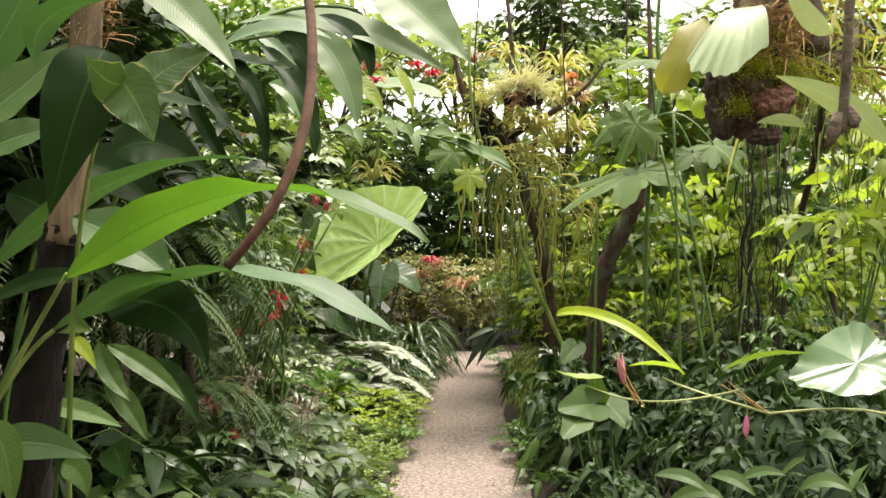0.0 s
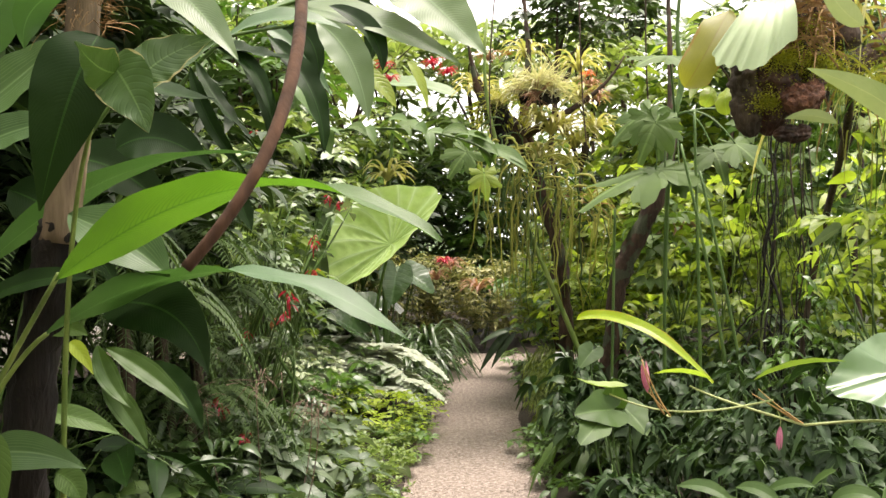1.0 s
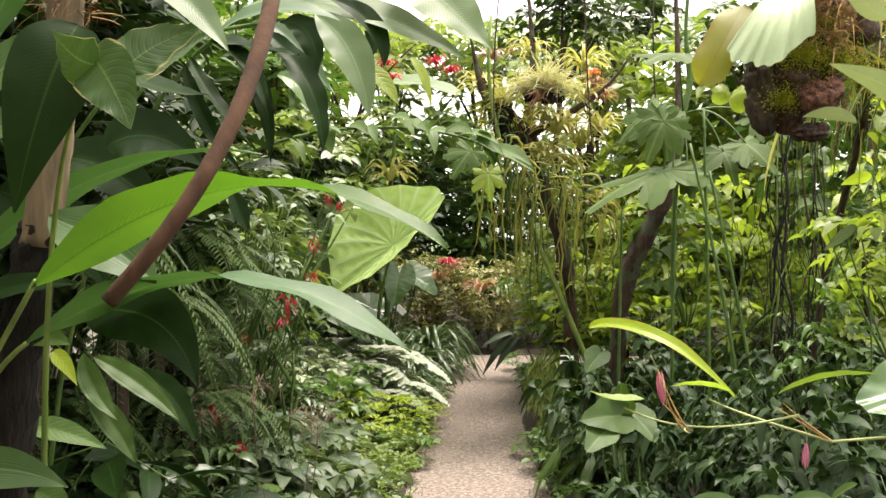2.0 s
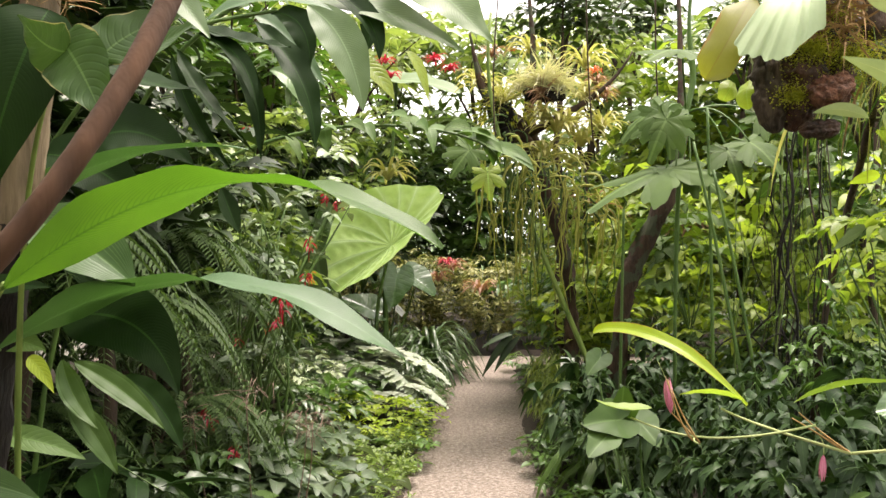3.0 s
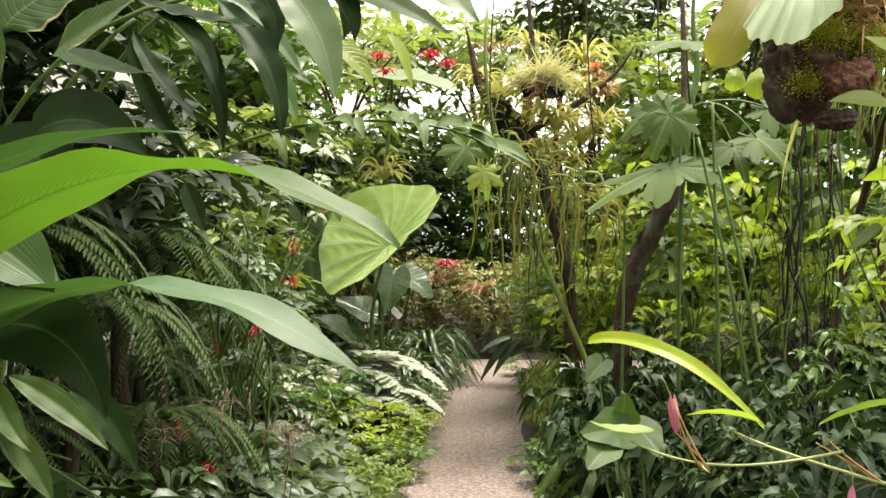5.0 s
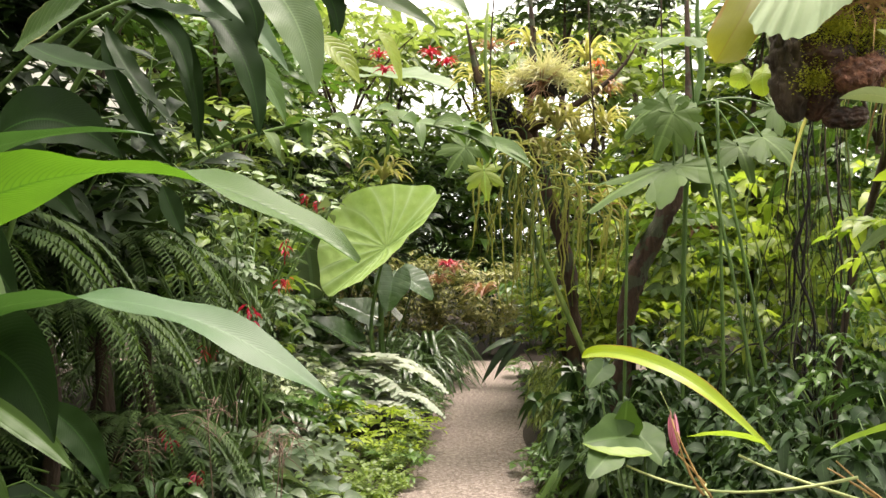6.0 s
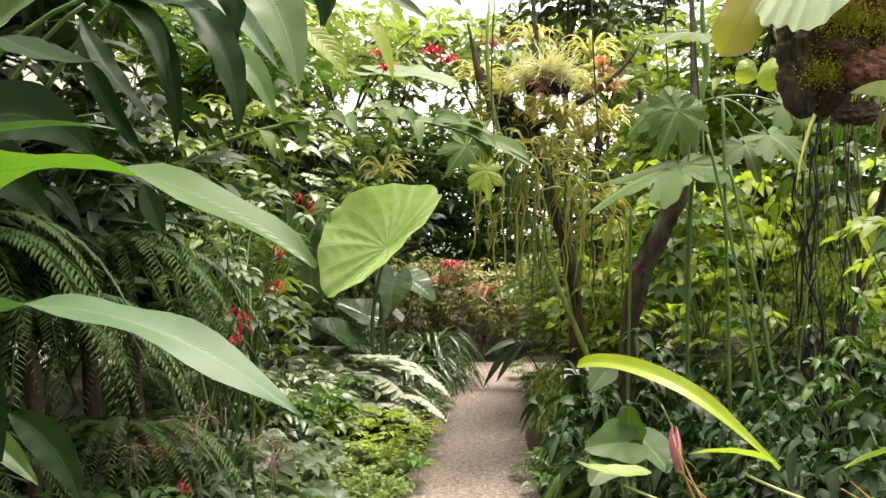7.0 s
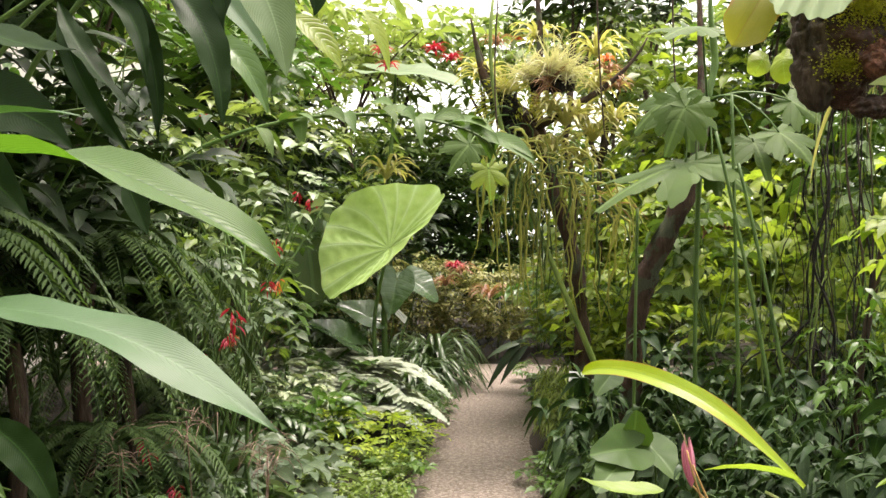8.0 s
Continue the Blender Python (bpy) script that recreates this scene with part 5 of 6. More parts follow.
# foliage low at the near corner
place(bush("leafy_shrub", "shrub with broad dull green oval leaves", "shrub", DULL, 110, 0.20, 0.45, 0.36, 0.1, 0.45, group="broad-leaf shrubs", n=5, lo=-0.1, hi=0.5),
      [(-1.15, 2.6, 0.0, 0, 0.9), (-1.05, 3.3, 0.1, 90, 1.0), (-1.5, 2.7, 0.15, 200, 1.1), (-1.25, 4.0, 0.1, 280, 1.0), (-1.5, 4.6, 0.2, 20, 1.0), (-1.0, 5.2, 0.0, 120, 0.8), (-0.95, 3.7, 0.0, 60, 0.8), (-0.85, 4.3, 0.0, 160, 0.7), (-1.05, 2.95, 0.05, 220, 0.9)])
place(fern("low_fern", "low feathery green fern with arching fronds", FERN, 20, 0.46, 34, 0.052, 0.75, 0.9, group="low ferns", wide=0.34),
      [(-1.75, 4.6, 0.3, 130, 1.0), (-1.35, 3.25, 0.30, 20, 1.0), (-1.15, 3.75, 0.25, 200, 0.9), (-1.7, 3.9, 0.5, 290, 1.1), (-1.05, 3.1, 0.10, 80, 0.8)])
place(bush("shade_shrub", "dark bushy shrub with small mixed leaves", "shrub", SHADE, 330, 0.10, 0.36, 0.36, 0.05, 0.42, ovate, 0.5, group="small-leaf undergrowth", n=4),
      [(-1.0, 3.3, 0.0, 0, 1.0), (-0.92, 3.9, 0.0, 80, 0.9), (-1.15, 3.7, 0.25, 10, 1.0), (-1.05, 4.4, 0.2, 100, 1.0), (-1.3, 3.5, 0.1, 150, 1.1), (-0.9, 4.6, 0.0, 220, 0.9), (-1.25, 4.2, 0.1, 300, 1.1), (-1.35, 2.75, 0.0, 40, 1.0)])
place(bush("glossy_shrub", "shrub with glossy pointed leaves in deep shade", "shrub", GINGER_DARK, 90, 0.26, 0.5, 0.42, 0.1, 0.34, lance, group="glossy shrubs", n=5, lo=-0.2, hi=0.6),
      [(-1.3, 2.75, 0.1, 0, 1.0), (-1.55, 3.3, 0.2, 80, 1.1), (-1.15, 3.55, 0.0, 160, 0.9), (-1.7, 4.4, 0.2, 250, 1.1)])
# Backing shrubs whose dark colour stands in for the shaded gaps.
place(bush("backing_shrub", "tall shrub coloured near black to fill deep shade", "shrub", DEEP, 560, 0.24, 0.85, 0.95, 0.7, 0.36, group="deep shade shrubs", n=4),
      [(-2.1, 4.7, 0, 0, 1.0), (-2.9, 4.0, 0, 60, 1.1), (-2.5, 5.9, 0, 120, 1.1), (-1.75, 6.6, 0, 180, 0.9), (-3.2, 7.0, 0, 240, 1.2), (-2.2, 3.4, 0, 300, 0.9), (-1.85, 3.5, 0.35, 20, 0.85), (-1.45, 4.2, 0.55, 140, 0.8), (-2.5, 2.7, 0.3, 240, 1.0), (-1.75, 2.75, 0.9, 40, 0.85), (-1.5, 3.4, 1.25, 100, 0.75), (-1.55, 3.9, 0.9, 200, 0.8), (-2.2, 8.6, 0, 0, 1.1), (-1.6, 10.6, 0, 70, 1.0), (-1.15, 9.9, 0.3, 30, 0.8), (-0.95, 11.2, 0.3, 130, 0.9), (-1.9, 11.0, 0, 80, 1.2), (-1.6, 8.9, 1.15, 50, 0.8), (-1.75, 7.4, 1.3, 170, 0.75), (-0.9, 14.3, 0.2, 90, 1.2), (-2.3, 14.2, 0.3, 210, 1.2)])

dr = thing("dry_twigs", "tuft of dry pinkish dead twigs", "plant", (-0.85, 4.1, 0.03))
for cx, cz, cy in ((-0.829, 1.029, 3.80), (-0.594, 0.873, 3.95), (-0.678, 0.840, 4.30), (-1.006, 0.948, 3.70)):
    for i in range(26):
        c0 = V((cx + rnd.gauss(0, 0.05), cy + rnd.gauss(0, 0.05), cz + rnd.gauss(0, 0.04)))
        d = scatter_dir(-1.0, 0.5)
        L = rnd.uniform(0.04, 0.11)
        rooted(stem(None, DRY, [c0, c0 + d * (L * 0.6) + UP * rnd.uniform(-0.01, 0.02), c0 + d * L - UP * rnd.uniform(0.0, 0.05)], 0.0018, 0.0008, "twig", 4, 5, 0.1), dr)
    rooted(stem(None, DRY, [(-0.85, 4.1, 0.03), (cx, cy + 0.1, cz * 0.5), (cx, cy, cz)], 0.004, 0.002, "stem", 5, 8), dr)

place(bush("pale_shrub", "low shrub with small whitish green leaves", "shrub", PALE, 230, 0.075, 0.40, 0.22, 0.22, 0.5, group="pale shrubs", n=3, lo=-0.1, hi=0.5),
      [(-1.15, 7.6, 0.0, 0, 1.0), (-1.35, 8.1, 0.0, 120, 1.1), (-0.95, 7.9, 0.0, 240, 0.8), (-1.5, 7.3, 0.1, 60, 1.0)])

# low plants along the path
place(bush("low_cover", "low bright green small-leaved ground cover", "ground cover", COVER, 520, 0.045, 0.30, 0.12, 0.0, 0.55, group="ground cover", n=2, lo=0.0, hi=0.9, droop=0.2),
      [(-0.45, 5.30, 0.0, 0, 1.0), (-0.52, 5.8, 0.02, 50, 1.15), (-0.42, 6.2, 0.0, 100, 0.9), (-0.80, 5.5, 0.05, 150, 1.2), (-0.45, 6.6, 0.0, 200, 0.9), (-0.75, 6.2, 0.05, 250, 1.2), (-0.50, 4.8, 0.0, 10, 1.0), (-0.78, 4.6, 0.05, 90, 1.1), (-0.70, 5.15, 0.06, 70, 1.2), (-0.42, 6.95, 0.0, 20, 1.0), (-0.65, 6.85, 0.0, 140, 1.1), (-0.36, 7.35, 0.0, 220, 0.9)])
place(bush("lime_shrub", "low lime-green shrub with layered rounded leaflets", "shrub", LIME, 110, 0.085, 0.36, 0.20, 0.08, 0.42, group="lime shrubs", n=3, lo=-0.1, hi=0.35, droop=0.25, per=5),
      [(-0.55, 7.2, 0.0, 0, 1.0), (-0.40, 7.55, 0.0, 80, 0.9), (-0.75, 7.0, 0.0, 160, 0.9), (-0.85, 7.5, 0.08, 240, 0.9), (-0.38, 7.05, 0.03, 30, 0.75), (-0.32, 7.6, 0.06, 200, 0.7), (-0.95, 7.1, 0.12, 300, 0.9)])
place(bush("edge_cover", "low green leaves spilling over the path edge", "ground cover", MID, 130, 0.085, 0.26, 0.12, 0.01, 0.45, group="edge plants", n=3, lo=-0.1, hi=0.6),
      [(path_left(y) - 0.07 + 0.06 * math.sin(7 * y), y, 0.0, 90 * y, 0.8 + 0.2 * math.sin(3 * y)) for y in (4.2, 4.8, 5.3, 6.7, 7.9, 8.8, 9.3, 9.9, 10.5, 11.1)]
      + [(path_right(y) + 0.12 + 0.06 * math.sin(5 * y), y, 0.0, 70 * y, 0.85 + 0.2 * math.sin(4 * y)) for y in (3.6, 4.2, 4.7, 5.3, 5.9, 6.4, 6.9, 9.2, 9.9, 10.6, 11.2)])
for fx, fy, fz, fs in ((-0.97, 8.3, 0.34, 1.0), (-0.80, 8.0, 0.20, 0.8), (-1.30, 8.6, 0.42, 0.9), (-1.15, 8.1, 0.30, 0.8)):
    pf = thing("silver_fern", "silvery white fern with broad pale fronds", "fern", (fx, fy, 0.03), "silver ferns")
    c = V((fx, fy, fz))
    for a, L, z in ((-12, 0.9, 0.42), (14, 0.75, 0.55), (-38, 0.8, 0.35), (165, 0.6, 0.7), (125, 0.6, 0.6), (205, 0.6, 0.5), (-75, 0.65, 0.45), (-105, 0.6, 0.5), (60, 0.6, 0.6)):
        b = Buf()
        a, L = a + rnd.uniform(-12, 12), L * fs
        o = V((math.cos(radians(a)), math.sin(radians(a)), 0))
        frond(b, [c, c + o * (L * 0.3) + UP * (L * z), c + o * (L * 0.75) + UP * (L * z * 0.7), c + o * L + UP * (L * (z - 0.45))], L, 21, 0.22 * fs, 0.50, 0.06)
        rooted(part("frond", b, FERN_PALE), pf)
    rooted(stem(None, STALK, [(fx, fy, 0.03), (fx, fy, fz * 0.5), (fx, fy, fz + 0.01)], 0.02, 0.015), pf)
place(rosette("drooping_lily", "dark green clump of drooping strap leaves", "plant", SHADE, 60, 0.75, 0.035, 0.9, 0.9, strap, group="strap-leaved clumps"),
      [(-0.38, 10.6, 0.05, 0, 1.0), (-0.50, 11.2, 0.05, 70, 1.1), (-0.36, 11.0, 0.25, 150, 0.9), (-0.6, 10.2, 0.05, 220, 0.9), (-0.55, 9.3, 0.05, 300, 0.7), (-0.95, 11.2, 0.05, 20, 1.2)])
place(bush("leafy_shrub", "mid-green shrub with rounded bright leaves", "shrub", MID, 160, 0.13, 0.4, 0.28, 0.1, 0.5, group="green shrubs", n=4),
      [(-0.95, 7.9, 0.05, 0, 1.0), (-0.8, 9.0, 0.05, 90, 0.9), (-1.2, 8.6, 0.05, 180, 1.2), (-1.0, 6.95, 0.1, 280, 0.9)])


# ---- right: leaning trunk, lobed philodendrons, stalks ----
tr = thing("leaning_tree", "dark crooked leaning tree trunk", "tree", (1.04, 6.4, 0.0))
limb(tr, TRUNK, [(1.04, 6.4, -0.02), (1.05, 6.4, 0.5), (1.087, 6.4, 1.04), (1.138, 6.4, 1.36), (1.26, 6.4, 1.644), (1.395, 6.4, 1.928), (1.484, 6.45, 2.246), (1.52, 6.6, 2.85), (1.56, 7.0, 4.2)], [0.075, 0.066, 0.060, 0.062, 0.066, 0.058, 0.036, 0.020, 0.010])
limb(tr, TRUNK, [(0.92, 7.6, -0.02), (0.911, 7.6, 0.70), (0.901, 7.6, 1.04), (0.865, 7.6, 1.39), (0.74, 7.65, 1.85), (0.60, 7.7, 2.35), (0.56, 7.75, 2.75), (0.60, 7.85, 3.2), (0.55, 8.0, 3.9)], [0.085, 0.062, 0.056, 0.052, 0.050, 0.048, 0.040, 0.025, 0.012])
limb(tr, TRUNK, [(0.60, 7.7, 2.30), (0.44, 7.55, 2.50), (0.30, 7.45, 2.62), (0.16, 7.5, 2.85), (0.07, 7.5, 3.25)], [0.055, 0.07, 0.06, 0.03, 0.008], "limb")
rooted(stem(None, BARK, [(0.577, 7.700, 2.549), (0.298, 7.600, 2.626), (0.159, 7.500, 2.835), (0.068, 7.500, 3.235)], 0.04, 0.006, "limb", 10, 16, 0.12), tr)
rooted(stem(None, BARK, [(0.532, 7.700, 2.458), (0.828, 7.500, 2.613), (1.165, 7.400, 2.731), (1.338, 7.400, 3.081)], 0.04, 0.006, "limb", 10, 16, 0.12), tr)

ph = thing("lobed_philodendron", "philodendron with large deeply cut grey-green leaves on long stalks", "plant", (1.35, 5.6, 0.03))


def palm_lobes(a):
    """Broad hand-like outline: seven broad, toothed lobes parted past half their length, each with a blunt, notched end."""
    b = abs(a)
    if b > 2.80:
        return 0.22
    lobe = abs(math.cos(3.35 * (a + 0.10 * math.sin(2.3 * a + 0.6))))
    tooth = 0.10 * math.cos(15 * a + 0.8) + 0.04 * math.sin(37 * a)
    return (1.0 - 0.20 * b) * (0.36 + 0.64 * lobe ** 0.6 + tooth * lobe)


def lobe_leaf(c, tip, nrm, size, material=LOBED, foot=(1.40, 5.95, 2.40), droop=0.10):
    """A broad hand-shaped leaf, its lobes drooping a little from the stalk."""
    b = Buf()
    c, tip = V(c), V(tip)
    fan(b, c, tip - c, nrm, size * 1.05, palm_lobes, 7, 180, -0.10, -droop * 2, math.pi, 0.035, -0.10)
    rooted(part("leaf", b, material), ph)
    f = V(foot)
    way = V((c.x * 0.5 + f.x * 0.5, f.y * 0.6 + c.y * 0.4, max(c.z, f.z) + 0.10)) if f.z > 1 else V((c.x * 0.7 + f.x * 0.3, f.y, c.z * 0.9))
    rooted(stem(None, STALK, [f, way, c], 0.007, 0.005, "stalk", 6, 16), ph)


limb(ph, STALK, [(1.36, 5.95, 0.03), (1.34, 5.95, 1.0), (1.36, 5.97, 1.9), (1.40, 5.95, 2.40), (1.44, 5.95, 2.62), (1.40, 5.9, 2.95), (1.44, 5.9, 3.5)], [0.011, 0.012, 0.015, 0.022, 0.022, 0.014, 0.008], "stem", 9)
lobe_leaf((1.20, 5.60, 2.03), (0.751, 5.450, 1.90), (0.02, -0.20, 0.97), 0.50, LOBED, droop=0.06)
lobe_leaf((1.26, 5.62, 2.04), (1.52, 5.40, 1.96), (0.05, -0.25, 0.96), 0.25, LOBED, droop=0.06)
lobe_leaf((1.199, 5.600, 2.317), (1.038, 5.500, 2.048), (-0.3, -0.85, 0.45), 0.24)
lobe_leaf((1.197, 5.650, 2.357), (1.235, 5.500, 2.081), (0.1, -0.9, 0.4), 0.24)
lobe_leaf((1.209, 5.900, 2.426), (0.936, 5.900, 2.270), (-0.1, -0.5, 0.85), 0.26)
lobe_leaf((1.367, 5.700, 2.016), (1.487, 5.600, 1.944), (0.1, -0.7, 0.65), 0.22)
lobe_leaf((1.712, 5.700, 2.199), (1.870, 5.500, 2.051), (0.2, -0.7, 0.65), 0.24)
lobe_leaf((1.610, 5.800, 2.159), (1.649, 5.600, 1.993), (0.1, -0.8, 0.55), 0.22)
lobe_leaf((1.843, 5.900, 2.393), (1.978, 5.800, 2.295), (0.1, -0.8, 0.55), 0.22)
lobe_leaf((1.189, 5.200, 2.639), (0.967, 5.000, 2.625), (-0.1, -0.4, 0.9), 0.26)
lobe_leaf((0.195, 6.800, 2.093), (0.217, 6.700, 1.828), (0.0, -0.9, 0.4), 0.18, BRIGHT, (0.60, 7.65, 2.35))
lobe_leaf((0.067, 6.900, 2.263), (-0.054, 6.800, 2.112), (0.0, -0.9, 0.4), 0.22, LOBED, (0.44, 7.5, 2.50))
for top, foot in (((1.380, 5.400, 2.353), (1.422, 5.400, 1.069)), ((1.278, 5.300, 2.155), (1.500, 5.200, 1.092)), ((1.372, 5.250, 1.998), (1.575, 5.200, 1.092)), ((1.008, 5.900, 1.805), (0.992, 5.900, 0.594))):
    t0, f0 = V(top), V(foot)
    f1 = f0 + (f0 - t0) * (f0.z / max(0.2, t0.z - f0.z)) * 0.6
    f1.z = 0.03
    rooted(stem(None, STALK, [f1, f0, f0.lerp(t0, 0.5), t0], 0.011, 0.008, "stalk", 7, 16), ph)
rooted(leaf(None, LOBED, (2.405, 6.200, 1.131), (2.242, 6.200, 1.185), (2.055, 6.200, 1.144), 0.09, lance, -30, 0, 0.15), ph)
rooted(leaf(None, SILVERY, (1.775, 4.300, 1.671), (1.669, 4.250, 1.621), (1.584, 4.200, 1.573), 0.10, ovate, -55, 0, 0.15), ph)
rooted(leaf(None, LIME, (1.973, 4.600, 1.924), (1.895, 4.600, 1.911), (1.825, 4.600, 1.884), 0.07, ovate, -60, 0, 0.15), ph)
rooted(stem(None, STALK, [(1.35, 5.6, 0.03), (2.0, 5.8, 0.6), (2.453, 6.100, 0.998), (2.405, 6.200, 1.131)], 0.006, 0.003, "stalk", 5, 10), ph)
rooted(stem(None, STALK, [(1.9, 4.6, 0.03), (2.0, 4.5, 0.8), (1.870, 4.400, 1.635), (1.775, 4.300, 1.671)], 0.006, 0.003, "stalk", 5, 10), ph)
rooted(stem(None, STALK, [(2.1, 4.8, 0.03), (2.2, 4.8, 1.2), (2.086, 4.700, 1.931), (1.973, 4.600, 1.924)], 0.006, 0.003, "stalk", 5, 10), ph)
dg = thing("slanting_stem", "long slanting pale green climbing stem", "vine", (1.148, 7.200, 0.266))
rooted(stem(None, CANE, [(1.148, 7.200, 0.266), (0.857, 7.300, 1.027), (0.507, 7.300, 1.806), (0.244, 7.300, 2.325), (0.155, 7.300, 2.757), (0.230, 7.300, 3.362)], 0.022, 0.012), dg)

# ---- hanging mistletoe cactus and air plants on the crooked tree ----
rh = thing("hanging_cactus", "mistletoe cactus with a curtain of thin hanging strands", "plant", (0.505, 7.300, 2.152))
for i in range(92):
    b = Buf()
    node = V(((0.34, 7.20, 2.36), (0.52, 7.15, 2.22), (0.70, 7.15, 2.10), (0.90, 7.25, 2.02), (0.46, 7.30, 1.90), (1.02, 7.35, 1.85))[i % 6])
    c = node + V((rnd.gauss(0, 0.06), rnd.uniform(-0.12, 0.12), rnd.gauss(0, 0.08)))
    L = rnd.choice((0.3, 0.45, 0.6, 0.8, 1.05)) * rnd.uniform(0.8, 1.15)
    s1, s2 = rnd.uniform(-0.20, 0.20), rnd.gauss(0, 0.06)
    pts = [c, c + V((s1 * 1.4, rnd.uniform(-0.08, 0.05), 0.10)), c + V((s1 * 1.5, 0, -L * 0.4)), c + V((s1 + s2, 0.02, -L))]
    r = rnd.uniform(0.005, 0.0105)
    line = [bezier(pts, j / 11) + V((rnd.gauss(0, 0.011), 0, 0)) for j in range(12)]
    b.tube(line, [r * rnd.uniform(0.75, 1.15) * (1 if j < 9 else 0.8 - 0.25 * (j - 9)) for j in range(12)], 5, 0.12)
    rooted(part("strand", b, (STRAND, NEEDLE, STRAND, FERN, STRAND)[(i * 7) % 5]), rh)
for i in range(34):
    b = Buf()
    c = V((1.02 + rnd.gauss(0, 0.06), 7.30 + rnd.uniform(-0.1, 0.1), 1.92 + rnd.gauss(0, 0.04)))
    d = scatter_dir(-0.5, 0.7)
    L = rnd.uniform(0.18, 0.36)
    blade(b, [c, c + d * (L * 0.5) + UP * (L * 0.15), c + d * L - UP * (L * rnd.uniform(0.2, 0.8))], 0.012, grassy, d.orthogonal(), 6, 1, 0.2)
    rooted(part("blade", b, (BROM, RUST, NEEDLE)[i % 3]), rh)
ap = thing("air_plant_ball", "grassy ball of air plants on a mossy branch", "plant", (0.657, 7.350, 2.766))
for c, r, cnt, m, lo in (((0.640, 7.33, 2.83), 0.30, 170, WIRY, 0.0), ((0.760, 7.35, 2.80), 0.30, 110, WIRY, -0.2), ((0.480, 7.40, 2.80), 0.24, 110, WIRY, 0.0), ((0.330, 7.40, 2.70), 0.20, 90, BROM, 0.0), ((0.620, 7.33, 2.74), 0.20, 60, RUST, -0.8), ((0.300, 7.42, 2.62), 0.18, 70, NEEDLE, -0.9)):
    b = Buf()
    c = V(c)
    for i in range(cnt):
        d = scatter_dir(lo, 1.0)
        L = r * rnd.uniform(0.55, 1.25)
        blade(b, [c + scatter_dir(-1, 1) * (r * 0.25 * rnd.random()), c + d * (L * 0.6) + UP * (L * 0.1), c + d * L - UP * (L * rnd.uniform(-0.15, 0.8))], rnd.uniform(0.007, 0.013), grassy, d.orthogonal(), 5, 1, 0.2)
    rooted(part("tuft", b, m), ap)
for c, q, r in (((0.50, 7.45, 2.74), (0.82, 7.42, 2.76), 0.085), ((0.22, 7.5, 2.60), (0.42, 7.47, 2.56), 0.10), ((0.34, 7.48, 2.52), (0.40, 7.48, 2.36), 0.06)):
    limb(ap, HUSK, [V(c), V(c).lerp(V(q), 0.35) + UP * 0.02, V(c).lerp(V(q), 0.7), V(q)], [r * 0.6, r, r, r * 0.5], "root_ball", 12, 6, 0.25, 0.4)
b = Buf()
for i in range(420):
    d = scatter_dir(-1, 1)
    c = V((0.361, 7.500, 2.657)) + V((d.x * 0.28, d.y * 0.15, d.z * 0.16)) * rnd.uniform(0.6, 1)
    spray(b, c, d, 0.05, 0.4, lance, 2, 0.3)
tagged(rooted(part("moss", b, MOSS), ap), kind="stuff")


def bromeliads(name, label, mat, rows, blades=26, length=0.3, width=0.035):
    place(rosette(name, label, "bromeliad", mat, blades, length, width, 0.9, 0.45, strap, group=name + "s"), rows)


bromeliads("yellow_bromeliad", "yellow and green striped bromeliad rosette on a branch", BROM,
           [(*(0.751, 7.400, 2.446), 0, 0.9), (*(0.637, 7.350, 2.527), 60, 0.7), (*(0.873, 7.500, 2.480), 120, 0.8), (*(0.643, 7.400, 2.226), 200, 0.9), (*(-0.680, 8.800, 2.158), 100, 1.0), (*(1.019, 7.600, 2.718), 40, 0.8), (*(0.162, 7.600, 2.807), 10, 0.8), (*(0.887, 7.600, 2.177), 10, 0.8), (*(1.036, 7.900, 3.045), 70, 0.9), (*(0.990, 7.700, 2.367), 170, 0.9), (*(0.354, 7.800, 2.469), 270, 0.8), (*(1.164, 7.800, 2.517), 20, 0.8), (*(0.597, 8.000, 3.182), 320, 0.8)])
bromeliads("rusty_bromeliad", "rusty pink bromeliad rosette", RUST,
           [(*(1.085, 7.600, 2.853), 0, 0.5), (*(1.138, 7.500, 2.725), 80, 0.5), (*(0.278, 8.400, 3.239), 150, 0.5), (*(-0.100, 12.667, 1.173), 0, 0.9), (*(0.285, 12.573, 0.872), 120, 1.0), (*(-0.293, 12.667, 1.018), 200, 0.8), (*(2.191, 9.000, 1.642), 200, 1.1)])
bromeliads("red_bromeliad", "red flowering bromeliad spike", RED,
           [(*(-0.660, 8.200, 3.139), 0, 0.38), (*(-0.228, 8.200, 3.149), 80, 0.42), (*(-0.095, 8.200, 3.076), 150, 0.4), (*(-0.610, 8.200, 3.012), 200, 0.4), (*(-0.175, 12.478, 1.256), 20, 0.55)], 18, 0.28, 0.045)
bromeliads("orange_bromeliad", "small orange flowering bromeliad on a branch", ORANGE, [(*(1.071, 7.600, 2.952), 90, 0.3), (*(0.476, 8.800, 3.372), 0, 0.25)], 18, 0.28, 0.04)

# ---- staghorn fern on its hanging stump ----
sg = thing("staghorn_fern", "staghorn fern with pale ruffled shields on a mossy stump", "fern", (1.194, 3.400, 2.306))


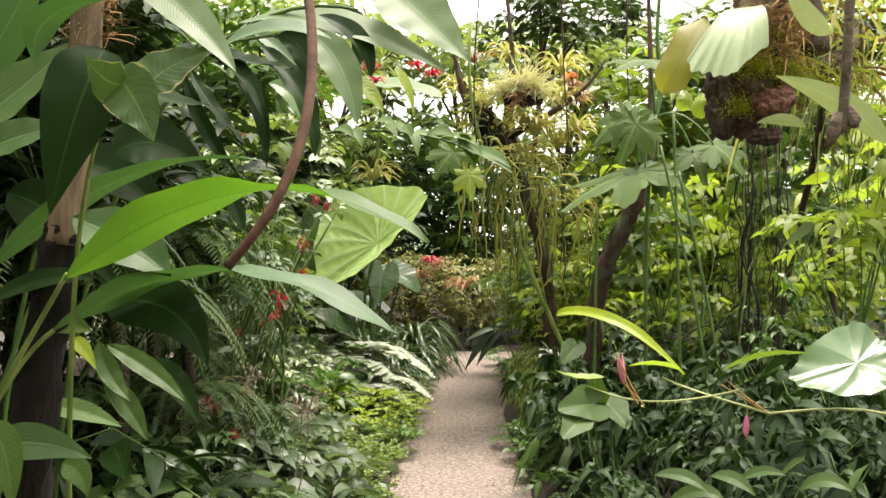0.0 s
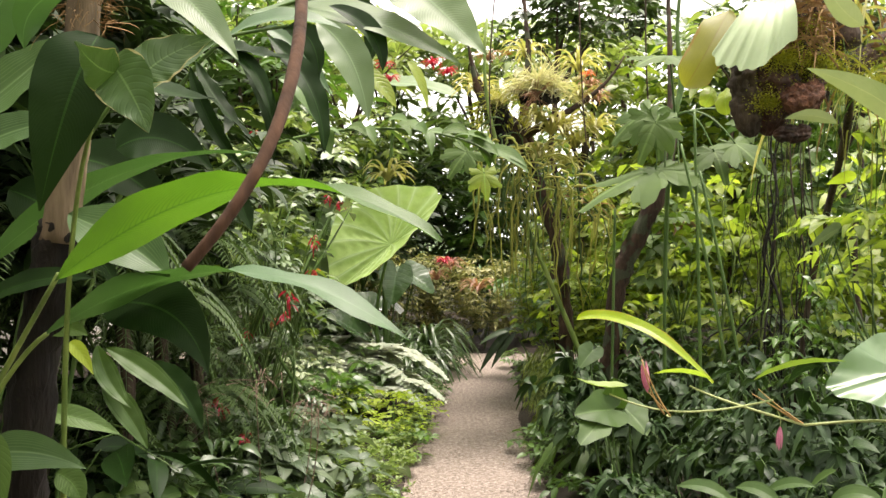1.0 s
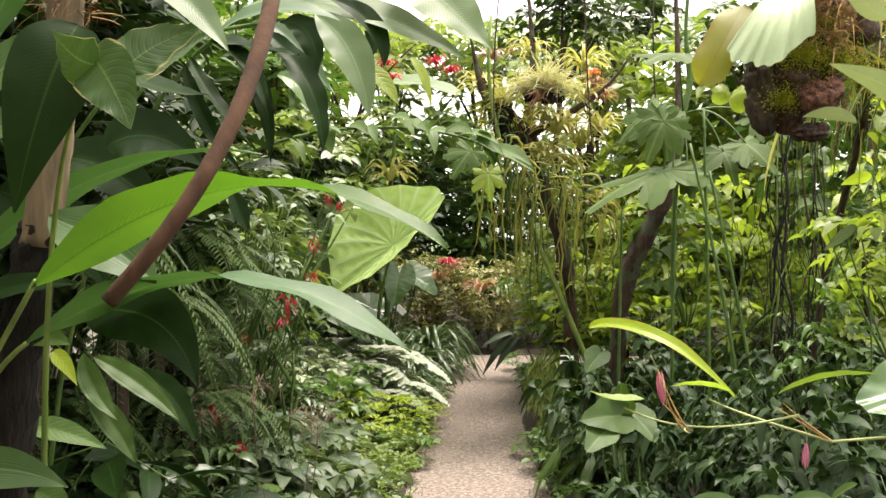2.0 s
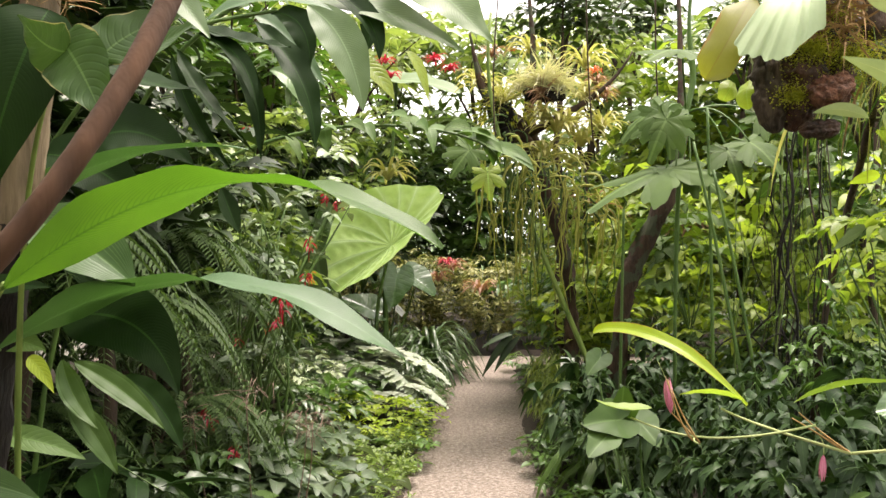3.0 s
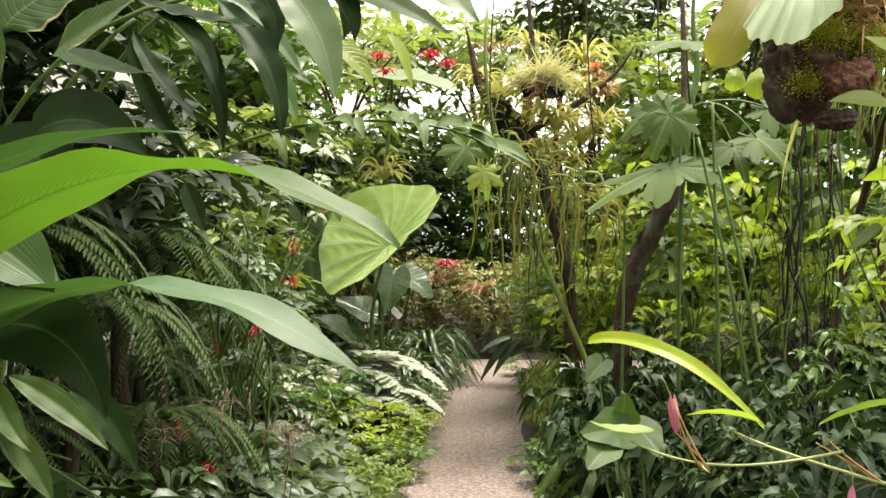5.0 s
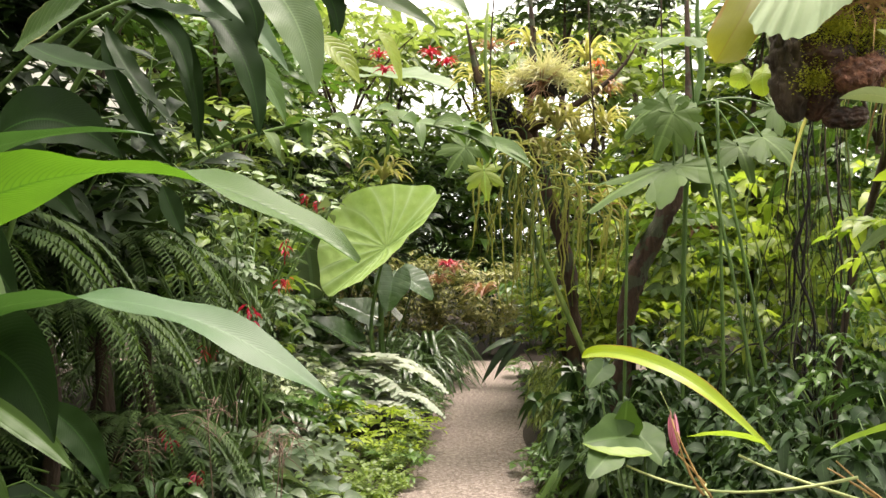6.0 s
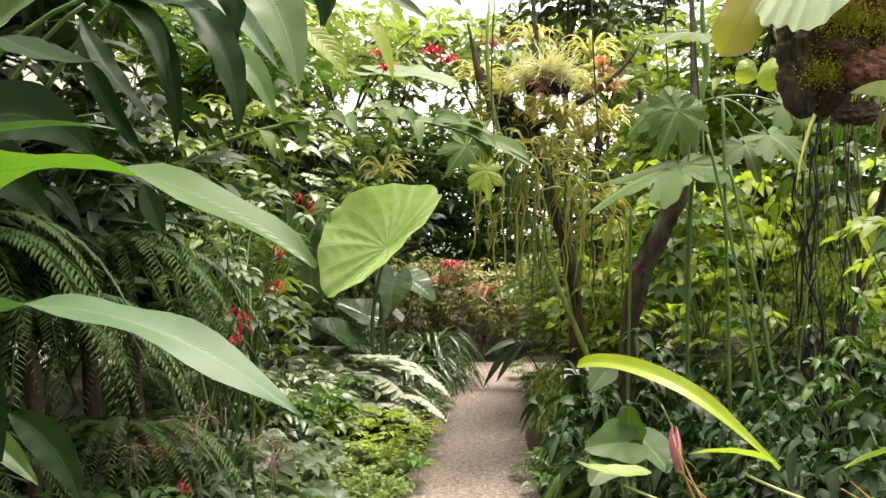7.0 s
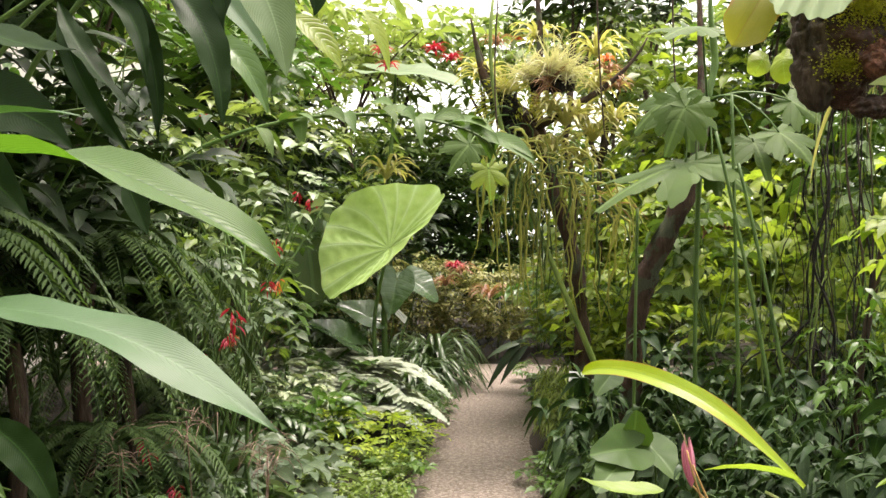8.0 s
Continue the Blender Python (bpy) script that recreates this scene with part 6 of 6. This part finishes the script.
def gnarl(pts, radii, name="stump", material=None, sides=56, steps=52, amp=0.45, ridge=0.22):
    """Rotten wood: a bowed lump with ridges along it, hollows and knobs."""
    pts = [V(p) for p in pts]
    rows = []
    seed = rnd.uniform(0, 50)
    for i in range(steps + 1):
        u = i / steps
        c = bezier(pts, u)
        d = (bezier(pts, min(1, u + 0.03)) - bezier(pts, max(0, u - 0.03))).normalized()
        x = d.cross(V((0.2, 1, 0.1))).normalized()
        y = d.cross(x)
        k = u * (len(radii) - 1)
        r = radii[int(min(k, len(radii) - 1.001))] * (1 - k % 1) + radii[min(int(k) + 1, len(radii) - 1)] * (k % 1)
        row = []
        for j in range(sides + 1):
            a = 2 * math.pi * (j % sides) / sides
            o = x * math.cos(a) + y * math.sin(a)
            q = c + o * r
            lump = noise.noise(q * 9 + V((seed, 0, 0))) * amp + noise.noise(q * 26) * amp * 0.6 + noise.noise(q * 60) * amp * 0.45 + noise.noise(q * 140) * amp * 0.25
            groove = ridge * abs(math.sin(4.5 * a + 3 * noise.noise(q * 6) + seed)) - ridge * 0.5
            cap = min(1.0, 6 * min(u, 1 - u) + 0.05) ** 0.5
            row.append((c + o * (r * cap * (1 + lump + groove)), u, j / sides))
        rows.append(row)
    b = Buf()
    b.sheet(rows)
    return rooted(part(name, b, material or ROTTEN), sg)


gnarl([(1.075, 3.42, 1.985), (1.050, 3.42, 2.10), (1.050, 3.43, 2.22), (1.090, 3.46, 2.40)], [0.045, 0.052, 0.055, 0.07], material=PALEROT)
gnarl([(1.130, 3.42, 1.990), (1.150, 3.42, 2.10), (1.160, 3.45, 2.25), (1.210, 3.50, 2.50)], [0.05, 0.075, 0.09, 0.10])
gnarl([(1.270, 3.44, 2.060), (1.250, 3.42, 2.15), (1.260, 3.45, 2.30), (1.300, 3.50, 2.52)], [0.05, 0.07, 0.075, 0.09])
gnarl([(1.150, 3.36, 2.105), (1.215, 3.33, 2.130), (1.290, 3.37, 2.135)], [0.045, 0.055, 0.040], material=REDROT, amp=0.6)
gnarl([(1.135, 3.38, 1.990), (1.205, 3.35, 1.985), (1.265, 3.38, 2.000)], [0.028, 0.034, 0.026])
gnarl([(1.230, 3.48, 2.36), (1.290, 3.52, 2.48), (1.300, 3.56, 2.75), (1.340, 3.60, 3.20)], [0.11, 0.12, 0.10, 0.08], "trunk", PALEBARK, amp=0.5)
gnarl([(1.400, 3.55, 2.24), (1.560, 3.60, 2.30), (1.750, 3.75, 2.38), (1.900, 4.1, 2.6)], [0.035, 0.040, 0.040, 0.04], "trunk", TRUNK)
rooted(stem(None, BARK, [(1.445, 3.500, 2.329), (1.407, 3.550, 2.575), (1.366, 3.600, 2.988), (1.55, 3.6, 4.6)], 0.055, 0.05, "trunk", 12, 24, 0.16), sg)
rooted(stem(None, BARK, [(1.432, 3.600, 2.351), (1.863, 4.200, 2.393), (2.178, 5.200, 1.997), (2.014, 5.300, 1.698), (1.959, 5.300, 1.084), (1.95, 5.4, 0.03)], 0.02, 0.016, "trunk", 12, 24, 0.1), sg)
for c, s, cnt in (((1.165, 3.345, 2.255), 0.070, 900), ((1.110, 3.345, 2.100), 0.045, 420), ((1.290, 3.350, 2.235), 0.07, 520), ((1.250, 3.360, 2.370), 0.06, 200), ((1.400, 3.48, 2.24), 0.10, 520), ((1.180, 3.36, 2.16), 0.06, 260), ((1.55, 3.52, 2.20), 0.10, 420)):
    b = Buf()
    for i in range(cnt * 3):
        d = scatter_dir(-1, 1)
        spray(b, V(c) + V((d.x * 1.5 + 0.5 * rnd.gauss(0, 1), d.y * 0.7, d.z * 0.8 + 0.5 * rnd.gauss(0, 1))) * s * rnd.uniform(0.1, 1), scatter_dir(-0.5, 1) + V((0, -0.3, 0)), 0.010, 0.5, lance, 2, 0.2)
    tagged(rooted(part("moss", b, MOSS), sg), kind="stuff")


def plain_lobe(a):
    return 0.85 + 0.10 * math.cos(a) + 0.03 * math.sin(3 * a)


def skirt(material, top, hem, pleats, deep, belly, label):
    """A shield frond that fans out from its root line to a scalloped hem, pleated along its veins."""
    (t0, t1), (h0, h1, h2) = [V(p) for p in top], [V(p) for p in hem]
    out = (h2 - h0).cross(t0 - h0).normalized()
    if out.y > 0:
        out = -out
    rows = []
    for i in range(19):
        u = i / 18
        row = []
        for j in range(97):
            v = j / 96
            low = (h0 * ((1 - v) * (1 - v)) + (h1 * 2 - (h0 + h2) * 0.5) * (2 * v * (1 - v)) + h2 * (v * v))
            wave = math.sin(6.283 * pleats * v + 1.6 * math.sin(5 * v + 1) + 0.7 * math.sin(17 * v)) * (0.6 + 0.4 * math.sin(9 * v + 2))
            reach = u * (0.66 + 0.34 * math.sin(math.pi * min(1.0, 0.06 + 0.88 * v)) ** 0.6) * (1 + 0.035 * wave * u + 0.04 * math.sin(13 * v) + 0.02 * math.sin(47 * v))
            p = t0.lerp(t1, v).lerp(low, reach)
            p = p + out * (belly * math.sin(math.pi * u ** 0.8) + deep * u ** 1.6 * wave + deep * 1.5 * u * u * math.sin(8 * v + 1))
            row.append((p, 0.15 + 0.8 * u, 0.05 + 0.42 * v))
        rows.append(row)
    b = Buf()
    b.sheet(rows)
    rooted(part("shield", b, material, None, label), sg)


skirt(HORN, ((1.056, 3.360, 2.462), (1.186, 3.380, 2.484)), ((0.848, 3.270, 2.212), (0.973, 3.170, 2.189), (1.188, 3.270, 2.276)), 7, 0.006, 0.05, "pale ruffled shield frond")
b = Buf()
blade(b, arc((0.987, 3.420, 2.447), (0.884, 3.330, 2.282), (0.808, 3.340, 2.151)), 0.130, oblong, (-0.35, -0.9, 0.25), 30, 6, 0.16, 30, 0.07, 2, 0)
rooted(part("shield", b, HORN_OLD, None, "browned golden shield frond"), sg)
for c, tip, nrm, s, m in (((1.000, 3.500, 2.150), (0.965, 3.450, 2.084), (-0.6, -0.7, 0.3), 0.055, LIME), ((1.002, 3.700, 2.188), (0.971, 3.650, 2.123), (0.3, -0.8, 0.4), 0.045, BRIGHT)):
    b = Buf()
    fan(b, c, V(tip) - V(c), nrm, s, plain_lobe, 6, 40, -0.5, -0.5, math.pi, 0.05)
    rooted(part("shield", b, m), sg)
for a, m, e, w in (((1.018, 3.500, 2.280), (1.023, 3.480, 2.218), (0.999, 3.450, 2.149), 0.045), ((1.046, 3.600, 2.141), (1.074, 3.580, 2.078), (1.092, 3.550, 2.001), 0.075), ((1.005, 3.700, 2.353), (0.954, 3.700, 2.302), (0.927, 3.700, 2.229), 0.06)):
    rooted(leaf(None, PALE, a, m, e, w, ovate, 20, 25, 0.2, 0.05, up=(-0.2, -1.0, 0.2)), sg)
b = Buf()
for i in range(150):
    c = V((1.247, 3.370, 2.378)) + V((rnd.uniform(-0.1, 0.1), rnd.uniform(-0.05, 0.05), rnd.uniform(-0.1, 0.1)))
    d = scatter_dir(-0.6, 0.8)
    blade(b, [c, c + d * 0.08, c + d * 0.12 - UP * rnd.uniform(0.02, 0.12)], 0.010, grassy, d.orthogonal(), 3, 1, 0.1)
rooted(part("fibre", b, FIBRE), sg)
for a, m, e, w, mt in (((1.355, 2.750, 1.902), (1.207, 2.730, 2.020), (1.005, 2.730, 2.106), 0.085, PALE), ((1.288, 3.200, 2.007), (1.204, 3.200, 2.033), (1.112, 3.200, 2.023), 0.05, PALE), ((1.245, 2.900, 2.271), (1.172, 2.900, 2.325), (1.089, 2.900, 2.451), 0.07, PALE)):
    rooted(leaf(None, mt, a, m, e, w, lance, -50, 0, 0.2), sg)

et = thing("epiphyte_tuft", "tuft of arching olive strap leaves rooted beside the stump", "plant", (1.56, 3.62, 2.28))
for i in range(130):
    b = Buf()
    c = V((1.60 + rnd.uniform(-0.22, 0.34), 3.62 + rnd.uniform(-0.05, 0.20), 2.36 + rnd.uniform(-0.16, 0.28)))
    d = scatter_dir(-0.5, 0.5)
    L = rnd.uniform(0.15, 0.42)
    blade(b, [c, c + d * (L * 0.4) + UP * (L * 0.15), c + d * (L * 0.7) - UP * (L * 0.4), c + d * (L * 0.75) - UP * (L * 1.0)], rnd.uniform(0.010, 0.022), grassy, d.orthogonal(), 8, 1, 0.3)
    rooted(part("blade", b, (NEEDLE, STRAND, DULL, BROM, FIBRE)[i % 5]), et)

# ---- curtain of dark hanging roots and lianas ----
cu = thing("root_curtain", "tangle of dark hanging roots and lianas", "vine", (1.96, 5.6, 0.03))
for i in range(34):
    high = i % 4 == 0
    c = V((1.96 + rnd.gauss(0, 0.05), rnd.uniform(5.3, 6.0), 3.3 if high else rnd.uniform(2.5, 2.9)))
    foot = V((1.96 + rnd.gauss(0, 0.10), c.y + rnd.uniform(-0.2, 0.2), 0.05))
    wild = rnd.uniform(0.03, 0.10)
    pts = [c.lerp(foot, j / 9) + V((rnd.gauss(0, wild), rnd.gauss(0, wild), 0)) * (0.3 + 0.08 * j) * (0 < j < 9) for j in range(10)]
    r = rnd.uniform(0.002, 0.004) if i % 3 else rnd.uniform(0.005, 0.009)
    limb(cu, (HUSK, HUSK, BARK, HUSK, CANE)[i % 5], pts, [r * rnd.uniform(0.75, 1.2) * (0.4 + 0.08 * j) for j, _ in enumerate(pts)], "root", 6, 4, 0.12)
for i in range(4):
    c = V((1.96 + rnd.gauss(0, 0.10), rnd.uniform(5.3, 5.9), rnd.uniform(0.75, 1.2)))
    w = rnd.uniform(0.12, 0.3) * rnd.choice((-1, 1))
    limb(cu, HUSK, [c, c + V((w * 0.4, 0.02, 0.10)), c + V((w, 0, 0.02)), c + V((w * 1.2, 0, -0.25)), c + V((w * 0.9, 0.02, -0.7))], [0.004, 0.0045, 0.0045, 0.004, 0.003], "root", 6, 4, 0.12)
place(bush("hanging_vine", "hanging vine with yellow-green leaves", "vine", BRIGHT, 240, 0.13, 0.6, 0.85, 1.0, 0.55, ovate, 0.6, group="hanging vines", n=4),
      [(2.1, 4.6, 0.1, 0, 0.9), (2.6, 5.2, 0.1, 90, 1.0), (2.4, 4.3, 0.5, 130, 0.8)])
place(bush("hanging_vine", "hanging vine with small green leaves", "vine", MID, 300, 0.10, 0.5, 0.9, 1.0, 0.45, ovate, 0.6, group="hanging vines", n=3),
      [(1.95, 5.1, -0.4, 180, 0.75)])
for k, (cx, cy, cz) in enumerate(((1.98, 4.5, 2.35), (2.25, 4.6, 2.25))):
    hv = thing("hanging_cactus", "slender strands of hanging cactus below a stump", "plant", (cx, cy, cz), "hanging cactus tufts")
    for i in range(22):
        b = Buf()
        c = V((cx + rnd.gauss(0, 0.05), cy + rnd.uniform(-0.1, 0.1), cz + rnd.gauss(0, 0.08)))
        L = rnd.choice((0.2, 0.35, 0.5, 0.8)) * rnd.uniform(0.8, 1.2)
        s1 = rnd.gauss(0, 0.16)
        pts = [c, c + V((s1 * 1.3, -0.03, 0.05)), c + V((s1 * 1.2, 0, -L * 0.4)), c + V((s1 * 1.1 + rnd.gauss(0, 0.04), 0.02, -L))]
        b.tube([bezier(pts, j / 7) for j in range(8)], [0.005, 0.005, 0.005, 0.0045, 0.004, 0.004, 0.003, 0.0015], 4, 0.12)
        rooted(part("strand", b, (STRAND, NEEDLE, FERN)[i % 3]), hv)
place(bush("hanging_vine", "hanging vine with broad green leaves", "vine", LOBED, 110, 0.16, 0.5, 0.7, 1.0, 0.7, ovate, 0.5, group="hanging vines", n=4),
      [(2.4, 6.2, 0.3, 90, 0.9), (1.6, 6.6, 0.2, 180, 0.8)])

# ---- beside the path on the right ----
place(bush("weeping_shrub", "fine-leaved weeping shrub hanging over the path edge", "shrub", NEEDLE, 900, 0.07, 0.24, 0.34, 0.05, 0.22, lance, 0.9, group="weeping shrubs", n=2, lo=-0.8, hi=0.2),
      [(0.72, 7.4, 0.0, 0, 1.0), (0.80, 7.9, 0.0, 100, 1.0), (0.85, 8.6, 0.0, 200, 0.9)])
place(rosette("striped_lily", "clump of drooping green pleated leaves", "plant", PLEATED, 20, 0.50, 0.085, 0.9, 0.95, lance, group="pleated clumps"),
      [(0.98, 5.9, 0.15, 0, 1.1), (0.90, 6.4, 0.1, 90, 0.9), (1.0, 6.9, 0.1, 190, 1.0)])
ar = thing("arum_plant", "arum with broad arrow-shaped green leaves", "plant", (0.95, 4.75, 0.03))
for c, tip, s, nrm in (((0.785, 4.850, 0.711), (0.582, 4.700, 0.731), 0.19, (0.1, -0.80, 0.60)), ((0.826, 4.950, 0.739), (0.830, 4.900, 0.801), 0.15, (0.1, -0.85, 0.5)), ((0.927, 4.950, 0.677), (0.982, 4.850, 0.627), 0.16, (0.2, -0.8, 0.6)), ((0.709, 4.750, 0.636), (0.635, 4.650, 0.597), 0.14, (0.0, -0.7, 0.7)), ((0.766, 5.300, 0.952), (0.690, 5.200, 0.890), 0.12, (0.0, -0.7, 0.7))):
    b = Buf()
    fan(b, c, V(tip) - V(c), nrm, s, ear, 6, 36, 0.0, -0.2, math.pi, 0.012, 0.2)
    rooted(part("leaf", b, ARUM), ar)
    rooted(stem(None, STALK, [(0.95, 4.75, 0.03), V(c) - UP * 0.3, c], 0.008, 0.005), ar)
dp = thing("dark_leaf_plant", "plant with drooping blackish purple leaves", "plant", (0.75, 9.1, 0.03))
for a, e, m, w in (((0.534, 9.000, 0.735), (0.213, 8.800, 0.307), DEEP, 0.080), ((0.585, 9.000, 0.685), (0.327, 8.800, 0.348), DEEP, 0.075), ((0.560, 9.000, 0.710), (0.213, 8.900, 0.568), SHADE, 0.065), ((0.513, 9.100, 0.724), (0.430, 8.900, 0.494), DEEP, 0.065)):
    rooted(leaf(None, m, a, V(a).lerp(V(e), 0.5) + UP * 0.03, e, w, lance, -15, 0, 0.2, 0.02, 10, 2, up=(0.1, -0.8, 0.6)), dp)
rooted(stem(None, STALK, [(0.75, 9.1, 0.03), (0.78, 9.05, 0.4), (0.610, 9.000, 0.607)], 0.01, 0.006), dp)


def plant_tag(c, w, hgt, lean, label):
    """A plastic name tag on a stake; its print is too small to read."""
    t = thing("plant_tag", label, "sign", (c[0], c[1], 0.02), "plant tags")
    b = Buf()
    box(b, (-w / 2, -0.002, -hgt / 2), (w / 2, 0.002, hgt / 2))
    o = part("plate", b, TAG, t, smooth=False)
    o.matrix_basis = pose(0, 0, c[2] - 0.02, -15, lean, 0)
    for k in range(2):
        b = Buf()
        box(b, (-w * 0.38, -0.0035, hgt * (0.12 - 0.3 * k)), (w * (0.3 - 0.2 * k), -0.0025, hgt * (0.2 - 0.3 * k)))
        part("print_line", b, INK, o, smooth=False)
    b = Buf()
    b.tube([(0, 0.006, -0.02), (0, 0.006, c[2] - 0.02)], 0.004, 6)
    part("stake", b, STALK, t, "thin green stake")


plant_tag((0.760, 6.660, 0.750), 0.095, 0.070, 5, "small white plastic plant tag on a stake")
plant_tag((-0.70, 10.6, 0.80), 0.17, 0.07, 45, "white plastic plant tag leaning among leaves")
plant_tag((-0.62, 9.1, 0.46), 0.07, 0.06, 8, "small white plastic plant tag beside a silver fern")

# ---- canopy under the glass ----
def canopy(name, label, mat, rows, count, size, rx, rz, wide, group):
    """Leafy tree tops: each has a trunk down to the bed."""
    t = bush(name, label, "tree", mat, count, size, rx, rz, 2.6, wide, ovate, 0.4, BARK, group, 3, 6, hollow=0.2)
    place(t, rows)


canopy("canopy_tree", "slender tree with small dark leaves under the glass roof", CANOPY,
       [(0.93, 8.7, 0, 0, 1.2), (1.9, 10.6, 0, 90, 1.35), (2.7, 9.0, 0, 10, 1.15), (3.0, 6.9, 0, 50, 1.0)], 620, 0.13, 0.75, 0.5, 0.45, "canopy trees")
canopy("canopy_tree", "slender tree with pale green leaves under the glass roof", CROWN,
       [(-2.1, 9.6, 0, 0, 0.95), (-1.3, 10.8, 0, 120, 1.1), (-2.3, 8.0, 0, 240, 1.0), (0.3, 15.6, 0, 60, 1.35), (-2.2, 12.5, 0, 10, 1.3), (2.2, 14.8, 0, 40, 1.3), (-1.2, 15.2, 0, 80, 1.3), (1.3, 9.6, 0, 30, 0.95), (3.2, 7.6, 0, 230, 0.95), (3.4, 9.8, 0, 330, 1.05)], 520, 0.22, 1.1, 0.85, 0.42, "canopy trees")
# The last five rows are unseen trees, added to keep light off near leaves.
canopy("canopy_tree", "tall tree with broad dark leaves, seen or added to shade the bed", MID,
       [(-2.6, 4.2, 0, 0, 0.95), (-2.1, 5.8, 0, 120, 0.95), (-3.4, 6.0, 0, 240, 1.05), (-3.0, 9.5, 0, 0, 1.15), (-1.5, 6.8, 0, 200, 0.85), (-1.7, 8.0, 0, 20, 0.9), (-2.4, 2.3, 0, 60, 0.9), (-1.9, 0.9, 0, 160, 0.95), (-1.5, -0.8, 0, 260, 1.0), (-3.2, 1.8, 0, 30, 1.1), (2.9, -0.6, 0, 10, 1.0)], 520, 0.22, 1.0, 0.85, 0.42, "canopy trees")

# Unseen shrubs, added behind the viewpoint to hold back low side light.
place(bush("rear_shrub", "added unseen leafy shrub behind the viewpoint", "shrub", MID, 420, 0.22, 0.9, 1.3, 0.2, 0.42, group="rear shrubs", n=3),
      [(-1.6, -0.6, 0, 0, 1.0), (1.8, -0.9, 0, 70, 1.0), (-2.6, 0.8, 0, 140, 1.1), (2.7, 0.9, 0, 200, 1.1), (-0.9, -3.0, 0, 250, 1.0), (1.2, -3.0, 0, 300, 1.0), (3.6, 2.6, 0, 20, 1.1), (-3.6, 2.6, 0, 20, 1.1)])

# thin hanging lianas at the top of the view
for x0, x1, y in ((1105, 1120, 6.4), (985, 1010, 7.0), (860, 845, 6.8)):
    li2 = thing("thin_liana", "thin bare liana hanging from the canopy", "vine", ((x0 - 784) / 1593 * y, y, 4.6), "thin lianas")
    top = V(li2.location)
    rooted(stem(None, BARK, [top, top + V((0.05, 0, -0.8)), V(((x1 - 784) / 1593 * y - 0.1, y, 3.1)), V(((x1 - 784) / 1593 * y, y, 2.4 + 0.2 * math.sin(x0)))], 0.008, 0.005, "stem", 5, 16, 0.1), li2)

# small pieces on the gravel: loose stones and fallen leaf scraps
def loose_stones(count, y0, y1):
    b = Buf()
    for i in range(count):
        y = y0 + (y1 - y0) * rnd.random()
        x = path_left(y) + (path_right(y) - path_left(y)) * rnd.random()
        r = rnd.uniform(0.003, 0.007)
        k = len(b.v)
        z = 0.003
        b.v.extend([(x + r * rnd.uniform(0.7, 1.3), y, z), (x, y + r * rnd.uniform(0.7, 1.3), z), (x - r * rnd.uniform(0.7, 1.3), y, z), (x, y - r * rnd.uniform(0.7, 1.3), z), (x + r * 0.2, y, z + r * rnd.uniform(0.35, 0.6)), (x, y, z - r)])
        for f in ((0, 1, 4), (1, 2, 4), (2, 3, 4), (3, 0, 4), (1, 0, 5), (2, 1, 5), (3, 2, 5), (0, 3, 5)):
            b.f.append(tuple(k + q for q in f))
            b.uv.extend(((0, 0), (1, 0), (0, 1)))
    return tagged(new("loose_stones", b.mesh("loose_stones", STONE, False)), "loose pale and grey gravel stones on the path", "gravel", kind="stuff")


loose_stones(5200, 3.4, 9.5)
b = Buf()
for i in range(90):
    y = 3.6 + 7.5 * rnd.random()
    side = rnd.choice((path_left(y) + rnd.random() ** 2 * 0.25, path_right(y) - rnd.random() ** 2 * 0.25))
    a = rnd.uniform(0, 6.28)
    d = V((math.cos(a), math.sin(a), 0)) * rnd.uniform(0.015, 0.04)
    p = V((side, y, 0.012))
    blade(b, [p, p + d * 0.5 + UP * 0.012, p + d], d.length * 0.45, ovate, UP, 3, 1, 0.3)
tagged(new("leaf_litter", b.mesh("leaf_litter", LITTER)), "dry brown leaf scraps along the path edges", "leaf litter", kind="stuff")

# planting round and behind the viewpoint
place(bush("low_shrub", "low dark green shrub filling the bed", "shrub", SHADE, 240, 0.13, 0.5, 0.30, 0.04, 0.42, ovate, 0.5, group="low bed shrubs", n=3),
      strewn(34, -4.5, 4.6, -3.6, 2.9, 0.8, 1.3, 21, gap=0.45))
